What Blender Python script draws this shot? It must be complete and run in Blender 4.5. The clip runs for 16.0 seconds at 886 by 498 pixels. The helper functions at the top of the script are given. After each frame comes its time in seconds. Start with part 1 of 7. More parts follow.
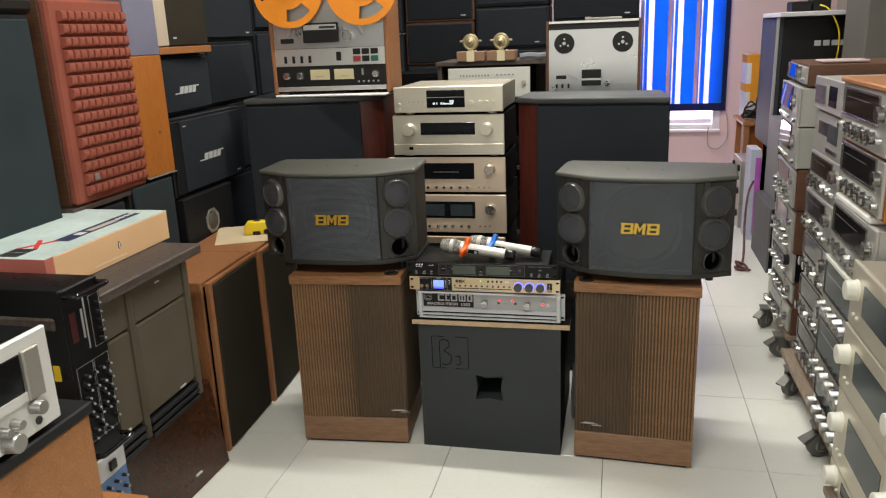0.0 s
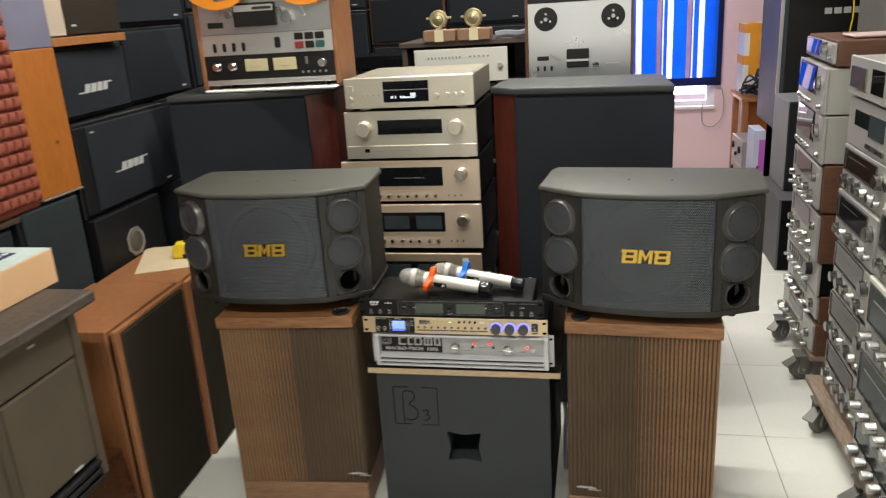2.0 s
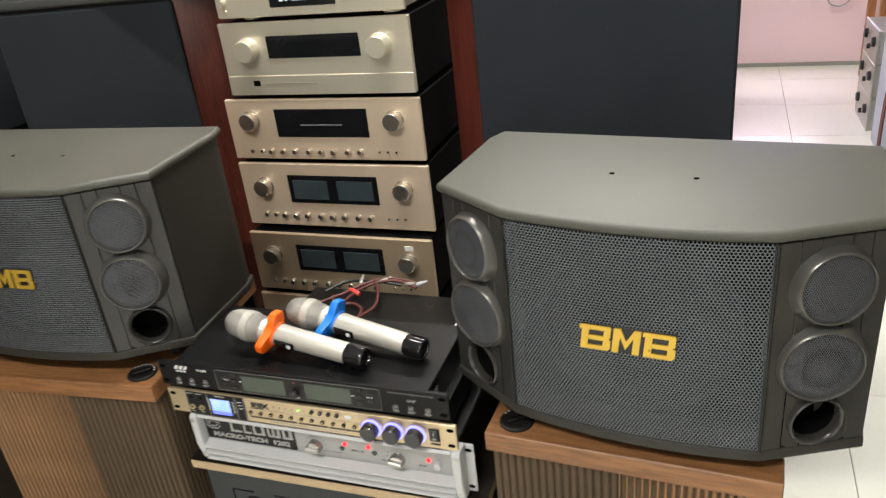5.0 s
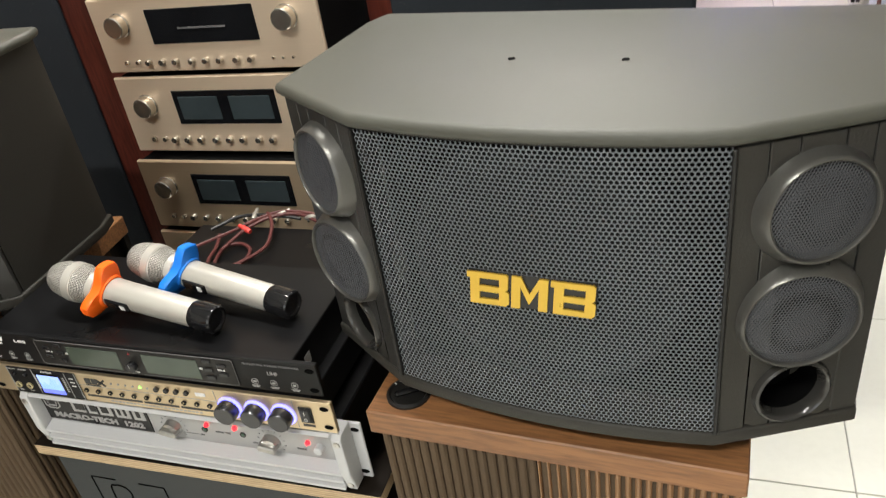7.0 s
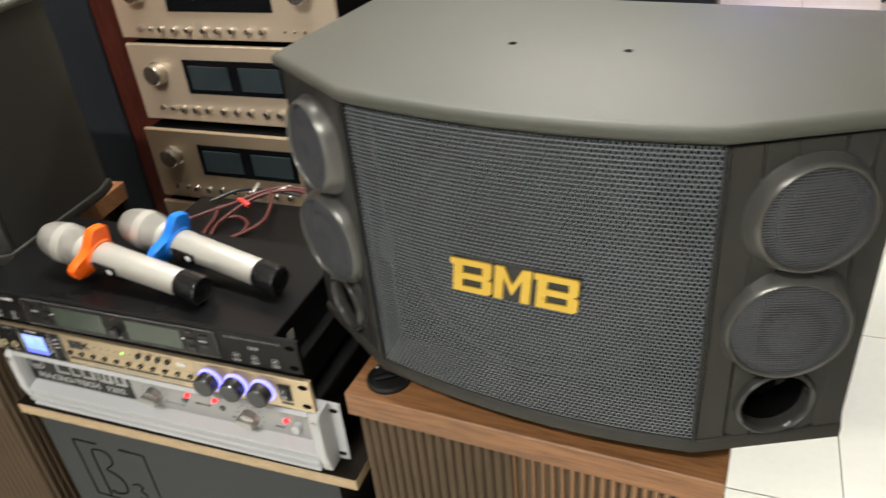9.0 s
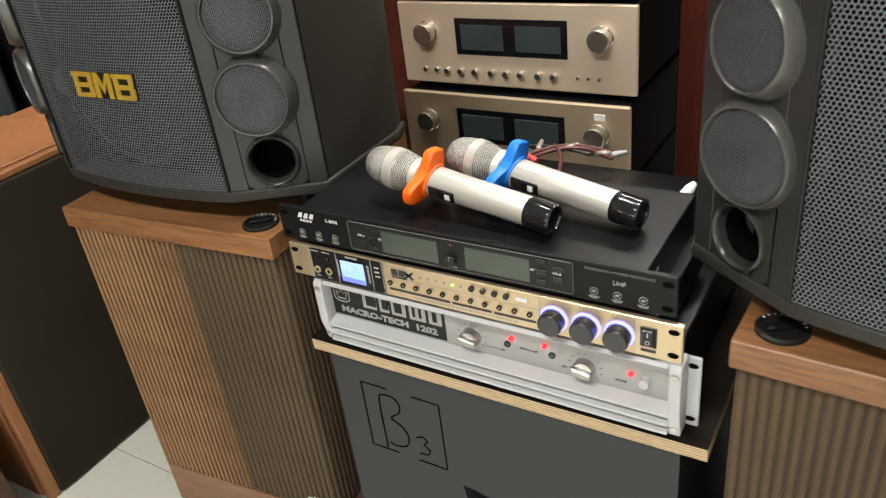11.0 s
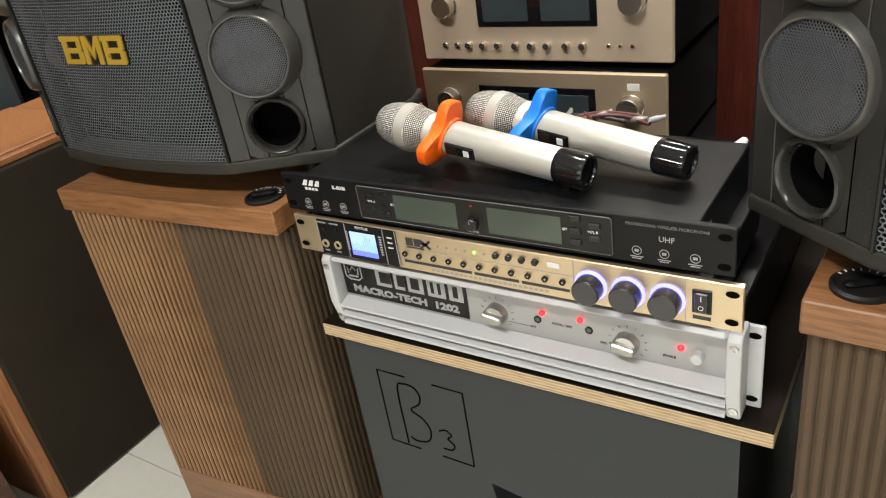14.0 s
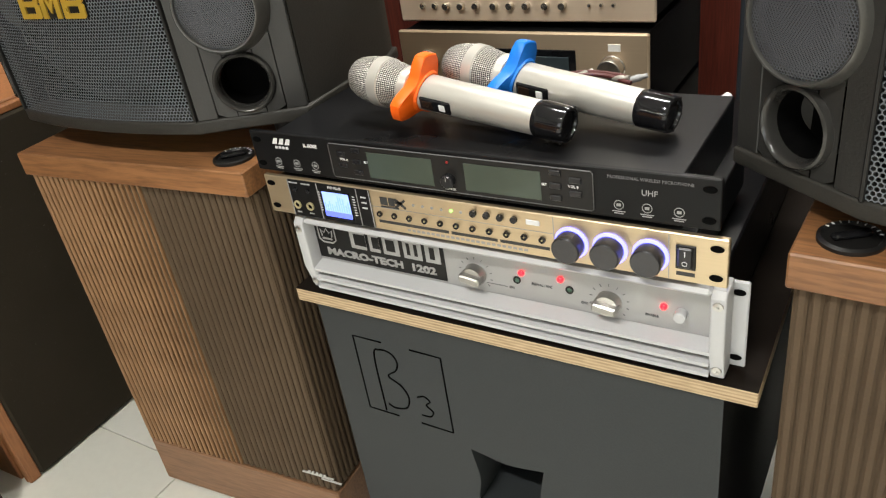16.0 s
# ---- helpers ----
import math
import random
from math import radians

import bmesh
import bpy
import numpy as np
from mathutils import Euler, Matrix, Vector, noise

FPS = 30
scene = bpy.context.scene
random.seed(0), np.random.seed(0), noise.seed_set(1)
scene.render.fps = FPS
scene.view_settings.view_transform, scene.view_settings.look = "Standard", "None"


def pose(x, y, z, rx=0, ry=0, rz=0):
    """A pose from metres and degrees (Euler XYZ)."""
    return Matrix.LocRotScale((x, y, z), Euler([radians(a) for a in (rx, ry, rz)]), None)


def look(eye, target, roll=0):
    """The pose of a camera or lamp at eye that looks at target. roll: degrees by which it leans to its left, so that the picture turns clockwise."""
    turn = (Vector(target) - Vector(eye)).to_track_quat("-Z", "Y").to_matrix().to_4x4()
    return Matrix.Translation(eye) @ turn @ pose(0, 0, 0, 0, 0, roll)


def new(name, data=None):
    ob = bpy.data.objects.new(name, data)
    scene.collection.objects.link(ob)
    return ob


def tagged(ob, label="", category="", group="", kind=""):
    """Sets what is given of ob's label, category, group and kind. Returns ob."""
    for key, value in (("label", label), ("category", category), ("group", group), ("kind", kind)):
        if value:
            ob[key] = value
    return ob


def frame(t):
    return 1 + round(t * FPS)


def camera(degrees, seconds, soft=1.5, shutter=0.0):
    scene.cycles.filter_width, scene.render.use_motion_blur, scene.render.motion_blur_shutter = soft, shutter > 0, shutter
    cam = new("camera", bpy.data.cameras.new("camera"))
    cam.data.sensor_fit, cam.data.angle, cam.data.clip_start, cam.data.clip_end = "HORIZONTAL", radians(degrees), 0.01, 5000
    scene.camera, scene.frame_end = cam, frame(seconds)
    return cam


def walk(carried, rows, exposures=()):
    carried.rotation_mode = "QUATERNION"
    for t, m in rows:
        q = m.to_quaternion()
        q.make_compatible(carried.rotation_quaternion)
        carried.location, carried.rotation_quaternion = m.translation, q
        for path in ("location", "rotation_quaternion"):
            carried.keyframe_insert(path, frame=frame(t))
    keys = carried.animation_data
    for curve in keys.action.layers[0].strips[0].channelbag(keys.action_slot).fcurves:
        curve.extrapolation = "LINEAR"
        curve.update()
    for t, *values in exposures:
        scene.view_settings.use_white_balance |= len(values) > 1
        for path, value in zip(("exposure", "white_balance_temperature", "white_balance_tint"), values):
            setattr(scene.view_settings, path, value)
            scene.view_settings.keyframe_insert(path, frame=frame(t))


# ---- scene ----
cam = camera(59.9, 16.0, 1.2, 0.6)
PATH = [
    (0, (-0.004, 0.060, 1.363), (-0.443, 1.935, 0.820), -2.3),
    (0.5, (-0.003, 0.096, 1.365), (-0.426, 1.970, 0.808), -2.2),
    (1, (-0.034, 0.185, 1.373), (-0.461, 2.055, 0.806), -2.6),
    (1.5, (-0.082, 0.364, 1.391), (-0.505, 2.233, 0.817), -4.3),
    (2, (-0.039, 0.554, 1.383), (-0.442, 2.415, 0.771), -3.6),
    (2.5, (0.042, 0.744, 1.387), (-0.428, 2.575, 0.734), -1.9),
    (3, (0.041, 0.939, 1.366), (-0.464, 2.735, 0.644), -3.5),
    (5.5, (0.176, 1.657, 1.265), (-0.493, 3.311, 0.361), -6.8),
    (6, (0.187, 1.741, 1.223), (-0.443, 3.385, 0.274), -6.4),
    (6.5, (0.199, 1.793, 1.191), (-0.421, 3.403, 0.179), -7.3),
    (7, (0.196, 1.813, 1.165), (-0.435, 3.390, 0.110), -9.1),
    (7.5, (0.215, 1.830, 1.149), (-0.433, 3.389, 0.077), -9.7),
    (8, (0.238, 1.839, 1.153), (-0.429, 3.395, 0.088), -9.8),
    (8.5, (0.246, 1.848, 1.149), (-0.417, 3.407, 0.086), -8.7),
    (9, (0.215, 1.829, 1.151), (-0.447, 3.382, 0.078), -5.9),
    (9.5, (0.136, 1.772, 1.164), (-0.610, 3.287, 0.094), -3.5),
    (10, (0.045, 1.723, 1.136), (-0.815, 3.196, 0.091), -4.2),
    (12.5, (-0.049, 1.785, 0.970), (-1.071, 3.217, 0.019), -8.5),
    (13, (-0.054, 1.786, 0.969), (-1.090, 3.212, 0.023), -9.1),
    (13.5, (-0.056, 1.792, 0.965), (-1.103, 3.211, 0.021), -9.5),
    (14, (-0.057, 1.793, 0.958), (-1.101, 3.213, 0.013), -9.4),
    (14.5, (-0.061, 1.797, 0.956), (-1.088, 3.220, -0.003), -9.2),
    (15, (-0.061, 1.797, 0.940), (-1.079, 3.222, -0.027), -8.9),
    (15.5, (-0.062, 1.805, 0.932), (-1.069, 3.224, -0.054), -9.2),
    (16, (-0.064, 1.806, 0.931), (-1.057, 3.221, -0.075), -9.2),
]
walk(cam, [(t, look(eye, target, roll)) for t, eye, target, roll in PATH], [(0, -0.75), (3, -0.4), (5.5, -0.1), (8.5, -0.1), (10, 0.0), (12.5, 0.02), (16, 0.02)])

# ---------------------------------------------------------------- light
world = bpy.data.worlds.new("sky")
scene.world = world
world.use_nodes = True
wn = world.node_tree.nodes
sky = wn.new("ShaderNodeTexSky")
sky.sky_type, sky.sun_disc = "NISHITA", False
sky.sun_elevation, sky.sun_rotation = radians(50), radians(200)
world.node_tree.links.new(sky.outputs[0], wn["Background"].inputs[0])
wn["Background"].inputs[1].default_value = 0.1


def area_lamp(name, m, sx, sy, watts, colour=(1, 1, 1)):
    d = bpy.data.lights.new(name, "AREA")
    d.shape, d.size, d.size_y, d.energy, d.color = "RECTANGLE", sx, sy, watts, colour
    ob = new(name, d)
    ob.matrix_world = m
    return ob


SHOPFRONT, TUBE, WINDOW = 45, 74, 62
# daylight through the wide shop front behind the camera and through the rear window
area_lamp("shopfront_daylight", look((0.0, -2.45, 1.45), (0, 2, 1.2)), 3.0, 2.2, SHOPFRONT, (1.0, 0.99, 0.93))
area_lamp("rear_window_daylight", look((0.48, 7.0, 1.35), (0.48, 3, 0.9)), 0.66, 1.6, WINDOW, (1.0, 0.75, 0.88))
# three ceiling battens across the shop: unseen, assumed as the overhead light source
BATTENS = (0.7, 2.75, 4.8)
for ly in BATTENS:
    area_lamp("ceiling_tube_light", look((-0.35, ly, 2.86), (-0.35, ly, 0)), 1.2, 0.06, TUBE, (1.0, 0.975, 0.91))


# ---------------------------------------------------------------- shapes
class Shape:
    def __init__(self):
        self.v, self.f = [], []

    def add(self, verts, faces, m=None):
        n = len(self.v)
        self.v += [tuple(m @ Vector(p)) if m else tuple(p) for p in verts]
        self.f += [tuple(i + n for i in q) for q in faces]
        return self

    def box(self, x0, x1, y0, y1, z0, z1, b=0.0, m=None):
        if b <= 0:
            vs = [(x, y, z) for x in (x0, x1) for y in (y0, y1) for z in (z0, z1)]
            return self.add(vs, [(0, 1, 3, 2), (4, 6, 7, 5), (0, 4, 5, 1), (2, 3, 7, 6), (0, 2, 6, 4), (1, 5, 7, 3)], m)
        lo, hi = (x0, y0, z0), (x1, y1, z1)
        b = min([b] + [(hi[k] - lo[k]) * 0.49 for k in range(3)])
        vs, key = [], {}
        for c in range(8):
            s = [(c >> k) & 1 for k in range(3)]
            for k in range(3):
                p = [(hi[j] - b if s[j] else lo[j] + b) for j in range(3)]
                p[k] = hi[k] if s[k] else lo[k]
                key[c, k] = len(vs)
                vs.append(p)
        fs = []
        for k in range(3):
            a, e = (k + 1) % 3, (k + 2) % 3
            for s in (0, 1):
                q = [(s << k) | (u << a) | (w << e) for u, w in ((0, 0), (1, 0), (1, 1), (0, 1))]
                q = [key[c, k] for c in q]
                fs.append(tuple(q if s else q[::-1]))
        for k in range(3):
            a, e = (k + 1) % 3, (k + 2) % 3
            for u in (0, 1):
                for w in (0, 1):
                    c0 = (u << a) | (w << e)
                    c1 = c0 | (1 << k)
                    q = (key[c0, a], key[c1, a], key[c1, e], key[c0, e])
                    fs.append(q if u == w else q[::-1])
        for c in range(8):
            q = (key[c, 0], key[c, 1], key[c, 2])
            fs.append(q if bin(c).count("1") % 2 else q[::-1])
        return self.add(vs, fs, m)

    def lathe(self, prof, m=None, n=24, closed=True):
        """prof: (radius, height) from bottom to top, about z."""
        vs, fs = [], []
        for r, h in prof:
            for i in range(n):
                a = 2 * math.pi * i / n
                vs.append((r * math.cos(a), r * math.sin(a), h))
        for k in range(len(prof) - 1):
            for i in range(n):
                j = (i + 1) % n
                fs.append((k * n + i, k * n + j, (k + 1) * n + j, (k + 1) * n + i))
        if closed and prof[0][0] > 1e-5:
            fs.append(tuple(range(n - 1, -1, -1)))
        if closed and prof[-1][0] > 1e-5:
            fs.append(tuple((len(prof) - 1) * n + i for i in range(n)))
        return self.add(vs, fs, m)

    def cyl(self, c, axis, r, h, b=0.0, n=20):
        turn = {"z": (0, 0, 0), "-y": (90, 0, 0), "y": (-90, 0, 0), "x": (0, 90, 0), "-x": (0, -90, 0), "-z": (180, 0, 0)}[axis]
        prof = [(r, 0), (r, h - b), (r - b, h)] if b else [(r, 0), (r, h)]
        return self.lathe(prof, pose(*c, *turn), n)

    def prism(self, poly, z0, z1, b=0.0, m=None):
        """A convex outline (counter-clockwise, seen from +z) drawn up from z0 to z1, its rims rounded by b."""
        n = len(poly)

        def inset(d):
            out = []
            for i in range(n):
                p, q, r = (Vector(poly[(i + k) % n]) for k in (-1, 0, 1))
                u, w = (q - p).normalized(), (r - q).normalized()
                nu, nw = Vector((-u.y, u.x)), Vector((-w.y, w.x))
                k = (nu + nw) / max(0.3, 1 + nu.dot(nw))
                out.append(q + k * d)
            return out
        rings = [(inset(0), z0), (inset(0), z1)]
        if b > 0:
            rings = []
            for a in (0, 30, 60, 90):
                s = radians(a)
                rings.append((inset(b * (1 - math.sin(s))), z0 + b * (1 - math.cos(s))))
            for a in (90, 60, 30, 0):
                s = radians(a)
                rings.append((inset(b * (1 - math.sin(s))), z1 - b * (1 - math.cos(s))))
        vs = [(p.x, p.y, z) for ring, z in rings for p in ring]
        fs = [tuple(range(n - 1, -1, -1)), tuple((len(rings) - 1) * n + i for i in range(n))]
        for k in range(len(rings) - 1):
            for i in range(n):
                j = (i + 1) % n
                fs.append((k * n + i, k * n + j, (k + 1) * n + j, (k + 1) * n + i))
        return self.add(vs, fs, m)

    def tube(self, pts, r, n=8, m=None):
        pts = [Vector(p) for p in pts]
        vs, fs = [], []
        side = Vector((0.3, 0.2, 0.93))
        for i, p in enumerate(pts):
            t = (pts[min(i + 1, len(pts) - 1)] - pts[max(i - 1, 0)]).normalized()
            side = (side - t * side.dot(t)).normalized()
            up = t.cross(side)
            for k in range(n):
                a = 2 * math.pi * k / n
                vs.append(p + side * (r * math.cos(a)) + up * (r * math.sin(a)))
        for i in range(len(pts) - 1):
            for k in range(n):
                j = (k + 1) % n
                fs.append((i * n + k, i * n + j, (i + 1) * n + j, (i + 1) * n + k))
        fs += [tuple(range(n - 1, -1, -1)), tuple((len(pts) - 1) * n + k for k in range(n))]
        return self.add(vs, fs, m)

    def mesh(self, name, mat, smooth=35):
        me = bpy.data.meshes.new(name)
        me.from_pydata(self.v, [], self.f)
        me.update()
        me.shade_smooth()
        me.set_sharp_from_angle(angle=radians(smooth))
        if mat:
            me.materials.append(mat)
        return me


def spline(pts, steps=8):
    """A smooth way through points."""
    P = [Vector(p) for p in pts]
    P = [2 * P[0] - P[1]] + P + [2 * P[-1] - P[-2]]
    out = []
    for i in range(1, len(P) - 2):
        for k in range(steps):
            t = k / steps
            a, b, c, d = P[i - 1:i + 3]
            out.append(0.5 * (2 * b + (c - a) * t + (2 * a - 5 * b + 4 * c - d) * t * t + (3 * b - a - 3 * c + d) * t ** 3))
    return out + [P[-2]]


def thing(name, m, label, category, group="", kind=""):
    ob = new(name)
    ob.empty_display_size = 0.05
    ob.matrix_world = m
    return tagged(ob, label, category, group, kind)


def part(name, shape, mat, parent=None, label="", at=None, smooth=35):
    ob = new(name, shape if isinstance(shape, bpy.types.Mesh) else shape.mesh(name, mat, smooth))
    ob.parent = parent
    if at is not None:
        ob.matrix_local = at
    return tagged(ob, label)


def lone(name, shape, mat, label, category, group="", kind="", smooth=35):
    """A thing of one mesh."""
    return tagged(new(name, shape.mesh(name, mat, smooth)), label, category, group, kind)


def lettering(text, size, mat, parent, m, label="", bold=0.0, name="lettering", align="CENTER"):
    """Printed words in the built-in font: x along the words, facing -y in its parent's space."""
    cu = bpy.data.curves.new("words", "FONT")
    cu.body, cu.size, cu.align_x, cu.align_y, cu.extrude, cu.offset, cu.resolution_u = text, size, align, "CENTER", 0.0004, bold, 2
    tmp = bpy.data.objects.new("words", cu)
    scene.collection.objects.link(tmp)
    dg = bpy.context.evaluated_depsgraph_get()
    me = bpy.data.meshes.new_from_object(tmp.evaluated_get(dg))
    bpy.data.objects.remove(tmp)
    bpy.data.curves.remove(cu)
    me.materials.clear()
    me.materials.append(mat)
    ob = new(name, me)
    ob.parent = parent
    ob.matrix_local = m @ pose(0, 0, 0, 90, 0, 0)
    return tagged(ob, label)


# ---------------------------------------------------------------- materials
class Nodes:
    def __init__(self, name):
        self.m = bpy.data.materials.new(name)
        self.m.use_nodes = True
        self.t = self.m.node_tree
        self.p = self.t.nodes["Principled BSDF"]
        self.out = self.t.nodes["Material Output"]

    def n(self, kind, **kw):
        nd = self.t.nodes.new("ShaderNode" + kind)
        for k, v in kw.items():
            setattr(nd, k, v)
        return nd

    def link(self, a, b):
        self.t.links.new(a, b)

    def math(self, op, a, b=None, c=None):
        nd = self.n("Math", operation=op)
        for i, v in enumerate((a, b, c)):
            if v is None:
                continue
            if isinstance(v, (int, float)):
                nd.inputs[i].default_value = v
            else:
                self.link(v, nd.inputs[i])
        return nd.outputs[0]

    def coords(self, scale=(1, 1, 1), kind="Object"):
        tc = self.n("TexCoord")
        mp = self.n("Mapping")
        mp.inputs["Scale"].default_value = scale
        self.link(tc.outputs[kind], mp.inputs[0])
        return mp.outputs[0]

    def noise(self, scale, detail=3, rough=0.55, stretch=(1, 1, 1)):
        nd = self.n("TexNoise")
        nd.inputs["Scale"].default_value, nd.inputs["Detail"].default_value, nd.inputs["Roughness"].default_value = scale, detail, rough
        self.link(self.coords(stretch), nd.inputs["Vector"])
        return nd.outputs["Fac"]

    def ramp(self, fac, *stops):
        nd = self.n("ValToRGB")
        el = nd.color_ramp.elements
        while len(el) < len(stops):
            el.new(0.5)
        for e, (pos, c) in zip(el, stops):
            e.position, e.color = pos, (*c, 1) if len(c) == 3 else c
        self.link(fac, nd.inputs[0])
        return nd.outputs[0]

    def mix(self, fac, a, b, how="MIX"):
        nd = self.n("MixRGB", blend_type=how)
        for i, v in enumerate((fac, a, b)):
            if isinstance(v, (int, float)):
                nd.inputs[i].default_value = v
            elif isinstance(v, tuple):
                nd.inputs[i].default_value = (*v, 1)
            else:
                self.link(v, nd.inputs[i])
        return nd.outputs[0]

    def bump(self, height, strength=0.2, dist=0.001):
        nd = self.n("Bump")
        nd.inputs["Strength"].default_value, nd.inputs["Distance"].default_value = strength, dist
        self.link(height, nd.inputs["Height"])
        self.link(nd.outputs[0], self.p.inputs["Normal"])

    def set(self, colour=None, rough=None, metal=None, spec=None):
        for key, v in (("Base Color", colour), ("Roughness", rough), ("Metallic", metal), ("Specular IOR Level", spec)):
            if v is None:
                continue
            if isinstance(v, (int, float)):
                self.p.inputs[key].default_value = v
            elif isinstance(v, tuple):
                self.p.inputs[key].default_value = (*v, 1)
            else:
                self.link(v, self.p.inputs[key])
        return self.m


def paint(name, c, rough=0.5, metal=0.0, grain=400, depth=0.08, vary=0.12, stain=6, spec=None, relief=0.0006):
    """A plain surface with fine grain and broad unevenness."""
    g = Nodes(name)
    a, b = g.noise(stain, 4), g.noise(grain, 2)
    dark, light = tuple(v * (1 - vary) for v in c), tuple(min(1, v * (1 + vary)) for v in c)
    col = g.mix(0.25, g.ramp(a, (0.3, dark), (0.7, light)), g.ramp(b, (0.35, dark), (0.65, light)))
    r = g.math("MULTIPLY_ADD", a, 0.22, rough - 0.11)
    g.bump(b, depth, relief)
    return g.set(col, r, metal, spec)


def wood(name, c0, c1, along="x", rough=0.45, scale=1.0):
    g = Nodes(name)
    st = {"x": (1.2, 14, 14), "y": (14, 1.2, 14), "z": (14, 14, 1.2)}[along]
    st = tuple(v * scale for v in st)
    a = g.noise(3.0, 6, 0.65, st)
    fine = g.noise(18.0, 3, 0.6, st)
    broad = g.noise(2.0, 2)
    col = g.ramp(a, (0.25, c0), (0.5, tuple((p + q) / 2 for p, q in zip(c0, c1))), (0.75, c1))
    col = g.mix(0.35, col, g.ramp(fine, (0.35, tuple(v * 0.55 for v in c0)), (0.6, c1)))
    col = g.mix(0.15, col, g.ramp(broad, (0.3, c0), (0.7, c1)))
    g.bump(fine, 0.15, 0.0006)
    return g.set(col, g.math("MULTIPLY_ADD", a, 0.15, rough - 0.05), 0.0)


def cloth(name, c, pitch=0.0022, rough=0.9):
    """Woven grille cloth."""
    g = Nodes(name)
    sep = g.n("SeparateXYZ")
    g.link(g.coords((1 / pitch,) * 3), sep.inputs[0])
    h = g.math("SINE", g.math("MULTIPLY", g.math("ADD", sep.outputs[0], sep.outputs[1]), 6.283))
    v = g.math("SINE", g.math("MULTIPLY", sep.outputs[2], 6.283))
    w = g.math("MULTIPLY_ADD", g.math("MULTIPLY", h, v), 0.5, 0.5)
    broad = g.noise(5, 4)
    col = g.mix(0.5, g.ramp(w, (0.2, tuple(x * 0.7 for x in c)), (0.8, tuple(x * 1.25 for x in c))), g.ramp(broad, (0.3, tuple(x * 0.8 for x in c)), (0.7, tuple(x * 1.2 for x in c))))
    # lint and dust caught in the weave
    lint = g.ramp(g.noise(420, 1), (0.765, (0, 0, 0)), (0.80, (1, 1, 1)))
    col = g.mix(g.math("MULTIPLY", lint, 0.35), col, (0.32, 0.31, 0.28))
    g.bump(w, 0.3, 0.0006)
    return g.set(col, rough, 0.0, 0.12)


def perforated(name, c, pitch, hole, rough=0.5, metal=0.3, second=2):
    """Sheet metal punched with round holes in a honeycomb order; the holes let light through."""
    g = Nodes(name)
    sep = g.n("SeparateXYZ")
    g.link(g.coords(), sep.inputs[0])
    X, Z = sep.outputs[0], sep.outputs[second]
    best = None
    for ox, oz in ((0, 0), (0.5, 0.866)):
        u = g.math("SUBTRACT", g.math("WRAP", g.math("ADD", g.math("DIVIDE", X, pitch), ox), 1.0, 0.0), 0.5)
        w = g.math("SUBTRACT", g.math("WRAP", g.math("ADD", g.math("DIVIDE", Z, pitch), oz), 1.732, 0.0), 0.866)
        d = g.math("SQRT", g.math("ADD", g.math("MULTIPLY", u, u), g.math("MULTIPLY", w, w)))
        best = d if best is None else g.math("MINIMUM", best, d)
    mask = g.ramp(best, (max(0, hole - 0.05), (0, 0, 0)), (hole + 0.05, (1, 1, 1)))
    broad = g.noise(7, 3)
    col = g.ramp(broad, (0.3, tuple(x * 0.85 for x in c)), (0.7, tuple(x * 1.15 for x in c)))
    g.set(col, rough, metal)
    g.bump(mask, 0.4, 0.0006)
    tr, mx = g.n("BsdfTransparent"), g.n("MixShader")
    g.link(mask, mx.inputs[0])
    g.link(tr.outputs[0], mx.inputs[1])
    g.link(g.p.outputs[0], mx.inputs[2])
    g.link(mx.outputs[0], g.out.inputs[0])
    return g.m


def brushed(name, c, rough=0.34, along="x", metal=0.85):
    g = Nodes(name)
    st = (1, 260, 260) if along == "x" else (260, 260, 1)
    a, b = g.noise(3, 3, 0.6, st), g.noise(4, 3)
    col = g.mix(0.5, g.ramp(a, (0.3, tuple(x * 0.9 for x in c)), (0.7, c)), g.ramp(b, (0.3, tuple(x * 0.93 for x in c)), (0.7, c)))
    g.bump(a, 0.05, 0.0003)
    return g.set(col, g.math("MULTIPLY_ADD", a, 0.14, rough - 0.07), metal)


def glow(name, c, strength):
    g = Nodes(name)
    g.set(tuple(c), 0.3)
    g.p.inputs["Emission Color"].default_value = (*c, 1)
    g.p.inputs["Emission Strength"].default_value = strength
    return g.m


def glassy(name, c, rough=0.06, vary=0.3, spec=0.35):
    g = Nodes(name)
    a = g.noise(12, 3)
    return g.set(g.ramp(a, (0.3, tuple(x * (1 - vary) for x in c)), (0.7, tuple(x * (1 + vary) for x in c))), rough, 0.0, spec)


BLACK_PLASTIC = paint("black plastic", (0.012, 0.0115, 0.011), 0.42, 0, 900, 0.15, spec=0.3)
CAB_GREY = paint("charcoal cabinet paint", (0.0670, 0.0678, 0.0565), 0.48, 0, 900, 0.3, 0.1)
# same cabinet, darker: the shade on its sides and base is in the colour
CAB_SIDE_SHADE = paint("olive cabinet paint darkened for shade", (0.0265, 0.0250, 0.0215), 0.52, 0, 520, 0.5, 0.2, spec=0.35)
TRIM_GREY = paint("dark satin plastic", (0.0275, 0.0268, 0.0250), 0.36, 0, 520, 0.35, 0.2, spec=0.5)
POD = paint("satin pewter plastic", (0.112, 0.110, 0.103), 0.31, 0.5, 600, 0.18, 0.12)
PORT_GLOSS = paint("glossy dark plastic", (0.032, 0.031, 0.029), 0.15, 0.0, 700, 0.03, 0.1)
PERF = perforated("punched steel grille", (0.134, 0.148, 0.165), 0.0043, 0.37)
PERF_FINE = perforated("fine punched grille", (0.092, 0.096, 0.109), 0.0026, 0.36, second=1)
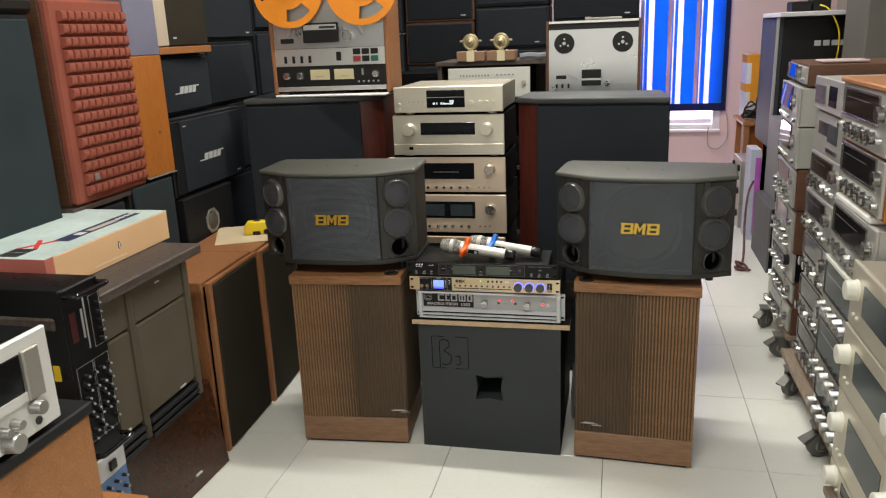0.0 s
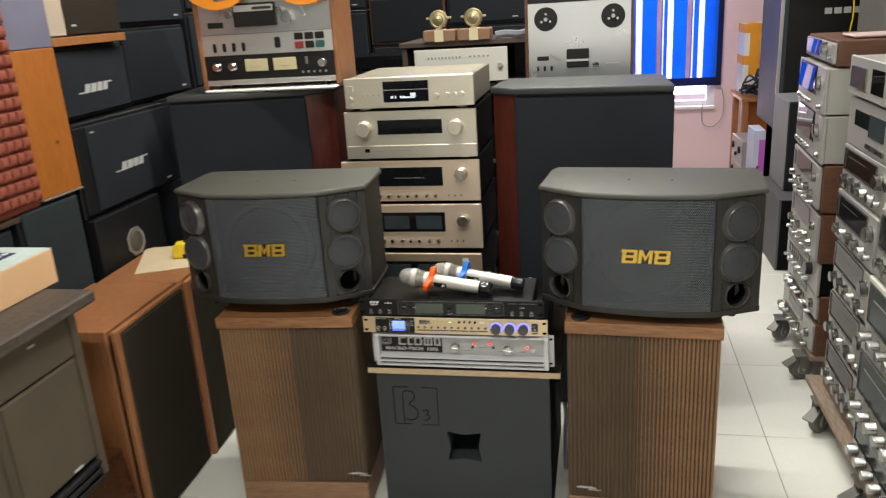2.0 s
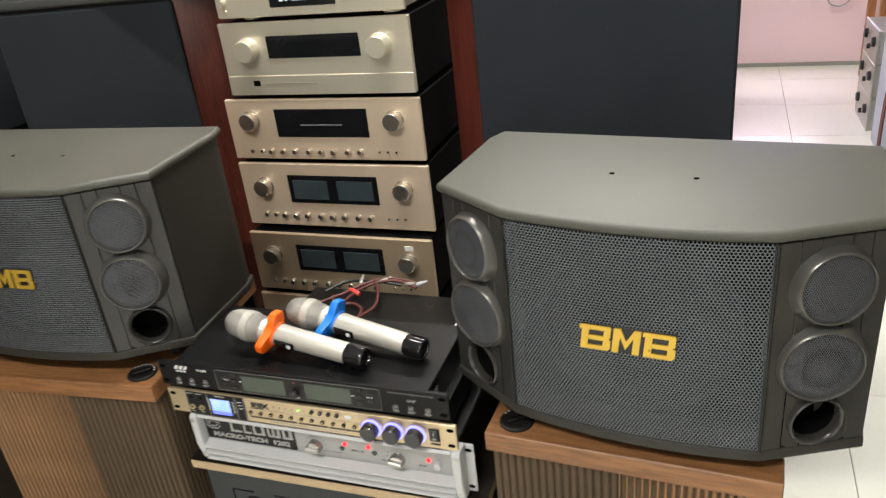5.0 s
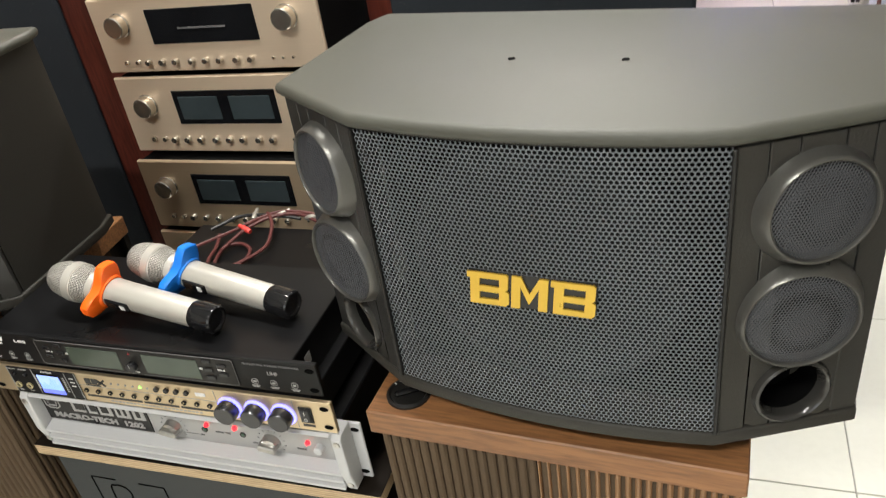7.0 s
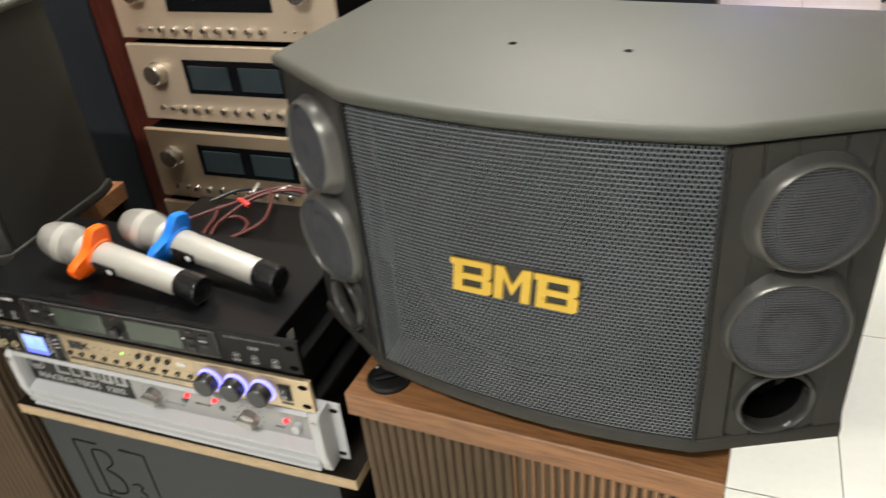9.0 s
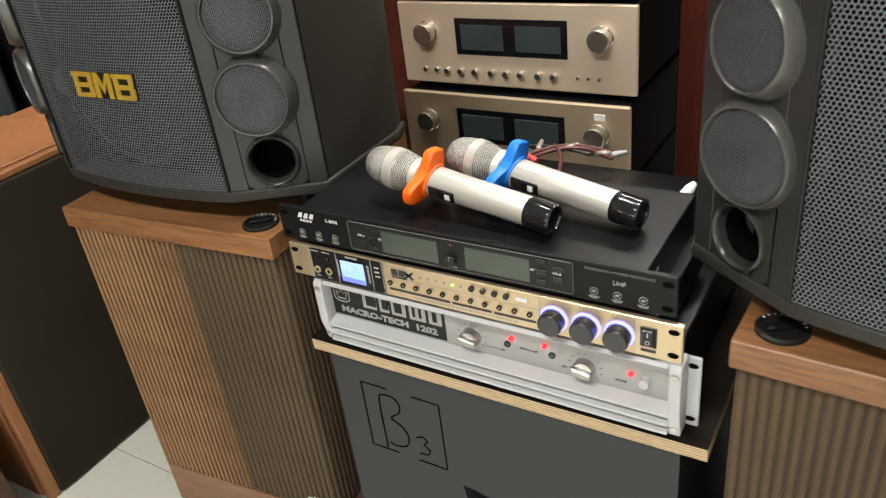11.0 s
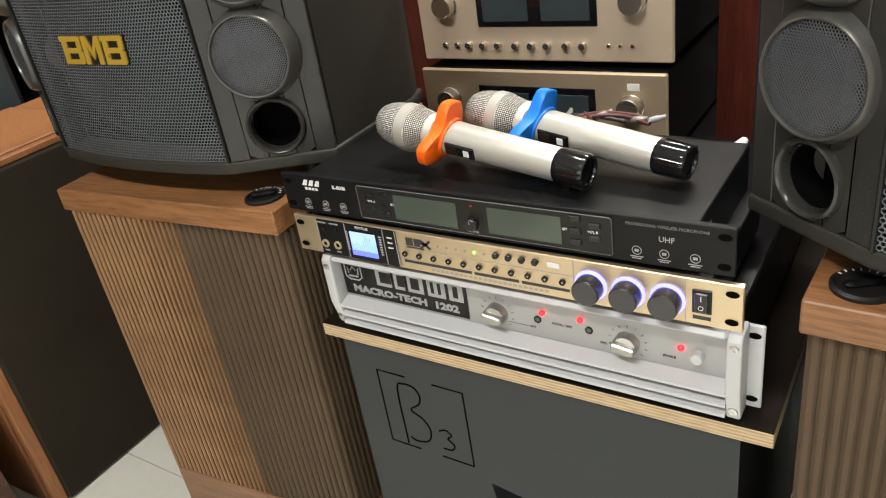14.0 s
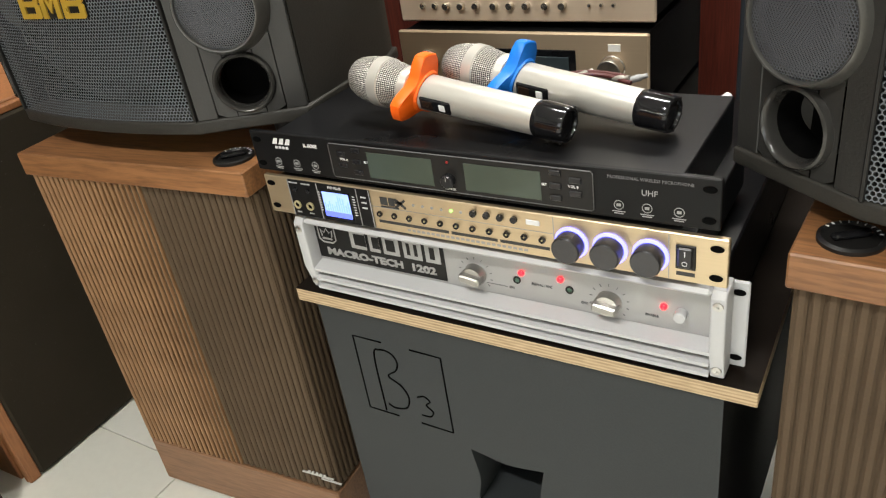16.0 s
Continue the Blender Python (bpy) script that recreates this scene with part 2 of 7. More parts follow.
CONE = paint("woofer cone paper", (0.006, 0.006, 0.0065), 0.9, spec=0.05)
SURROUND = paint("rubber surround", (0.006, 0.006, 0.0065), 0.7, spec=0.1)
EMBLEM = paint("gold foil", (0.66, 0.43, 0.062), 0.28, 0.5, 300, 0.03, 0.08)
EMBLEM_BACK = paint("black emblem backing", (0.01, 0.01, 0.01), 0.3)
WALNUT = wood("walnut veneer", (0.080, 0.033, 0.013), (0.39, 0.178, 0.070), "x")
WALNUT_Z = wood("walnut slats", (0.17, 0.085, 0.036), (0.36, 0.195, 0.09), "z")
RIB = paint("brown ribbed grille cloth", (0.096, 0.067, 0.043), 0.85, 0, 700, 0.5, 0.2, 4, spec=0.15)
PLINTH = wood("walnut plinth", (0.155, 0.078, 0.038), (0.33, 0.178, 0.095), "x")
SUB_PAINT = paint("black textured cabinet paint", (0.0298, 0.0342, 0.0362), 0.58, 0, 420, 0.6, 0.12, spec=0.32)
# near-black: the shade inside ports, holes and gaps is put into this colour
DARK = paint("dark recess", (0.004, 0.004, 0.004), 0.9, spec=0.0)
PLY_FACE = paint("dark film-faced board", (0.010, 0.007, 0.005), 0.6, 0, 200, 0.1, spec=0.12)
AMP_WHITE = paint("light grey enamel", (0.50, 0.505, 0.515), 0.42, 0.0, 700, 0.05, 0.05)
AMP_SILVER = paint("silver grey panel", (0.37, 0.37, 0.37), 0.42, 0.3, 700, 0.05, 0.05)
CHASSIS = paint("black chassis steel", (0.005, 0.005, 0.0055), 0.3, 0.0, 900, 0.06, 0.1, spec=0.28)
RACK_BLACK = brushed("black anodised panel", (0.0055, 0.0056, 0.0062), 0.42, "x", 0.0)
RACK_BLACK.node_tree.nodes["Principled BSDF"].inputs["Specular IOR Level"].default_value = 0.22
CHAMPAGNE = brushed("champagne anodised panel", (0.66, 0.53, 0.35), 0.38)
CHROME = paint("chrome", (0.78, 0.78, 0.78), 0.16, 1.0, 600, 0.01, 0.03)
BADGE = paint("pale silver badge", (0.62, 0.62, 0.6), 0.35, 0.2)
STEEL = paint("nickel steel", (0.55, 0.54, 0.52), 0.3, 1.0)
ROSE_KNOB = paint("satin champagne knob", (0.62, 0.58, 0.52), 0.25, 0.95, 500, 0.05, 0.08)
TURNED_BLACK = paint("turned black metal", (0.075, 0.075, 0.08), 0.27, 0.9, 500, 0.03)
KNOB_BLACK = paint("black knob", (0.02, 0.02, 0.022), 0.28, 0.3)
PRINT_WHITE = paint("white print", (0.72, 0.72, 0.72), 0.5)
PRINT_GREY = paint("grey print", (0.34, 0.34, 0.34), 0.5)
PRINT_DIM = paint("dim grey print", (0.11, 0.11, 0.11), 0.5)
PRINT_FAINT = paint("faint grey print", (0.15, 0.15, 0.155), 0.5)
PRINT_BLACK = paint("black print", (0.03, 0.03, 0.03), 0.5)
LCD_OFF = glassy("unlit grey-green display", (0.066, 0.083, 0.066), 0.12, 0.12)
LCD_BLUE = glow("lit blue display", (0.20, 0.36, 1.0), 1.05)
LCD_WHITE = glow("lit white display", (0.33, 0.47, 1.0), 0.82)
LED_RED = glow("red indicator", (1.0, 0.008, 0.014), 6.0)
LED_GREEN = glow("green indicator", (0.2, 1.0, 0.1), 4.0)
RING_BLUE = glow("violet knob light", (0.20, 0.20, 1.0), 3.2)
DIM_GREEN = paint("dim green indicator", (0.05, 0.11, 0.075), 0.3)
SMOKED = glassy("smoked window", (0.008, 0.0085, 0.01), 0.07)
MIRROR_PANE = glassy("glossy black pane", (0.006, 0.006, 0.007), 0.02, 0.2, 0.9)
SMOKED_BROWN = glassy("brown tinted window", (0.022, 0.013, 0.009), 0.1)
SMOKED_GREEN = glassy("green-black tinted window", (0.010, 0.016, 0.014), 0.05)
CASE_BLACK = paint("matt black steel case", (0.006, 0.006, 0.0062), 0.75, 0, 700, 0.15, 0.15, spec=0.06)
VU = glassy("grey-blue meter glass", (0.040, 0.053, 0.059), 0.14, 0.15)
VU_CREAM = glassy("cream meter face", (0.62, 0.55, 0.33), 0.2, 0.05)
GOLD = brushed("pale gold panel", (0.70, 0.65, 0.53), 0.36, "x", 0.62)
GOLD_ROSE = brushed("rose gold panel", (0.80, 0.645, 0.485), 0.38, "x", 0.45)
GOLD_DARK = brushed("bronze gold panel", (0.58, 0.45, 0.31), 0.38, "x", 0.55)
GOLD_CASE = paint("pale gold case", (0.40, 0.365, 0.29), 0.45, 0.5, 600, 0.05)
SILVER = brushed("brushed silver panel", (0.74, 0.73, 0.70), 0.34, "x", 0.8)
SILVER_DULL = brushed("dull silver panel", (0.55, 0.54, 0.50), 0.42, "x", 0.6)
SILVER_LIGHT = brushed("bright silver panel", (0.78, 0.77, 0.74), 0.4, "x", 0.25)
CREAM_PANEL = brushed("cream metal panel", (0.80, 0.79, 0.70), 0.45, "x", 0.15)
ROSEWOOD = wood("rosewood veneer", (0.030, 0.007, 0.005), (0.150, 0.034, 0.022), "z", 0.3)
LYING_WOOD = wood("dark walnut veneer", (0.024, 0.009, 0.004), (0.070, 0.025, 0.011), "y", 0.2)
TOP_GREY = paint("grey laminate", (0.042, 0.046, 0.046), 0.5, 0, 500, 0.15)
CLOTH_BLACK = cloth("black grille cloth", (0.019, 0.021, 0.0245))
CLOTH_NAVY = cloth("slate grille cloth", (0.0238, 0.0278, 0.0335))
CLOTH_SLATE = cloth("pale slate grille cloth", (0.031, 0.041, 0.045))
CLOTH_BROWN = cloth("dark brown grille cloth", (0.033, 0.027, 0.019))
CLOTH_TAUPE = cloth("taupe grille cloth", (0.104, 0.085, 0.061))
VINYL_BLACK = paint("black vinyl", (0.010, 0.0105, 0.012), 0.55, 0, 500, 0.25, spec=0.3)
TEAK = wood("teak veneer", (0.25, 0.092, 0.027), (0.47, 0.200, 0.066), "y")
TEAK_Z = wood("upright teak veneer", (0.215, 0.080, 0.030), (0.43, 0.188, 0.076), "z")
ORANGE_WOOD = wood("orange teak side", (0.34, 0.105, 0.016), (0.50, 0.17, 0.028), "z")
BROWN_WOOD = wood("brown veneer", (0.07, 0.03, 0.017), (0.16, 0.07, 0.035), "y")
CART_WOOD = wood("scuffed pale board", (0.13, 0.095, 0.065), (0.34, 0.26, 0.19), "y", 0.6)
DARK_WOOD = wood("dark stained wood", (0.05, 0.035, 0.028), (0.11, 0.08, 0.062), "y")
FOAM = paint("brick red foam", (0.275, 0.070, 0.042), 0.95, 0, 500, 0.6, 0.18)
VIOLET = paint("violet grey laminate", (0.17, 0.17, 0.24), 0.6)
BEIGE = paint("beige laminate", (0.52, 0.43, 0.33), 0.6)
PINK_WALL = paint("pale pink wall paint", (0.80, 0.60, 0.64), 0.75, 0, 300, 0.1, 0.04, 2)
WHITE_WALL = paint("cream wall paint", (0.45, 0.44, 0.40), 0.75, 0, 300, 0.1, 0.04, 2)
CEILING_WHITE = paint("dull white ceiling paint", (0.58, 0.58, 0.56), 0.8)
GROUT = paint("grey grout", (0.28, 0.27, 0.245), 0.9)
WHITE_PLASTIC = paint("white plastic", (0.75, 0.74, 0.76), 0.45)
CARTON_ORANGE = paint("apricot carton print", (0.80, 0.50, 0.27), 0.55, 0, 200, 0.05, 0.05)
CARTON_TEAL = paint("pale teal carton print", (0.55, 0.66, 0.62), 0.5, 0, 60, 0.04, 0.2, 5)
YELLOW = paint("yellow plastic", (0.85, 0.62, 0.02), 0.4)
RED_PRINT = paint("red print", (0.7, 0.06, 0.05), 0.5)
SILICONE_ORANGE = paint("orange silicone", (0.95, 0.13, 0.004), 0.45, 0, 500, 0.03, 0.05)
SILICONE_BLUE = paint("blue silicone", (0.006, 0.17, 0.66), 0.45, 0, 500, 0.03, 0.05)
MIC_BODY = paint("champagne silver microphone paint", (0.55, 0.53, 0.485), 0.32, 0.5, 900, 0.03, 0.04)
CAP_BLACK = paint("glossy black cap", (0.008, 0.008, 0.009), 0.08)
REEL_ORANGE = paint("orange reel plastic", (0.92, 0.30, 0.02), 0.4)
CABLE_RED = paint("maroon cable", (0.095, 0.024, 0.022), 0.5)
CABLE_BLACK = paint("black cable", (0.015, 0.015, 0.016), 0.5)
RUBBER = paint("grey rubber tyre", (0.13, 0.125, 0.115), 0.7)
WORN_CHROME = paint("worn chrome", (0.34, 0.335, 0.32), 0.24, 1.0, 500, 0.03, 0.15)
SATIN_KNOB = paint("satin aluminium", (0.40, 0.39, 0.37), 0.36, 0.95)
DECK_METAL = paint("satin steel deck plate", (0.52, 0.52, 0.51), 0.3, 0.85, 600, 0.02, 0.04)
# subwoofer sides: cabinet paint blackened, deep shade put into the colour
SUB_SIDE_SHADE = paint("side paint blackened for shade", (0.008, 0.008, 0.008), 0.8, 0, 420, 0.4, 0.1, spec=0.1)
DULL_ZINC = paint("grimy zinc", (0.17, 0.165, 0.15), 0.5, 0.5)
GALV = paint("worn zinc", (0.38, 0.36, 0.32), 0.45, 0.6)
PAPER = paint("white paper", (0.78, 0.77, 0.73), 0.7)
TAPE_ORANGE = paint("orange parcel tape", (0.8, 0.33, 0.03), 0.4)
PURPLE = paint("magenta print", (0.55, 0.12, 0.55), 0.5)
BRASS = paint("pale brass", (0.56, 0.48, 0.29), 0.42, 0.7)
BLIND_BLUE = paint("blue blind cloth", (0.010, 0.185, 0.60), 0.8)
BLIND_WHITE = paint("white blind cloth", (0.60, 0.62, 0.70), 0.8)
BLIND_GREY = paint("grey blind cloth", (0.3, 0.25, 0.27), 0.8)
BLIND_NAVY = paint("navy blind cloth", (0.02, 0.03, 0.12), 0.8)
for cl in (BLIND_BLUE, BLIND_WHITE, BLIND_GREY, BLIND_NAVY):
    # thin cloth: part of the daylight behind it comes through
    nt = cl.node_tree
    pr, tl, mx = nt.nodes["Principled BSDF"], nt.nodes.new("ShaderNodeBsdfTranslucent"), nt.nodes.new("ShaderNodeMixShader")
    src = pr.inputs["Base Color"].links[0].from_socket
    nt.links.new(src, tl.inputs[0])
    mx.inputs[0].default_value = 0.55
    nt.links.new(pr.outputs[0], mx.inputs[1])
    nt.links.new(tl.outputs[0], mx.inputs[2])
    nt.links.new(mx.outputs[0], nt.nodes["Material Output"].inputs[0])


def tile_material():
    g = Nodes("cream porcelain tile")
    oi = g.n("ObjectInfo")
    a, b = g.noise(3, 4), g.noise(60, 3)
    col = g.ramp(a, (0.3, (0.755, 0.755, 0.675)), (0.7, (0.785, 0.785, 0.705)))
    col = g.mix(0.3, col, g.ramp(b, (0.3, (0.68, 0.675, 0.61)), (0.6, (0.82, 0.82, 0.75))))
    col = g.mix(0.5, col, g.ramp(oi.outputs["Random"], (0.0, (0.74, 0.74, 0.67)), (1.0, (0.80, 0.80, 0.74))))
    g.bump(b, 0.02, 0.0004)
    return g.set(col, g.math("MULTIPLY_ADD", a, 0.05, 0.19), 0.0, 0.45)


def mesh_ball_material():
    """Woven wire of a microphone's head."""
    g = Nodes("woven wire mesh")
    sep = g.n("SeparateXYZ")
    g.link(g.coords(), sep.inputs[0])
    ang = g.math("MULTIPLY", g.math("ARCTAN2", sep.outputs[1], sep.outputs[0]), 36.0)
    al = g.math("MULTIPLY", sep.outputs[2], 1500.0)
    w = g.math("MULTIPLY", g.math("SINE", g.math("ADD", ang, al)), g.math("SINE", g.math("SUBTRACT", ang, al)))
    w = g.math("MULTIPLY_ADD", w, 0.5, 0.5)
    g.bump(w, 0.8, 0.0012)
    return g.set(g.ramp(w, (0.40, (0.012, 0.0115, 0.011)), (0.56, (0.56, 0.54, 0.49))), 0.34, 0.5)


def ply_material():
    g = Nodes("plywood edge")
    sep = g.n("SeparateXYZ")
    g.link(g.coords(), sep.inputs[0])
    lay = g.math("MULTIPLY_ADD", g.math("SINE", g.math("MULTIPLY", sep.outputs[2], 1700.0)), 0.16, g.math("MULTIPLY", g.noise(40, 4, 0.6, (1, 1, 14)), 0.9))
    return g.set(g.ramp(lay, (0.15, (0.27, 0.18, 0.10)), (0.5, (0.50, 0.37, 0.22)), (0.8, (0.66, 0.51, 0.32))), 0.7)


def scuffed_material():
    """Dark board rubbed pale in places."""
    g = Nodes("scuffed dark board")
    a, b, c = g.noise(7, 5, 0.6, (1, 0.45, 1)), g.noise(70, 4), g.noise(160, 3, 0.6, (1, 0.05, 1))
    col = g.ramp(a, (0.35, (0.040, 0.030, 0.025)), (0.55, (0.075, 0.058, 0.048)), (0.72, (0.15, 0.125, 0.105)))
    col = g.mix(0.35, col, g.ramp(b, (0.35, (0.03, 0.023, 0.02)), (0.7, (0.14, 0.115, 0.095))))
    col = g.mix(0.25, col, g.ramp(c, (0.4, (0.035, 0.028, 0.023)), (0.65, (0.12, 0.10, 0.085))))
    g.bump(b, 0.3, 0.0008)
    return g.set(col, g.math("MULTIPLY_ADD", a, 0.3, 0.4), 0.0, 0.35)


SCUFFED = scuffed_material()
TILE, MIC_MESH, PLY = tile_material(), mesh_ball_material(), ply_material()


# ---------------------------------------------------------------- the room
def room():
    XL, XR, YF, YB, H = -2.35, 1.6, -2.4, 6.72, 3.0
    lone("wall_left", Shape().box(XL - 0.12, XL, YF, YB, 0, H), WHITE_WALL, "pale painted wall behind the stacked loudspeakers", "wall", kind="structure")
    lone("wall_right", Shape().box(XR, XR + 0.12, YF, YB, 0, H), WHITE_WALL, "pale painted wall behind the receiver racks", "wall", kind="structure")
    w = Shape()
    w.box(XL - 0.12, 0.12, YB, YB + 0.16, 0, H).box(0.80, XR + 0.12, YB, YB + 0.16, 0, H)
    w.box(0.12, 0.80, YB, YB + 0.16, 0, 0.50).box(0.12, 0.80, YB, YB + 0.16, 2.25, H)
    lone("wall_back", w, PINK_WALL, "pale pink painted rear wall with one window", "wall", kind="structure")
    f = Shape()
    f.box(XL - 0.12, -1.55, YF - 0.12, YF, 0, H).box(1.55, XR + 0.12, YF - 0.12, YF, 0, H).box(-1.55, 1.55, YF - 0.12, YF, 2.6, H).box(-1.55, 1.55, YF - 0.12, YF, 0, 0.3)
    lone("wall_front", f, WHITE_WALL, "pale painted wall round the open shop front", "wall", kind="structure")
    lone("ceiling", Shape().box(XL - 0.12, XR + 0.12, YF - 0.12, YB + 0.16, H, H + 0.1), CEILING_WHITE, "plain white ceiling", "ceiling", kind="structure")
    # unseen housings for the assumed batten lamps
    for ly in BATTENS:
        t = thing("assumed_batten_light", pose(-0.35, ly, 2.9), "assumed white fluorescent batten light on the unseen ceiling", "ceiling light", "ceiling lights")
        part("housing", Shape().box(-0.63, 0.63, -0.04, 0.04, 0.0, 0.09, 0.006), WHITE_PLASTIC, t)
    # skirting at the foot of the rear wall
    lone("baseboard", Shape().box(-0.5, XR, YB - 0.012, YB - 0.001, 0.0, 0.022, 0.002), GROUT, "thin grey joint along the foot of the rear wall", "baseboard", kind="structure")


def window():
    w = thing("window_1", pose(0.46, 6.72, 0.5), "white-framed window under a striped blue blind", "window", kind="structure")
    fr = Shape()
    fr.box(-0.34, -0.28, 0.02, 0.08, 0, 1.75, 0.004).box(0.28, 0.34, 0.02, 0.08, 0, 1.75, 0.004).box(-0.28, 0.28, 0.02, 0.08, 0, 0.05, 0.004).box(-0.28, 0.28, 0.02, 0.08, 1.69, 1.75, 0.004)
    part("window_frame", fr, WHITE_PLASTIC, w)
    part("window_sill", Shape().box(-0.36, 0.34, -0.03, 0.02, -0.012, 0.012, 0.004), WHITE_PLASTIC, w)
    g = Nodes("clear glass")
    g.p.inputs["Transmission Weight"].default_value = 1.0
    g.set((0.95, 0.97, 0.97), 0.02)
    g.p.inputs["IOR"].default_value = 1.05
    pane = part("pane", Shape().box(-0.28, 0.28, 0.045, 0.051, 0.05, 1.69), g.m, w)
    pane.visible_shadow = False
    b = thing("roller_blind", pose(0.0, 6.69, 0.665), "blue roller blind with white and grey stripes, mostly drawn", "blind")
    stripes = [(0.150, 0.166, BLIND_GREY), (0.166, 0.176, BLIND_BLUE), (0.176, 0.184, BLIND_WHITE), (0.184, 0.210, BLIND_BLUE), (0.210, 0.255, BLIND_WHITE), (0.255, 0.362, BLIND_BLUE),
               (0.362, 0.392, BLIND_GREY), (0.392, 0.402, BLIND_BLUE), (0.402, 0.412, BLIND_WHITE), (0.412, 0.436, BLIND_BLUE), (0.436, 0.478, BLIND_WHITE), (0.478, 0.576, BLIND_BLUE), (0.576, 0.604, BLIND_GREY), (0.604, 0.614, BLIND_BLUE),
               (0.614, 0.624, BLIND_WHITE), (0.624, 0.658, BLIND_BLUE), (0.658, 0.698, BLIND_WHITE), (0.698, 0.796, BLIND_BLUE), (0.796, 0.832, BLIND_NAVY)]
    for x0, x1, mt in stripes:
        part("stripe", Shape().box(x0, x1, -0.0008, 0.0008, 0.06, 1.6), mt, b)
    part("hem", Shape().box(0.150, 0.832, -0.004, 0.004, 0.0, 0.06, 0.002), BLIND_NAVY, b)
    part("roller", Shape().cyl((0.13, 0, 1.62), "x", 0.025, 0.72, 0.002), WHITE_PLASTIC, b)
    cord = lone("blind_cord", Shape().tube(spline([(0.845, 6.70, 0.64), (0.86, 6.69, 0.52), (0.85, 6.69, 0.42), (0.79, 6.69, 0.355), (0.72, 6.69, 0.375), (0.705, 6.69, 0.46), (0.71, 6.69, 0.53)]), 0.004), PRINT_GREY, "grey pull cord hanging in a loop by the window", "cord")
    lone("backdrop", Shape().box(-2.5, 3.5, 9.0, 9.05, -0.5, 4.0), glow("hazy bright distance", (0.92, 0.76, 0.86), 0.8), "plain bright haze outside the window", "backdrop", kind="structure")


# ---------------------------------------------------------------- the demonstration set in the middle
def karaoke_speaker(m, label, stand):
    """Broad low loudspeaker, three-sided front. Its base is at z 0, the middle of its front at y 0; stand is the height of its feet."""
    s = thing("karaoke_loudspeaker", m, label, "loudspeaker", "pair of karaoke loudspeakers")
    H, GX, WX, WY = 0.304, 0.1525, 0.2625, 0.0694
    lo, hi = 0.0155, H - 0.0160
    arc = [(-GX + 2 * GX * i / 12, 0.0030 - 0.0150 * (1 - ((i - 6) / 6) ** 2)) for i in range(13)]
    outline = [(-WX, WY - 0.003)] + arc + [(WX, WY - 0.003), (WX - 0.001, 0.245), (WX - 0.012, 0.279), (-WX + 0.012, 0.279), (-WX + 0.001, 0.245)]

    def grown(d):
        return [(x * (1 + d / 0.264), y + (-d if y < 0.1 else d)) for x, y in outline]
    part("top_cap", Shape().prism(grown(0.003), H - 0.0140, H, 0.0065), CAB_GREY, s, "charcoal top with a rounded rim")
    part("cap_band", Shape().prism(grown(-0.004), H - 0.0162, H - 0.0142, 0.0005), CAB_SIDE_SHADE, s)
    part("bottom_cap", Shape().prism(grown(0.0), 0.0, 0.0155, 0.003), CAB_SIDE_SHADE, s)
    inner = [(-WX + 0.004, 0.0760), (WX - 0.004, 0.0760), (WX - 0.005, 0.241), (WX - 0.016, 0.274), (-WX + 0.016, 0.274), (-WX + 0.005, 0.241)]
    part("cabinet", Shape().prism(inner, 0.012, H - 0.011), CAB_SIDE_SHADE, s, "olive painted sides, darkened as in shade")
    # near-black liner: the shade behind the grille is in its colour
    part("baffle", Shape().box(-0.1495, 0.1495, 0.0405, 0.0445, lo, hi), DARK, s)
    # curved punched grille with its rim
    gr, n = Shape(), 24
    vs, fs = [], []
    for i in range(n + 1):
        x = -0.1513 + 0.3026 * i / n
        y = 0.0060 - 0.0150 * (1 - (x / GX) ** 2)
        for z in (lo, hi):
            vs.append((x, y, z))
    for i in range(n):
        fs.append((2 * i, 2 * i + 2, 2 * i + 3, 2 * i + 1))
    gr.add(vs, fs)
    part("grille", gr, PERF, s, "punched blue-grey steel grille")
    for sx in (-1, 1):
        part("grille_rim", Shape().box(sx * GX - 0.0018, sx * GX + 0.0018, 0.0015, 0.04, lo, hi, 0.0008), BLACK_PLASTIC, s)
    w = Shape().lathe([(0.124, 0.0), (0.124, 0.014), (0.119, 0.020), (0.110, 0.023), (0.101, 0.016)], pose(0, 0.040, H / 2, 90, 0, 0), 48)
    wf = part("woofer", w, SURROUND, s)
    part("cone", Shape().lathe([(0.100, 0.014), (0.04, 0.0), (0.034, 0.004), (0.0, 0.016)], pose(0, 0.039, H / 2, 90, 0, 0), 40), CONE, wf)
    emblem(s, -0.0098, 0.1520)
    # wings with two tweeter pods and a port each; the upper pod looks further out than the lower one
    for sx in (-1, 1):
        a = math.degrees(math.atan2(WY - 0.0048, WX - GX)) * sx
        wm = pose(sx * (GX + WX) / 2, (WY + 0.0048) / 2, 0, 0, 0, a)
        L = math.hypot(WX - GX, WY - 0.0048) / 2 - 0.0012
        edges = [-L, -L + 0.024, -L + 0.046, L - 0.046, L - 0.024, L]
        for k in range(5):
            low = 0.1344 if k in (1, 2, 3) else lo
            part("baffle_strip", Shape().box(edges[k] + 0.0004, edges[k + 1] - 0.0004, 0.0, 0.012, low, hi, 0.0007, wm), TRIM_GREY, s)
        part("port_plate", port_plate(edges[1] + 0.0004, edges[4] - 0.0004, lo, 0.1340, 0.0, 0.0515, 0.0290, wm), TRIM_GREY, s)
        for x in (edges[2], edges[3]):
            for z0, z1 in ((lo, 0.0235), (0.0795, 0.1338)):
                part("baffle_joint", Shape().box(x - 0.0006, x + 0.0006, -0.0003, 0.002, z0, z1, 0, wm), DARK, s)
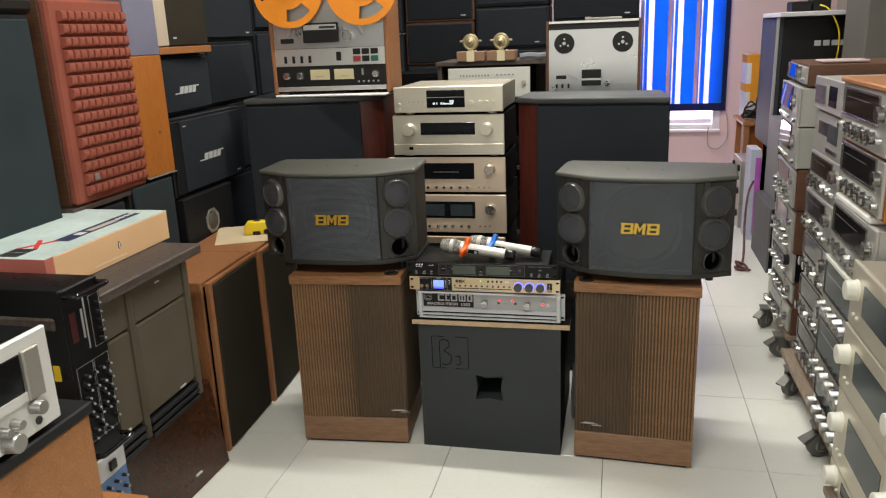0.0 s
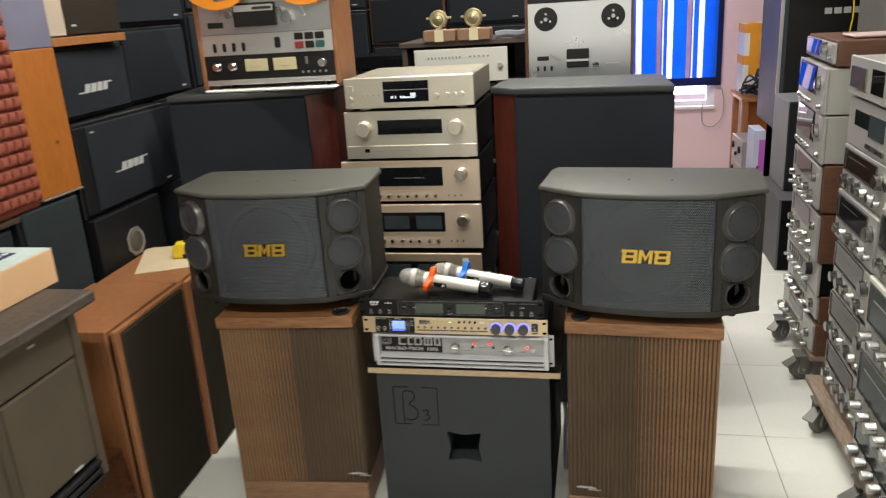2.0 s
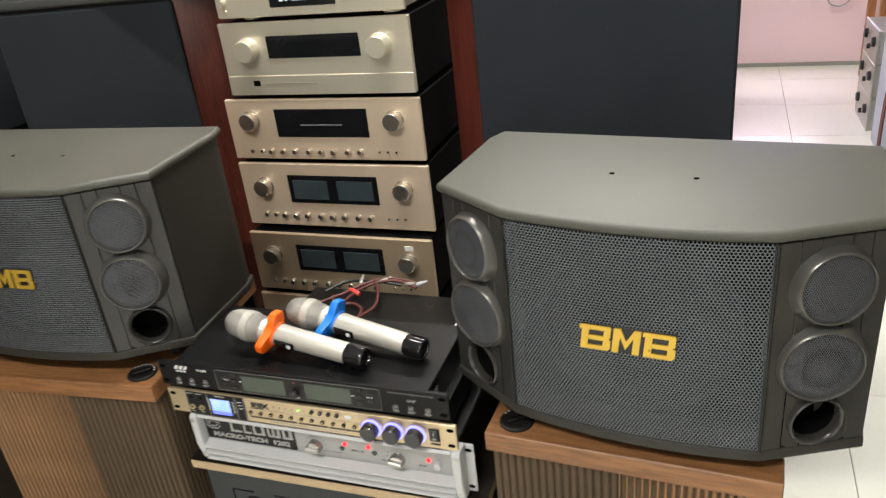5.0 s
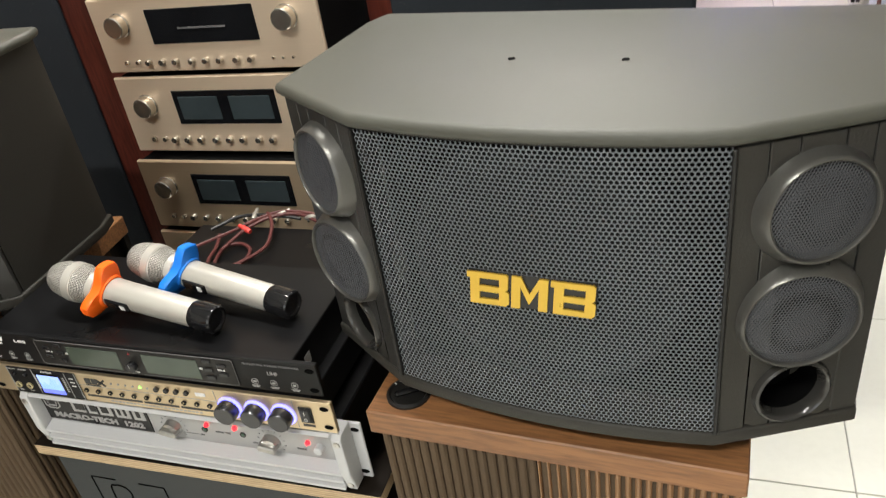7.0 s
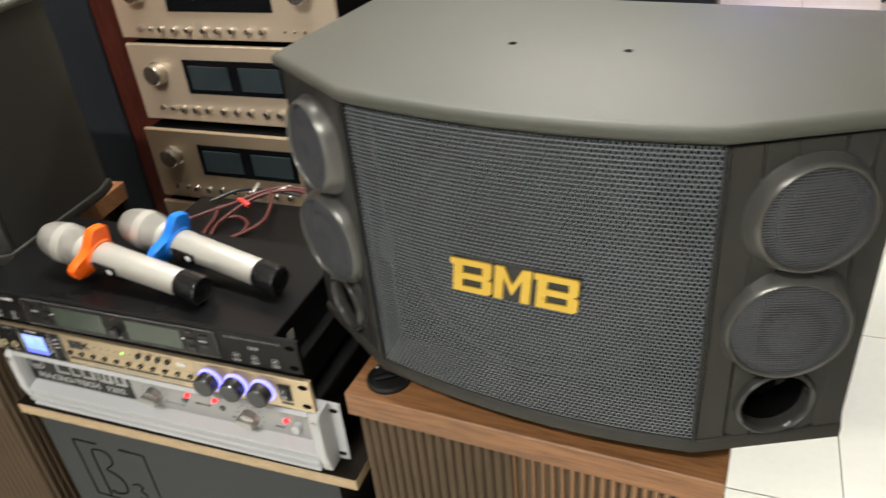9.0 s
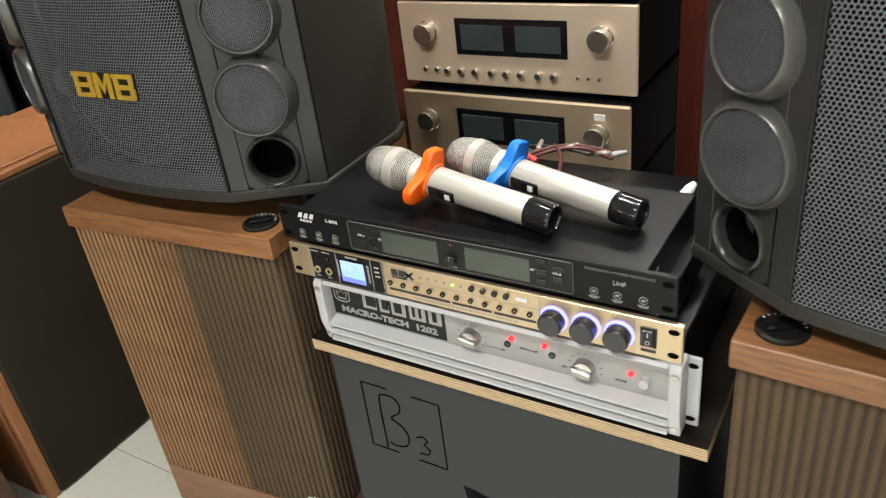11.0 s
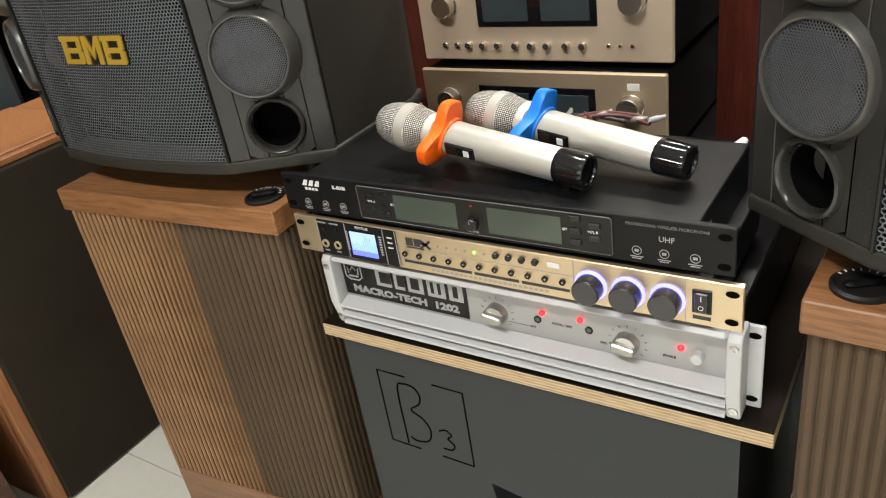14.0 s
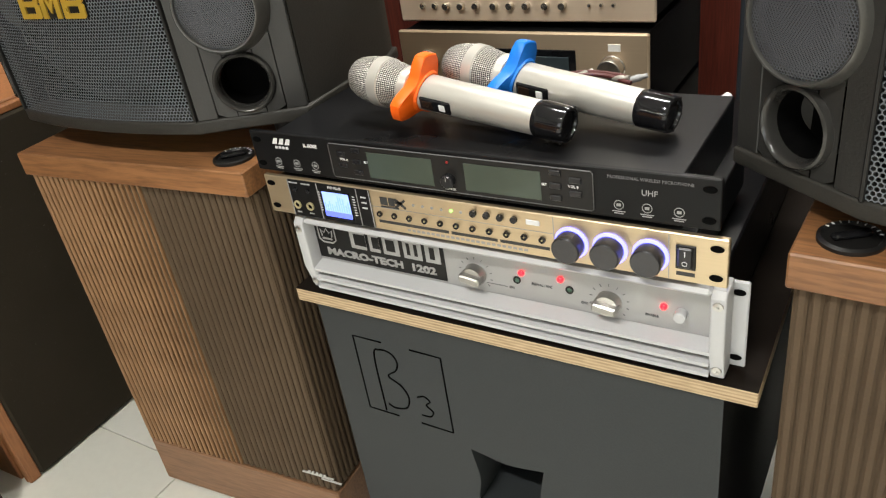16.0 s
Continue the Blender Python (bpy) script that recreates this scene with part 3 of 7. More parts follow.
        for x, y, z, b, tip, r in ((0.2141, 0.0242, 0.2316, 30.2, 3.0, 0.0390), (0.2089, 0.0212, 0.1344, 22.3, 0.0, 0.0424)):
            pm = pose(sx * x, y, z, 0, 0, b * sx) @ pose(0, 0, 0, 90 - tip, 0, 0)
            ring = [(r + 0.0106, -0.046), (r + 0.0102, -0.0185), (r + 0.0094, -0.0150), (r + 0.0046, -0.0042), (r + 0.0034, -0.0014), (r + 0.0020, 0.0), (r + 0.0010, -0.0002), (r + 0.0002, -0.0016), (r, -0.0050), (r - 0.0004, -0.026)]
            pod = part("tweeter_pod", Shape().lathe(ring, pm, 56, False), POD, s, "pewter plastic ring")
            dome = [((r - 0.0001) * (1 - k / 6), -0.0030 + 0.0042 * (1 - (1 - k / 6) ** 2)) for k in range(7)]
            part("tweeter_grille", Shape().lathe(dome, pose(0, 0, 0), 40), PERF_FINE, pod, at=pm)
            part("tweeter_cone", Shape().lathe([(r - 0.001, -0.012), (0.024, -0.020), (0.014, -0.013), (0.0, -0.010)], pm, 28), CONE, pod)
        pm = wm @ pose(0, 0.001, 0.0515, 90, 0, 0)
        port = part("port", Shape().lathe([(0.0346, -0.001), (0.0342, 0.0030), (0.0328, 0.0062), (0.0308, 0.0074), (0.0290, 0.0062), (0.0276, 0.0030), (0.0268, -0.001), (0.0264, -0.005)], pm, 40, False), PORT_GLOSS, s, "glossy flared lip")
        # short tube, its inner darkness painted near-black
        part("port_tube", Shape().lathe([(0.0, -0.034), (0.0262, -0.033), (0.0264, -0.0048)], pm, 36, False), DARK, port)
    for x in (-0.0512, 0.0512):
        part("screw_hole", Shape().cyl((x, 0.132, H - 0.0005), "z", 0.0035, 0.001), DARK, s)
    for x in (-0.2, 0.2):
        for y in (0.09, 0.23):
            part("foot", Shape().cyl((x, y, -stand), "z", 0.012, stand + 0.001, 0.002, 14), BLACK_PLASTIC, s)
    return s


def port_plate(x0, x1, z0, z1, cx, cz, r, m):
    """A flat plate facing -y with a round hole through it."""
    n = 32
    vs, fs = [], []
    for i in range(n):
        a = 2 * math.pi * (i + 0.5) / n
        c, d = math.cos(a), math.sin(a)
        k = min((x1 - cx if c > 0 else cx - x0) / max(abs(c), 1e-6), (z1 - cz if d > 0 else cz - z0) / max(abs(d), 1e-6))
        vs += [(cx + c * k, 0.0, cz + d * k), (cx + c * r, 0.0, cz + d * r), (cx + c * r, 0.018, cz + d * r)]
    for i in range(n):
        j = (i + 1) % n
        fs += [(3 * i, 3 * j, 3 * j + 1, 3 * i + 1), (3 * i + 1, 3 * j + 1, 3 * j + 2, 3 * i + 2)]
    return Shape().add(vs, fs, m)


def emblem(parent, y, z):
    """A gold mark of three slanted blocks with slots, each block a piece of its own."""
    def block(cells):
        g = Shape()
        for poly in cells:
            g.prism([(u + 0.1 * w, w) for u, w in poly], 0.0, 0.0018, 0, pose(0, y, z, 90, 0, 0) @ Matrix.Diagonal((1, 0.93, 1, 1)))
        return g

    def bar(a, b, lo, hi):
        return [(a, lo), (b, lo), (b, hi), (a, hi)]
    part("emblem_plate", Shape().prism([(-0.0565, -0.0165), (0.054, -0.0165), (0.0575, 0.0172), (-0.053, 0.0172)], -0.0035, 0.0, 0, pose(0, y, z, 90, 0, 0)), EMBLEM_BACK, parent, "thin black backing plate")
    def nose(c, d, lo, hi):
        return [(c, lo), (d - 0.003, lo), (d, lo + 0.003), (d, hi - 0.002), (d - 0.002, hi), (c, hi)]
    for x0 in (-0.056, 0.0185):
        a, b, c, d = x0 + 0.002, x0 + 0.0105, x0 + 0.0285, x0 + 0.0375
        part("gold_block", block([bar(a, c, -0.0178, -0.0118), nose(c, d, -0.0178, -0.0012), bar(a, b, -0.0118, 0.0115), bar(b, c, -0.0035, 0.0028), nose(c, d - 0.001, -0.0012, 0.0178), bar(x0 - 0.001, c, 0.0115, 0.0178)]), EMBLEM, parent, "gold foil block")
    part("gold_block", block([bar(-0.0165, -0.0085, -0.0178, 0.0178), bar(0.0075, 0.0155, -0.0178, 0.0178), [(-0.0085, 0.0178), (-0.0085, 0.006), (-0.0005, -0.012), (-0.0005, 0.0)], [(-0.0005, 0.0), (-0.0005, -0.012), (0.0075, 0.006), (0.0075, 0.0178)]]), EMBLEM, parent, "gold foil block")


def slatted_speaker(m, mirror, label, H=0.615):
    """Walnut floor loudspeaker: slats on its outer front, ribbed grille on the rest and round its inner side."""
    s = thing("slatted_floor_loudspeaker", m, label, "loudspeaker", "pair of slatted loudspeakers")
    W, D, k = 0.3676, 0.36, (-1 if mirror else 1)
    h = W / 2

    def xb(a, b):
        return (min(a * k, b * k), max(a * k, b * k))
    part("top_board", Shape().box(-h - 0.004, h + 0.004, -0.006, D, H - 0.031, H, 0.0016), WALNUT, s, "walnut veneer top")
    part("plinth", Shape().box(-h, h, 0.0, D, 0.009, 0.098, 0.002), PLINTH, s)
    # set-back near-black strip: the shadow gap under the plinth as colour
    part("base_rail", Shape().box(-h + 0.012, h - 0.012, 0.012, D - 0.01, 0.0, 0.01), DARK, s)
    part("carcass", Shape().box(-h + 0.012, h - 0.012, 0.012, D - 0.002, 0.098, H - 0.031), BLACK_PLASTIC, s)
    x0, x1 = xb(h - 0.012, h)
    part("side_panel", Shape().box(x0, x1, 0.008, D, 0.098, H - 0.031, 0.001), WALNUT_Z, s)
    part("back_panel", Shape().box(-h + 0.001, h - 0.001, D - 0.012, D - 0.001, 0.098, H - 0.031), BLACK_PLASTIC, s)
    # ribbed grille: round ribs over the front and the inner side
    rib, pitch = Shape(), 0.0108
    n = int(0.182 / pitch)
    for i in range(n):
        c = (-h + 0.008 + i * pitch) * k
        rib.box(c - 0.0044, c + 0.0044, 0.002, 0.013, 0.1, H - 0.033, 0.0022)
    for i in range(24):
        y = 0.014 + i * pitch
        a, b = xb(-h, -h + 0.011)
        rib.box(a, b, y - 0.0044, y + 0.0044, 0.1, H - 0.033, 0.0022)
    a, b = xb(-h + 0.003, -0.004)
    rib.box(a, b, 0.0065, 0.013, 0.0985, H - 0.0315)
    a, b = xb(-h + 0.0045, -h + 0.011)
    rib.box(a, b, 0.008, D - 0.05, 0.0985, H - 0.0315)
    part("ribbed_grille", rib, RIB, s, "dark brown ribbed grille")
    slat = Shape().box(-0.0029, 0.0029, 0.0, 0.012, 0.099, H - 0.032, 0.0018).mesh("slat", WALNUT_Z)
    for i in range(20):
        x = (h - 0.004 - i * 0.0098) * k
        k2 = 1 - 0.055 * max(0, i - 9)
        part("slat", slat, None, s, at=pose(x, -0.001 + 0.003 * (1 - k2), 0) @ Matrix.Diagonal((k2, 1, 1, 1)))
    # dark cloth between the slats
    a, b = xb(-0.0035, h - 0.002)
    part("grille_cloth", Shape().box(a, b, 0.0045, 0.012, 0.0985, H - 0.0315), RIB, s)
    # level dial let into the top
    d = part("level_dial", Shape().lathe([(0.024, 0.0), (0.024, 0.003), (0.021, 0.0045), (0.019, 0.002), (0.0, 0.002)], pose(-0.1512 * k, 0.0278, H), 32), BLACK_PLASTIC, s, "round black level dial")
    part("dial_grip", Shape().box(-0.015, 0.015, -0.004, 0.004, 0.002, 0.0075, 0.002, pose(-0.1512 * k, 0.0278, H, 0, 0, 35)), CAP_BLACK, d)
    marks = Shape()
    for i in range(9):
        marks.box(0.0185, 0.0215, -0.0005, 0.0005, 0.0042, 0.0048, 0, pose(-0.1512 * k, 0.0278, H, 0, 0, 20 + i * 17))
    part("dial_marks", marks, PRINT_WHITE, d)
    x = -h * k * 0.72 + (0.028 if mirror else 0.0)
    bd = Shape()
    bd.box(x - 0.030, x + 0.024, -0.0014, 0.001, 0.1285, 0.1298).box(x + 0.002, x + 0.036, -0.0014, 0.001, 0.1235, 0.1246)
    for i in range(5):
        bd.prism([(0, 0), (0.0035, 0), (0.0052, 0.0045), (0.0017, 0.0045)], 0, 0.0016, 0, pose(x - 0.020 + i * 0.0068, 0.0002, 0.1300, 90, 0, 0))
    part("badge", bd, BADGE, s, "small silver badge")
    return s


def subwoofer():
    s = thing("subwoofer", pose(-0.4002, 2.3432, 0), "black textured subwoofer cabinet with a hand hole and an engraved mark", "subwoofer")
    W, H, D = 0.2318, 0.446, 0.50
    hx0, hx1, hz0, hz1 = -0.0470, 0.0455, 0.184, 0.273
    # front board with a waisted hand hole
    hole = []
    n = 8
    cx, cz = 0.0, (hz0 + hz1) / 2
    cor = [(hx0, hz0), (hx1, hz0), (hx1, hz1), (hx0, hz1)]
    for q in range(4):
        (ax, az), (bx, bz) = cor[q], cor[(q + 1) % 4]
        for i in range(n):
            t = i / n
            x, z = ax + (bx - ax) * t, az + (bz - az) * t
            pull = 0.0070 * math.sin(math.pi * t)
            L = math.hypot(cx - x, cz - z)
            hole.append((x + (cx - x) / L * pull, z + (cz - z) / L * pull))
    outer = []
    oc = [(-W, 0.0), (W, 0.0), (W, H), (-W, H)]
    for q in range(4):
        (ax, az), (bx, bz) = oc[q], oc[(q + 1) % 4]
        outer += [(ax + (bx - ax) * i / n, az + (bz - az) * i / n) for i in range(n)]
    fr, N = Shape(), 4 * n
    vs = [(x, 0.0, z) for x, z in outer] + [(x, 0.0, z) for x, z in hole]
    fs = []
    for i in range(N):
        j = (i + 1) % N
        fs.append((i, j, N + j, N + i))
    fr.add(vs, fs)
    part("front_board", fr, SUB_PAINT, s, smooth=20)
    # the recess behind the hole, flaring back to a deep dark well
    rim, mid = [(x, 0.0, z) for x, z in hole], [(x, 0.018, z) for x, z in hole]
    deep = [(x * 1.15, 0.170, cz + (z - cz) * 1.15) for x, z in hole]
    well = [(i + N * k, (i + 1) % N + N * k, (i + 1) % N + N * (k + 1), i + N * (k + 1)) for k in range(2) for i in range(N)]
    well.append(tuple(2 * N + i for i in range(N)))
    part("hand_hole", Shape().add(rim + mid + deep, well), SUB_PAINT, s, "deep dark hand hole", smooth=20)
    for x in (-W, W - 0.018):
        part("side_board", Shape().box(x, x + 0.018, 0.0002, D, 0, H), SUB_SIDE_SHADE, s)
    part("top_board", Shape().box(-W + 0.018, W - 0.018, 0.0002, D, H - 0.018, H), SUB_PAINT, s)
    part("bottom_board", Shape().box(-W + 0.018, W - 0.018, 0.0005, D, 0, 0.018), SUB_PAINT, s)
    part("back_board", Shape().box(-W + 0.018, W - 0.018, D - 0.018, D, 0.018, H - 0.018), SUB_PAINT, s)
    # engraved mark: two open brackets, a looped stroke and a small hook
    g = Shape()

    def stroke(pts, r=0.0010):
        g.tube([(x + 0.3922, -0.0003, z - 0.0085) for x, z in pts], r, 6)
    stroke([(-0.540, 0.412), (-0.581, 0.412), (-0.581, 0.300), (-0.537, 0.300)])
    stroke([(-0.501, 0.412), (-0.460, 0.412), (-0.460, 0.300), (-0.504, 0.300)])
    loop = [(-0.555, 0.303), (-0.555, 0.388), (-0.545, 0.400), (-0.530, 0.399), (-0.523, 0.388), (-0.527, 0.374), (-0.540, 0.362), (-0.524, 0.352), (-0.516, 0.336), (-0.522, 0.318), (-0.540, 0.312), (-0.549, 0.316)]
    stroke([(p.x, p.z) for p in spline([(x, 0, z) for x, z in loop], 6)], 0.0011)
    hook = [(-0.503, 0.341), (-0.493, 0.345), (-0.486, 0.339), (-0.492, 0.332), (-0.484, 0.324), (-0.489, 0.315), (-0.501, 0.314)]
    stroke([(p.x, p.z) for p in spline([(x, 0, z) for x, z in hook], 6)])
    # near-black strokes carry the shade of the engraved groove
    part("engraved_mark", g, DARK, s)
    b = thing("plywood_board", pose(-0.3953, 2.3356, 0.4467, 0, 0, 0.5), "dark film-faced plywood board with raw edges on the subwoofer", "board")
    part("core", Shape().box(-0.2555, 0.2555, 0, 0.44, 0.0, 0.0163, 0.0008), PLY, b, "layered pale plywood")
    part("film_face", Shape().box(-0.2553, 0.2553, 0.0004, 0.4396, 0.0163, 0.0174), PLY_FACE, b)


def slot_holes(parent, xs, zs, y):
    for x in xs:
        for z in zs:
            part("mounting_slot", Shape().lathe([(0.0055, 0.0), (0.0055, 0.0006)], pose(x, y, z, 90, 0, 0) @ Matrix.Diagonal((1, 0.56, 1, 1)), 18), DARK, parent)


def power_amplifier():
    s = thing("power_amplifier", pose(-0.3975, 2.360, 0.4642), "light grey rack power amplifier with framed front and red indicators", "amplifier")
    part("chassis", Shape().box(-0.218, 0.218, 0.004, 0.40, 0.006, 0.094, 0.002), CHASSIS, s)
    for x in (-0.19, 0.19):
        for y in (0.05, 0.36):
            part("foot", Shape().cyl((x, y, 0.0), "z", 0.012, 0.0065, 0.001, 14), BLACK_PLASTIC, s)
    fp = part("rack_plate", Shape().box(-0.2413, 0.2413, 0.0, 0.004, 0.005, 0.0935, 0.0012), AMP_WHITE, s)
    slot_holes(fp, (-0.233, 0.233), (0.015, 0.083), 0.0)
    # outer frame: two side cheeks, top bar, ledge and louvres
    side = [(-0.019, 0.004), (0.0, 0.004), (0.0, 0.0965), (-0.022, 0.0965), (-0.027, 0.091), (-0.027, 0.036)]
    for sx in (-1, 1):
        ck = part("side_cheek", Shape().prism(side, 0.0, 0.013, 0.002, Matrix(((0, 0, 1, sx * 0.2225 - 0.0065), (1, 0, 0, 0), (0, 1, 0, 0), (0, 0, 0, 1)))), AMP_WHITE, s)
        for y, z in ((-0.0215, 0.0135), (-0.0268, 0.084)):
            part("screw", Shape().lathe([(0.0045, 0), (0.004, 0.0015), (0.0015, 0.002), (0.0, 0.0012)], pose(sx * 0.2225, y, z, 90, 0, 0), 12), STEEL, ck)
    part("top_bar", Shape().box(-0.2165, 0.2165, -0.0255, -0.0125, 0.0895, 0.0962, 0.003), AMP_WHITE, s)

    def blade(z, drop, y1):
        y0 = -0.0255
        return Shape().add([(-0.2165, y0, z), (0.2165, y0, z), (0.2165, y1, z + drop), (-0.2165, y1, z + drop), (-0.2165, y0, z - 0.0034), (0.2165, y0, z - 0.0034), (0.2165, y1, z + drop - 0.0034), (-0.2165, y1, z + drop - 0.0034)], [(0, 1, 2, 3), (4, 5, 1, 0), (7, 6, 5, 4), (3, 2, 6, 7)])
    part("ledge", blade(0.0335, 0.006, -0.004), AMP_WHITE, s)
    for z in (0.0215, 0.0105):
        part("louvre", blade(z, 0.002, -0.0185), AMP_WHITE, s)
    foam = Shape().box(-0.216, 0.216, -0.0155, -0.002, 0.005, 0.0345)
    part("dust_foam", foam, DARK, s)
    pan = part("control_panel", Shape().box(-0.2165, 0.2165, -0.010, -0.002, 0.0385, 0.0945), AMP_SILVER, s)
    lp = part("name_plate", Shape().box(-0.2145, -0.0485, -0.0112, -0.0098, 0.0420, 0.0925), CHASSIS, pan)
    # maker's mark as plain rounded blocks, model number below
    mk = Shape()
    for x0, x1 in ((-0.163, -0.142), (-0.138, -0.124), (-0.120, -0.099), (-0.094, -0.071), (-0.067, -0.049)):
        mk.box(x0 - 0.003, x1 - 0.003, -0.0124, -0.011, 0.0615, 0.0855, 0.001)
    part("maker_mark", mk, AMP_SILVER, lp)
    for x0, x1 in ((-0.157, -0.142), (-0.133, -0.124), (-0.115, -0.104), (-0.089, -0.085), (-0.080, -0.076), (-0.061, -0.055)):
        part("mark_slit", Shape().box(x0 - 0.003, x1 - 0.003, -0.0128, -0.0122, 0.0665, 0.0805), CHASSIS, lp)
    cr = Shape().tube([(-0.21, -0.0112, 0.0665), (-0.21, -0.0112, 0.084), (-0.187, -0.0112, 0.084), (-0.187, -0.0112, 0.0665), (-0.192, -0.0112, 0.0625), (-0.205, -0.0112, 0.0625), (-0.21, -0.0112, 0.0665)], 0.0010, 5)
    cr.tube([(-0.205, -0.0113, 0.0700), (-0.2065, -0.0113, 0.0785), (-0.2020, -0.0113, 0.0745), (-0.1985, -0.0113, 0.0800), (-0.1950, -0.0113, 0.0745), (-0.1905, -0.0113, 0.0785), (-0.192, -0.0113, 0.0700)], 0.0008, 5)
    cr.box(-0.205, -0.192, -0.0122, -0.011, 0.0665, 0.0682)
    part("crest", cr, AMP_SILVER, lp)
    lettering("MACRO-TECH  1202", 0.0118, AMP_SILVER, lp, pose(-0.1310, -0.0117, 0.0512) @ Matrix.Diagonal((1.34, 1, 1, 1)), bold=0.0005)
    for x, kz in ((-0.0135, 0.0580), (0.1240, 0.0555)):
        kb = part("level_knob", Shape().lathe([(0.0, -0.001), (0.0118, 0.0), (0.0118, 0.003), (0.0108, 0.0045), (0.0102, 0.009), (0.0, 0.009)], pose(x, -0.010, kz, 90, 0, 0), 24), STEEL, pan)
        part("knob_bar", Shape().box(-0.0118, 0.0108, -0.026, -0.012, -0.0042, 0.0042, 0.0015, pose(x, 0, kz, 0, 8, 0)), SATIN_KNOB, kb)
        tk = Shape()
        for i in range(11):
            tk.box(-0.0003, 0.0003, -0.0106, -0.0098, 0.0165, 0.019, 0, pose(x, 0, kz, 0, -130 + i * 26, 0))
        part("scale_marks", tk, PRINT_FAINT, pan)
    for x, z in ((0.0375, 0.0690), (0.0775, 0.0700), (0.1735, 0.0620)):
        part("red_led", Shape().lathe([(0.0030, 0), (0.0029, 0.002), (0.0017, 0.0034), (0.0, 0.0039)], pose(x, -0.010, z, 90, 0, 0), 12), LED_RED, pan, "lit red indicator")
    for x, dz in ((0.0320, 0.0600), (0.0860, 0.0600)):
        dl = part("dim_led", Shape().lathe([(0.0026, 0.0006), (0.0025, 0.001), (0.0015, 0.0014), (0.0, 0.002)], pose(x, -0.010, dz, 90, 0, 0), 12), DIM_GREEN, pan)
        part("led_ring", Shape().lathe([(0.0040, 0), (0.0040, 0.0012), (0.0027, 0.0012), (0.0027, 0.0)], pose(x, -0.010, dz, 90, 0, 0), 16, False), CHASSIS, dl)
    part("enable_button", Shape().cyl((0.1890, -0.010, 0.0580), "-y", 0.0055, 0.009, 0.001, 18), AMP_WHITE, pan)
    lettering("ENABLE", 0.0034, PRINT_FAINT, pan, pose(0.163, -0.0106, 0.0500))
    lettering("SIGNAL / IOC", 0.0036, PRINT_FAINT, pan, pose(0.058, -0.0106, 0.0590))
    lettering("CH1", 0.0034, PRINT_FAINT, pan, pose(0.026, -0.0106, 0.0500))
    lettering("CH2", 0.0034, PRINT_FAINT, pan, pose(0.100, -0.0106, 0.0490))
    for x0, x1 in ((-0.002, 0.021), (0.105, 0.116)):
        part("printed_line", Shape().box(x0, x1, -0.0105, -0.0099, 0.0496, 0.0501), PRINT_FAINT, pan)
    return s


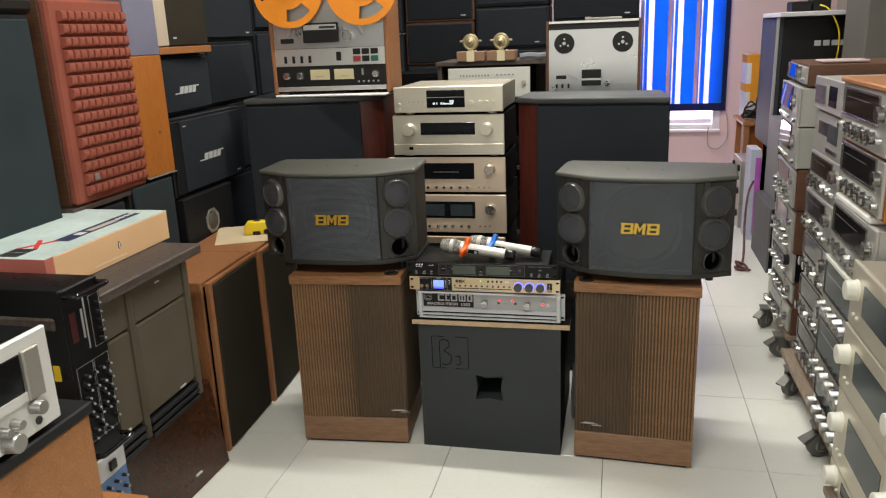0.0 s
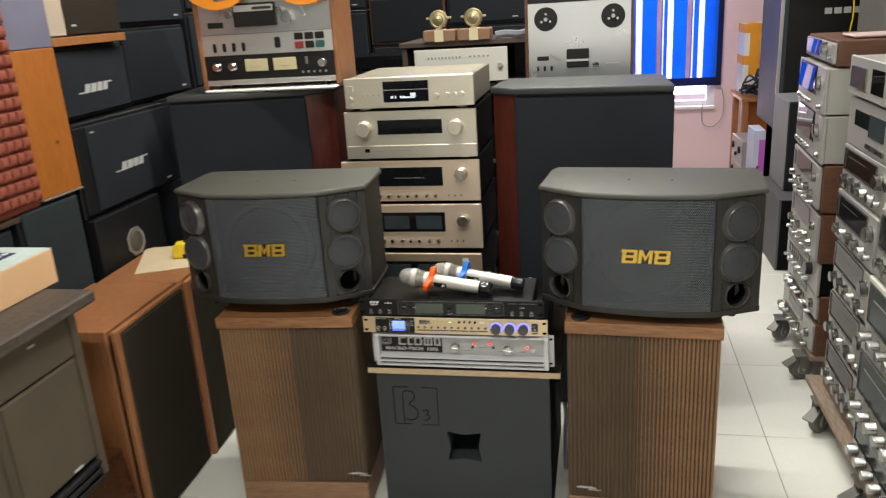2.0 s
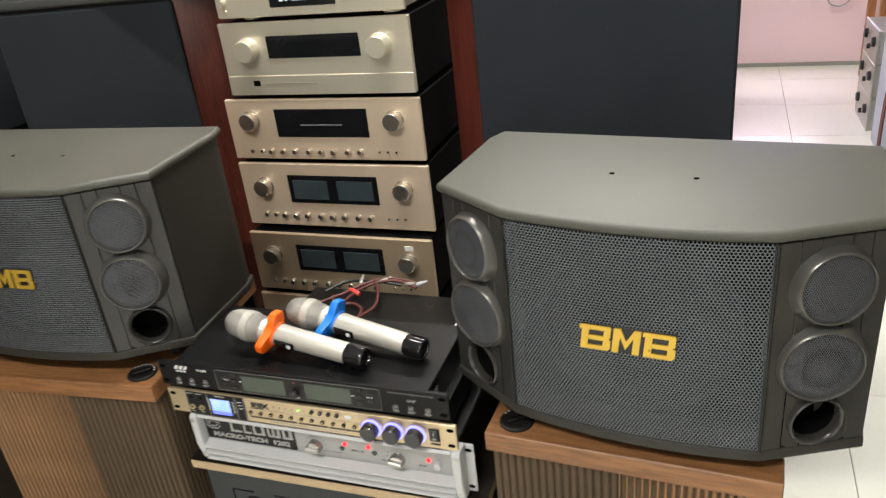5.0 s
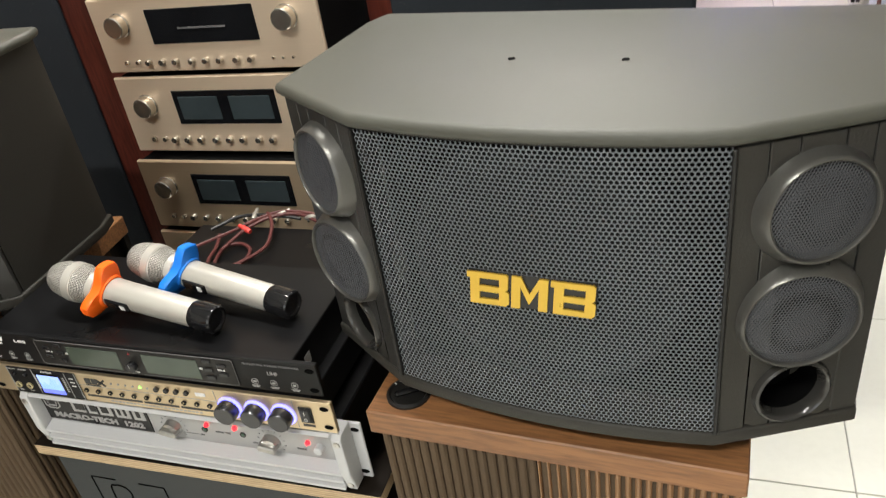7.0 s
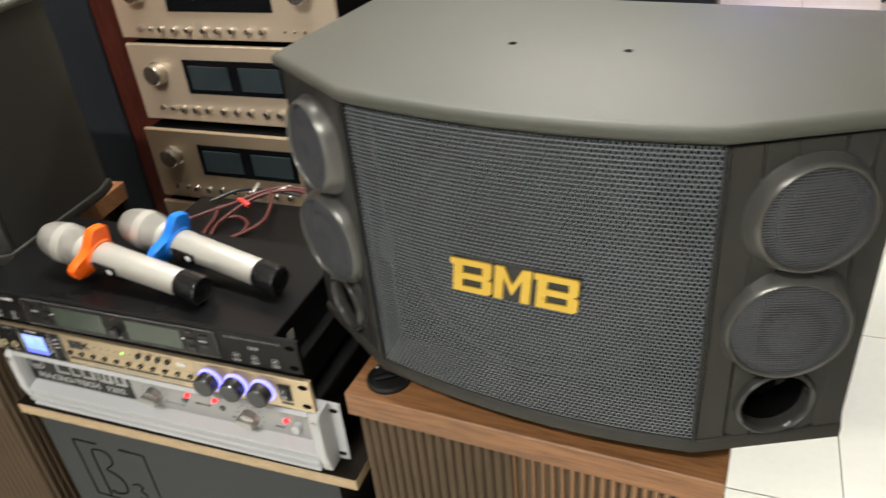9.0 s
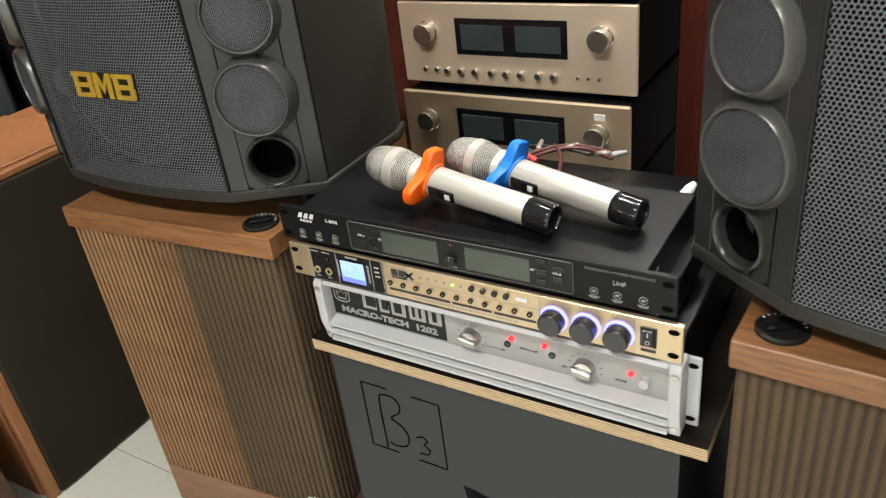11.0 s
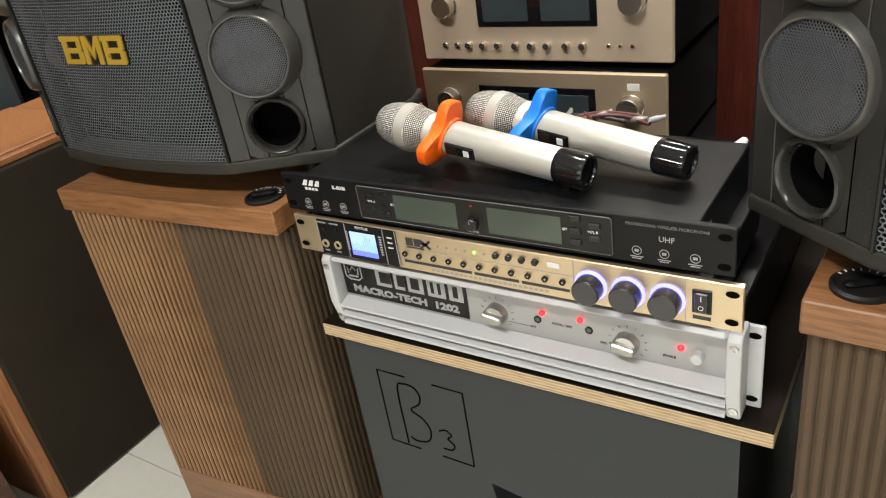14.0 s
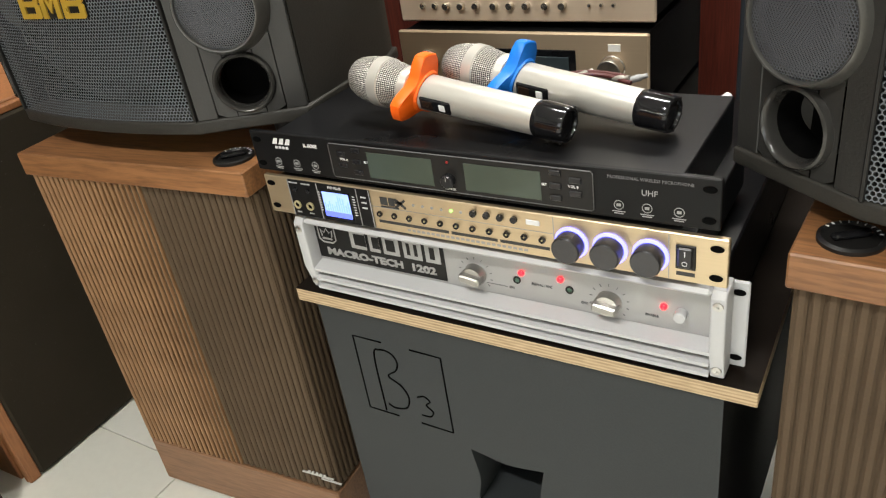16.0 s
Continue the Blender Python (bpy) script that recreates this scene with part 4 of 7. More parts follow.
def processor():
    s = thing("karaoke_processor", pose(-0.4105, 2.337, 0.5662), "champagne rack processor with a lit blue screen and glowing knobs", "audio processor")
    part("chassis", Shape().box(-0.215, 0.215, 0.003, 0.176, 0.001, 0.043, 0.001), CHASSIS, s)
    fp = part("front_plate", Shape().box(-0.2413, 0.2413, -0.003, 0.003, 0, 0.0445, 0.0008), CHAMPAGNE, s)
    slot_holes(fp, (-0.2325, 0.2325), (0.0085, 0.0355), -0.003)
    bp = part("black_panel", Shape().box(-0.2075, -0.101, -0.0042, -0.0029, 0.001, 0.0435, 0.0004), RACK_BLACK, s)
    for x in (-0.2072, -0.168, -0.117, -0.1013):
        part("panel_line", Shape().box(x - 0.0004, x + 0.0004, -0.0047, -0.004, 0.001, 0.0435), PRINT_GREY, bp)
    for x in (-0.2, -0.1825):
        jk = part("jack", Shape().lathe([(0.0048, 0), (0.0048, 0.0018), (0.0040, 0.0024), (0.0030, 0.0020), (0.0028, 0.0004)], pose(x, -0.0042, 0.0145, 90, 0, 0), 20, False), BRASS, bp, "brass-rimmed jack")
        part("jack_bore", Shape().cyl((x, -0.0042, 0.0145), "-y", 0.0029, 0.0005, 0, 14), DARK, jk)
        part("trim_pot", Shape().cyl((x + 0.002, -0.0042, 0.033), "-y", 0.0025, 0.003, 0.0005, 10), KNOB_BLACK, bp)
    for x in (-0.2, -0.183):
        part("small_print", Shape().box(x - 0.006, x + 0.006, -0.0046, -0.004, 0.0395, 0.041), PRINT_GREY, bp)
        part("small_print", Shape().box(x - 0.003, x + 0.003, -0.0046, -0.004, 0.005, 0.0065), PRINT_GREY, bp)
    lettering("FX9 PLUS", 0.0042, PRINT_WHITE, bp, pose(-0.1445, -0.0044, 0.0405))
    part("screen_bezel", Shape().box(-0.1645, -0.1245, -0.0052, -0.004, 0.0055, 0.0375, 0.0006), CAP_BLACK, bp)
    sc = part("screen", Shape().box(-0.1615, -0.1275, -0.0058, -0.005, 0.0075, 0.0355), LCD_WHITE, bp, "lit pale blue screen")
    part("spectrum", Shape().box(-0.1615, -0.1275, -0.0063, -0.0057, 0.0075, 0.0135), glow("deep blue lit bars", (0.12, 0.16, 0.95), 1.2), sc)
    bars = Shape()
    rnd = random.Random(4)
    for i in range(11):
        x = -0.16 + i * 0.003
        bars.box(x, x + 0.0012, -0.0063, -0.0057, 0.014, 0.02 + rnd.random() * 0.014)
    part("screen_bars", bars, LCD_BLUE, sc)
    for i in range(8):
        for x0, x1 in ((-0.1675, -0.1655), (-0.1235, -0.1205)):
            part("tick_mark", Shape().box(x0, x1, -0.0046, -0.004, 0.012 + i * 0.003, 0.013 + i * 0.003), PRINT_WHITE, bp)
    for z in (0.034, 0.028, 0.022):
        part("tick_mark", Shape().box(-0.1125, -0.106, -0.0046, -0.004, z, z + 0.0015), PRINT_WHITE, bp)
    # maker's mark as plain blocks
    mk = Shape().box(-0.089, -0.0805, -0.0036, -0.0028, 0.0295, 0.038).box(-0.079, -0.072, -0.0036, -0.0028, 0.0295, 0.038)
    mk.box(-0.0715, -0.0625, -0.0036, -0.0028, 0.0325, 0.0352)
    for a in (-38, 38):
        mk.box(-0.0075, 0.0075, -0.0036, -0.0028, -0.0013, 0.0013, 0, pose(-0.0655, 0, 0.033, 0, a, 0))
    mk.box(-0.089, -0.068, -0.0036, -0.0028, 0.0268, 0.0282)
    part("maker_mark", mk, PRINT_BLACK, fp)
    for i in range(11):
        jx = -0.0925 + i * 0.0176
        j = part("row_jack", Shape().lathe([(0.0031, 0), (0.0031, 0.0022), (0.002, 0.0024), (0.0018, 0.0004), (0.0, 0.0004)], pose(jx, -0.003, 0.0185, 90, 0, 0), 14), KNOB_BLACK, fp)
        part("jack_core", Shape().cyl((jx, -0.0033, 0.0185), "-y", 0.0009, 0.002, 0, 8), BRASS, j)
    for i in range(4):
        part("button", Shape().lathe([(0.0033, 0), (0.0033, 0.003), (0.0028, 0.0036), (0.0, 0.0036)], pose(0.016 + i * 0.0138, -0.003, 0.0352, 90, 0, 0), 14), KNOB_BLACK, fp)
    for i in range(6):
        part("indicator", Shape().cyl((-0.05 + i * 0.0105, -0.003, 0.034), "-y", 0.0014, 0.001, 0, 8), LED_GREEN if i == 4 else PRINT_GREY, fp)
    part("usb_port", Shape().box(0.069, 0.082, -0.0042, -0.0028, 0.0322, 0.0372, 0.0004), PRINT_WHITE, fp)
    for x0, x1 in ((-0.095, -0.014), (-0.011, 0.038), (0.041, 0.090)):
        part("caption_bar", Shape().box(x0, x1, -0.0034, -0.0028, 0.0085, 0.0115), PRINT_BLACK, fp)
    pr = Shape()
    for i in range(24):
        pr.box(-0.062 + i * 0.0055, -0.0582 + i * 0.0055, -0.0033, -0.0028, 0.0035, 0.0058)
    part("fine_print", pr, PRINT_GREY, fp)
    for x in (0.0945, 0.1945):
        part("panel_seam", Shape().box(x, x + 0.0006, -0.0034, -0.0028, 0.001, 0.0435), PRINT_GREY, fp)
    part("panel_rule", Shape().box(-0.1005, 0.0945, -0.0034, -0.0028, 0.0260, 0.0264), PRINT_GREY, fp)
    for x in (0.1110, 0.1455, 0.1800):
        kn = part("rotary_knob", Shape().lathe([(0.0128, 0.0), (0.0132, 0.003), (0.0128, 0.0135), (0.0118, 0.0148), (0.0, 0.0148)], pose(x, -0.0045, 0.0205, 90, 0, 0), 28), TURNED_BLACK, s, "black turned knob with a lit rim")
        part("light_ring", Shape().lathe([(0.0130, 0.0), (0.0154, 0.0004), (0.0151, 0.0016), (0.0130, 0.0026)], pose(x, -0.003, 0.0205, 90, 0, 0), 32), RING_BLUE, kn, "violet-blue light ring")
    sw = part("rocker_switch", Shape().box(0.2005, 0.2165, -0.0045, -0.003, 0.0125, 0.035, 0.0006), BLACK_PLASTIC, s)
    part("rocker", Shape().box(0.2025, 0.2145, -0.007, -0.004, 0.0145, 0.0335, 0.0012), KNOB_BLACK, sw)
    part("rocker_marks", Shape().box(0.2082, 0.2088, -0.0074, -0.0069, 0.026, 0.031).tube([(0.2085 + 0.002 * math.cos(a), -0.0071, 0.0195 + 0.002 * math.sin(a)) for a in np.linspace(0, 6.28, 13)], 0.0003, 4), PRINT_WHITE, sw)
    part("power_caption", Shape().box(0.201, 0.216, -0.0034, -0.0028, 0.006, 0.0095), PRINT_BLACK, fp)
    return s


def mic_receiver():
    s = thing("wireless_microphone_receiver", pose(-0.419, 2.3421, 0.6140, 0, 0, 0.16), "black rack microphone receiver with two unlit grey-green displays", "microphone receiver")
    part("chassis", Shape().box(-0.213, 0.211, 0.003, 0.173, -0.006, 0.0425, 0.001), CHASSIS, s)
    fp = part("front_plate", Shape().box(-0.2413, 0.2413, -0.003, 0.003, 0, 0.0445, 0.0008), RACK_BLACK, s)
    slot_holes(fp, (-0.2325, 0.2325), (0.0085, 0.0355), -0.003)
    # raised screen panel with rounded rim
    part("screen_panel", Shape().box(-0.1355, 0.1395, -0.0045, -0.0029, 0.004, 0.0405, 0.001), BLACK_PLASTIC, s)
    edge = Shape().tube([(-0.1355, -0.0042, 0.006), (-0.1355, -0.0042, 0.0385), (-0.1335, -0.0042, 0.0405), (0.1375, -0.0042, 0.0405), (0.1395, -0.0042, 0.0385), (0.1395, -0.0042, 0.006), (0.1375, -0.0042, 0.004), (-0.1335, -0.0042, 0.004), (-0.1355, -0.0042, 0.006)], 0.0005, 4)
    part("panel_line", edge, PRINT_DIM, s)
    for x0, x1 in ((-0.0895, -0.0155), (0.0180, 0.0930)):
        part("display", Shape().box(x0, x1, -0.0052, -0.0044, 0.0080, 0.0355, 0.0006), LCD_OFF, s, "unlit grey-green display")
    kn = part("power_knob", Shape().lathe([(0.0065, 0), (0.0065, 0.006), (0.0055, 0.007), (0.0, 0.007)], pose(0.0015, -0.0045, 0.017, 90, 0, 0), 20), KNOB_BLACK, s)
    part("knob_mark", Shape().box(0.0012, 0.0018, -0.0118, -0.0112, 0.018, 0.023), PRINT_GREY, kn)
    part("standby_led", Shape().cyl((0.0015, -0.0045, 0.0345), "-y", 0.0012, 0.001, 0, 8), paint("dull red indicator", (0.3, 0.02, 0.02), 0.3), s)
    lettering("POWER", 0.0032, PRINT_WHITE, s, pose(0.0015, -0.0047, 0.0075))
    for x, t in ((-0.118, "VOL A"), (0.1225, "VOL B")):
        dx = 0.012 if x < 0 else -0.012
        for bx, bz in ((x - dx * 0.15, 0.031), (x - dx * 0.15, 0.0185), (x + dx * 1.35, 0.036), (x + dx * 1.35, 0.024), (x + dx * 1.35, 0.0125)):
            part("push_button", Shape().box(bx - 0.0055, bx + 0.0055, -0.0062, -0.0044, bz - 0.0028, bz + 0.0028, 0.0008), KNOB_BLACK, s)
        lettering(t, 0.0034, PRINT_WHITE, s, pose(x, -0.0047, 0.0247))
        lettering("SET", 0.0032, PRINT_WHITE, s, pose(x + dx * 2.2, -0.0047, 0.024))
    # maker's mark as plain slanted blocks
    mk = Shape()
    for i in range(3):
        mk.prism([(0, 0), (0.0062, 0), (0.0086, 0.0065), (0.0038, 0.0065)], 0, 0.0005, 0, pose(-0.2115 + i * 0.0085, -0.0029, 0.0325, 90, 0, 0))
    for i in range(4):
        mk.box(-0.2085 + i * 0.0048, -0.2052 + i * 0.0048, -0.0035, -0.0028, 0.0275, 0.0302)
    part("maker_mark", mk, PRINT_WHITE, fp)
    lettering("K-800II", 0.0060, PRINT_WHITE, fp, pose(-0.1605, -0.0032, 0.034))
    lettering("PROFESSIONAL WIRELESS MICROPHONE", 0.0038, PRINT_FAINT, fp, pose(0.186, -0.0032, 0.0375), name="lettering")
    lettering("UHF", 0.0070, PRINT_GREY, fp, pose(0.186, -0.0032, 0.026))
    for x in (-0.209, -0.184, -0.1595, 0.1605, 0.184, 0.2095):
        ic = Shape().tube([(x + 0.004 * math.cos(a), -0.003, 0.0125 + 0.004 * math.sin(a)) for a in np.linspace(0, 6.28, 17)], 0.0004, 4)
        ic.box(x - 0.0018, x + 0.0018, -0.0035, -0.0028, 0.0113, 0.0137).box(x - 0.0055, x + 0.0055, -0.0034, -0.0028, 0.0062, 0.007).box(x - 0.004, x + 0.004, -0.0034, -0.0028, 0.0044, 0.0052)
        part("icon", ic, PRINT_GREY, fp)
    part("side_label", Shape().box(0.2108, 0.2114, 0.025, 0.038, 0.014, 0.028), PRINT_GREY, s)
    return s


def microphone(m, collar_mat, label):
    """Lies along its own z axis, head up the axis; the middle of the body is at the origin."""
    s = thing("wireless_microphone", m, label, "microphone", "two microphones")
    part("body", Shape().lathe([(0.0155, -0.092), (0.0158, -0.090), (0.0166, 0.0), (0.0175, 0.035), (0.0178, 0.045), (0.0165, 0.048)], None, 32), MIC_BODY, s, "champagne silver tube")
    cap = Shape().lathe([(0.0, -0.1205), (0.0118, -0.1205), (0.0124, -0.1225), (0.0148, -0.1225), (0.0156, -0.1215), (0.0160, -0.118), (0.0166, -0.098), (0.0164, -0.0935), (0.0155, -0.092)], None, 32)
    cp = part("end_cap", cap, CAP_BLACK, s, "glossy black ribbed cap")
    for i in range(6):
        part("cap_rib", Shape().box(0.0153, 0.0169, -0.0009, 0.0009, -0.1225, -0.099, 0.0006, pose(0, 0, 0, 0, 0, 12 + i * 60)), CAP_BLACK, cp)
    dome = [(0.0236, 0.0885), (0.0230, 0.096), (0.0218, 0.104), (0.0199, 0.111), (0.0170, 0.117), (0.0128, 0.1212), (0.0072, 0.1236), (0.0, 0.1243)]
    hd = part("head_grille", Shape().lathe([(0.0178, 0.045), (0.0200, 0.054), (0.0220, 0.066), (0.0234, 0.076)] + dome, None, 40), MIC_MESH, s, "woven wire head")
    part("head_band", Shape().lathe([(0.0233, 0.0755), (0.0243, 0.0762), (0.0246, 0.0875), (0.0236, 0.0885)], None, 40), MIC_BODY, hd)
    part("head_seat", Shape().lathe([(0.0178, 0.044), (0.0196, 0.045), (0.0208, 0.0525), (0.0198, 0.054)], None, 36), MIC_BODY, hd)
    # soft collar with three blunt lobes and scooped sides
    n = 60
    vs, fs = [], []
    for z, k in ((0.0290, 0.0), (0.0312, 0.10), (0.0326, 0.93), (0.0337, 1.0), (0.0436, 1.0), (0.0447, 0.93), (0.0458, 0.5)):
        for i in range(n):
            a = 2 * math.pi * i / n
            lobe = min((0.5 + 0.5 * math.cos(3 * a + radians(60))) ** 1.35, 0.80) / 0.80
            r = 0.0188 + k * (0.0016 + 0.0160 * lobe)
            vs.append((r * math.cos(a), r * math.sin(a), z + 0.14 * (r - 0.0192) - 0.22 * r * math.sin(a)))
    for q in range(6):
        for i in range(n):
            j = (i + 1) % n
            fs.append((q * n + i, q * n + j, (q + 1) * n + j, (q + 1) * n + i))
    fs += [tuple(range(n - 1, -1, -1)), tuple(6 * n + i for i in range(n))]
    part("anti_roll_collar", Shape().add(vs, fs), collar_mat, s, "soft three-lobed collar")
    # small dark display window set into the upper side
    sw = part("switch_window", Shape().box(-0.0175, 0.0175, -0.0065, 0.0065, -0.002, 0.0012, 0.0012, pose(0, 0, 0, 0, 0, 78) @ Matrix(((0, -1, 0, 0), (0, 0, -1, -0.0172), (1, 0, 0, 0.009), (0, 0, 0, 1)))), CAP_BLACK, s)
    part("switch_button", Shape().box(-0.0035, 0.0035, -0.0035, 0.0035, 0.0, 0.0014, 0.0006, pose(0, 0, 0, 0, 0, 78) @ Matrix(((0, -1, 0, 0), (0, 0, -1, -0.0180), (1, 0, 0, 0.0), (0, 0, 0, 1)))), PRINT_WHITE, sw)
    part("switch_display", Shape().box(-0.006, 0.006, -0.004, 0.004, 0.0, 0.0013, 0.0005, pose(0, 0, 0, 0, 0, 78) @ Matrix(((0, -1, 0, 0), (0, 0, -1, -0.0180), (1, 0, 0, 0.017), (0, 0, 0, 1)))), SMOKED_BROWN, sw)
    return s


def demonstration_set():
    for x, y, z, a, top in ((0.0647, 2.3331, 0.6311, -6.2, 0.6080), (-0.8969, 2.3335, 0.6435, 2.4, 0.6110)):
        karaoke_speaker(pose(x, y, z, 0, 0, a), "charcoal karaoke loudspeaker with a punched steel grille and gold emblem", z - top - 0.0002)
    slatted_speaker(pose(0.060, 2.329, 0, 0, 0, -3.0), False, "walnut floor loudspeaker with upright slats and a brown ribbed grille", 0.6080)
    slatted_speaker(pose(-0.8674, 2.3186, 0, 0, 0, 4.8), True, "walnut floor loudspeaker with upright slats and a brown ribbed grille", 0.6110)
    subwoofer()
    power_amplifier()
    processor()
    mic_receiver()
    # microphones: from the butt to the head
    for butt, head, mat, roll, col in (((-0.3147, 2.3795, 0.6752), (-0.5619, 2.4086, 0.6990), SILICONE_ORANGE, 0, "an orange"), ((-0.2360, 2.4163, 0.6752), (-0.4880, 2.4619, 0.6985), SILICONE_BLUE, 6, "a blue")):
        b, h = Vector(butt), Vector(head)
        ax = (h - b).normalized()
        mid = b + ax * 0.1225 * 1.012
        q = ax.to_track_quat("Z", "Y").to_matrix().to_4x4()
        microphone(Matrix.Translation(mid) @ q @ pose(0, 0, 0, 0, 0, roll) @ Matrix.Scale(1.012, 4), mat, "champagne wireless microphone with %s collar lying on the receiver" % col)
    # twisted signal leads with pale plugs behind the receiver, on the amplifier
    t = thing("signal_leads", pose(0, 0, 0), "maroon signal leads with pale plugs looped on the amplifier", "cable")
    ways = [[(-0.607, 2.649, 0.5656), (-0.583, 2.666, 0.5670), (-0.554, 2.698, 0.5691), (-0.527, 2.726, 0.5712), (-0.502, 2.754, 0.5754), (-0.466, 2.780, 0.5772), (-0.420, 2.783, 0.5747), (-0.400, 2.779, 0.5719)],
            [(-0.504, 2.625, 0.5642), (-0.518, 2.646, 0.5645), (-0.524, 2.673, 0.5645), (-0.520, 2.691, 0.5645), (-0.499, 2.697, 0.5645), (-0.476, 2.682, 0.5645), (-0.469, 2.656, 0.5645), (-0.476, 2.634, 0.5645), (-0.495, 2.619, 0.5649), (-0.518, 2.618, 0.5653)],
            [(-0.551, 2.716, 0.5677), (-0.537, 2.680, 0.5659), (-0.529, 2.644, 0.5656), (-0.506, 2.614, 0.5653), (-0.472, 2.643, 0.5663), (-0.450, 2.685, 0.5684), (-0.458, 2.725, 0.5726), (-0.474, 2.756, 0.5761), (-0.490, 2.774, 0.5775)],
            [(-0.523, 2.672, 0.5666), (-0.508, 2.728, 0.5719), (-0.478, 2.765, 0.5754), (-0.436, 2.778, 0.5747), (-0.392, 2.764, 0.5702)]]
    for w in ways:
        part("lead", Shape().tube(spline(w), 0.0031), CABLE_RED, t)
    part("lead", Shape().tube(spline([(-0.578, 2.731, 0.5659), (-0.545, 2.769, 0.5702), (-0.494, 2.770, 0.5754), (-0.457, 2.774, 0.5719), (-0.430, 2.774, 0.5684)]), 0.003), CABLE_BLACK, t)
    for x, y, z, a, mt in ((-0.399, 2.774, 0.5702, 20, PRINT_GREY), (-0.421, 2.775, 0.5703, -10, GALV), (-0.498, 2.725, 0.5699, 160, RED_PRINT), (-0.511, 2.760, 0.5717, 100, GALV), (-0.473, 2.770, 0.5725, 40, GALV)):
        part("plug", Shape().lathe([(0.0038, 0), (0.0048, 0.003), (0.0048, 0.016), (0.0034, 0.018), (0.0034, 0.026), (0.0, 0.026)], pose(x, y, z, 0, 78, a), 12), mt, t)
    # pale folded plug lying behind the receiver
    lone("adaptor_plug", Shape().lathe([(0.0, 0.0), (0.006, 0.001), (0.0075, 0.005), (0.007, 0.022), (0.004, 0.032), (0.0, 0.034)], pose(-0.249, 2.60, 0.598, 0, 55, 60), 16).box(-0.258, -0.240, 2.588, 2.612, 0.564, 0.602, 0.003), WHITE_PLASTIC, "white adaptor plug lying behind the receiver", "adaptor")


# ---------------------------------------------------------------- hi-fi units
def knob(shape, x, y, z, r, h, n=20):
    shape.lathe([(r * 1.08, 0), (r * 1.08, h * 0.12), (r, h * 0.2), (r * 0.96, h * 0.92), (r * 0.88, h), (0, h)], pose(x, y, z, 90, 0, 0), n)


def hifi(name, m, w, h, d, label, face, case, windows=(), knobs=(), buttons=(), meters=(), extra=(), knob_mat=None, feet=True, proud=0.0, category="amplifier", group="", side=None, window_mat=None, meter_mat=None):
    """A boxed hi-fi unit: front at y 0, base at z 0, its middle at x 0. windows and meters: (x0, x1, z0, z1); knobs: (x, z, r, depth); buttons: (x0, x1, z0, z1)."""
    s = thing(name, m, label, category, group)
    case = CASE_BLACK if case is BLACK_PLASTIC else case
    z0 = 0.012 if feet else 0.0
    part("case", Shape().box(-w / 2 + (0.006 if not side else 0), w / 2 - (0.006 if not side else 0), 0.006, d, z0, h - 0.002, 0.002), case, s)
    fp = part("front_panel", Shape().box(-w / 2 + (0.012 if side else 0), w / 2 - (0.012 if side else 0), -0.004 - proud, 0.006, z0 + (0.008 if side else -0.002), h - (0.010 if side else 0), 0.0025), face, s)
    y = -0.004 - proud
    for x0, x1, a, b in windows:
        part("window", Shape().box(x0, x1, y - 0.0015, y + 0.002, a, b, 0.001), window_mat or SMOKED, s, "dark glass window")
    for x0, x1, a, b in meters:
        part("meter", Shape().box(x0, x1, y - 0.0028, y, a, b, 0.0006), meter_mat or VU, s)
    for x, z, r, dp in knobs:
        k = Shape()
        knob(k, x, y, z, r, dp)
        part("knob", k, knob_mat or STEEL, s)
    for x0, x1, a, b in buttons:
        part("button", Shape().box(x0, x1, y - 0.005, y, a, b, 0.0008), knob_mat or STEEL, s)
    for nm, sh, mt in extra:
        part(nm, sh, mt, fp)
    if feet:
        for x in (-w / 2 + 0.05, w / 2 - 0.05):
            for yy in (0.05, d - 0.05):
                part("foot", Shape().cyl((x, yy, 0.0), "z", 0.018, 0.0125, 0.002, 16), BLACK_PLASTIC if knob_mat is not GOLD else GOLD, s)
    return s


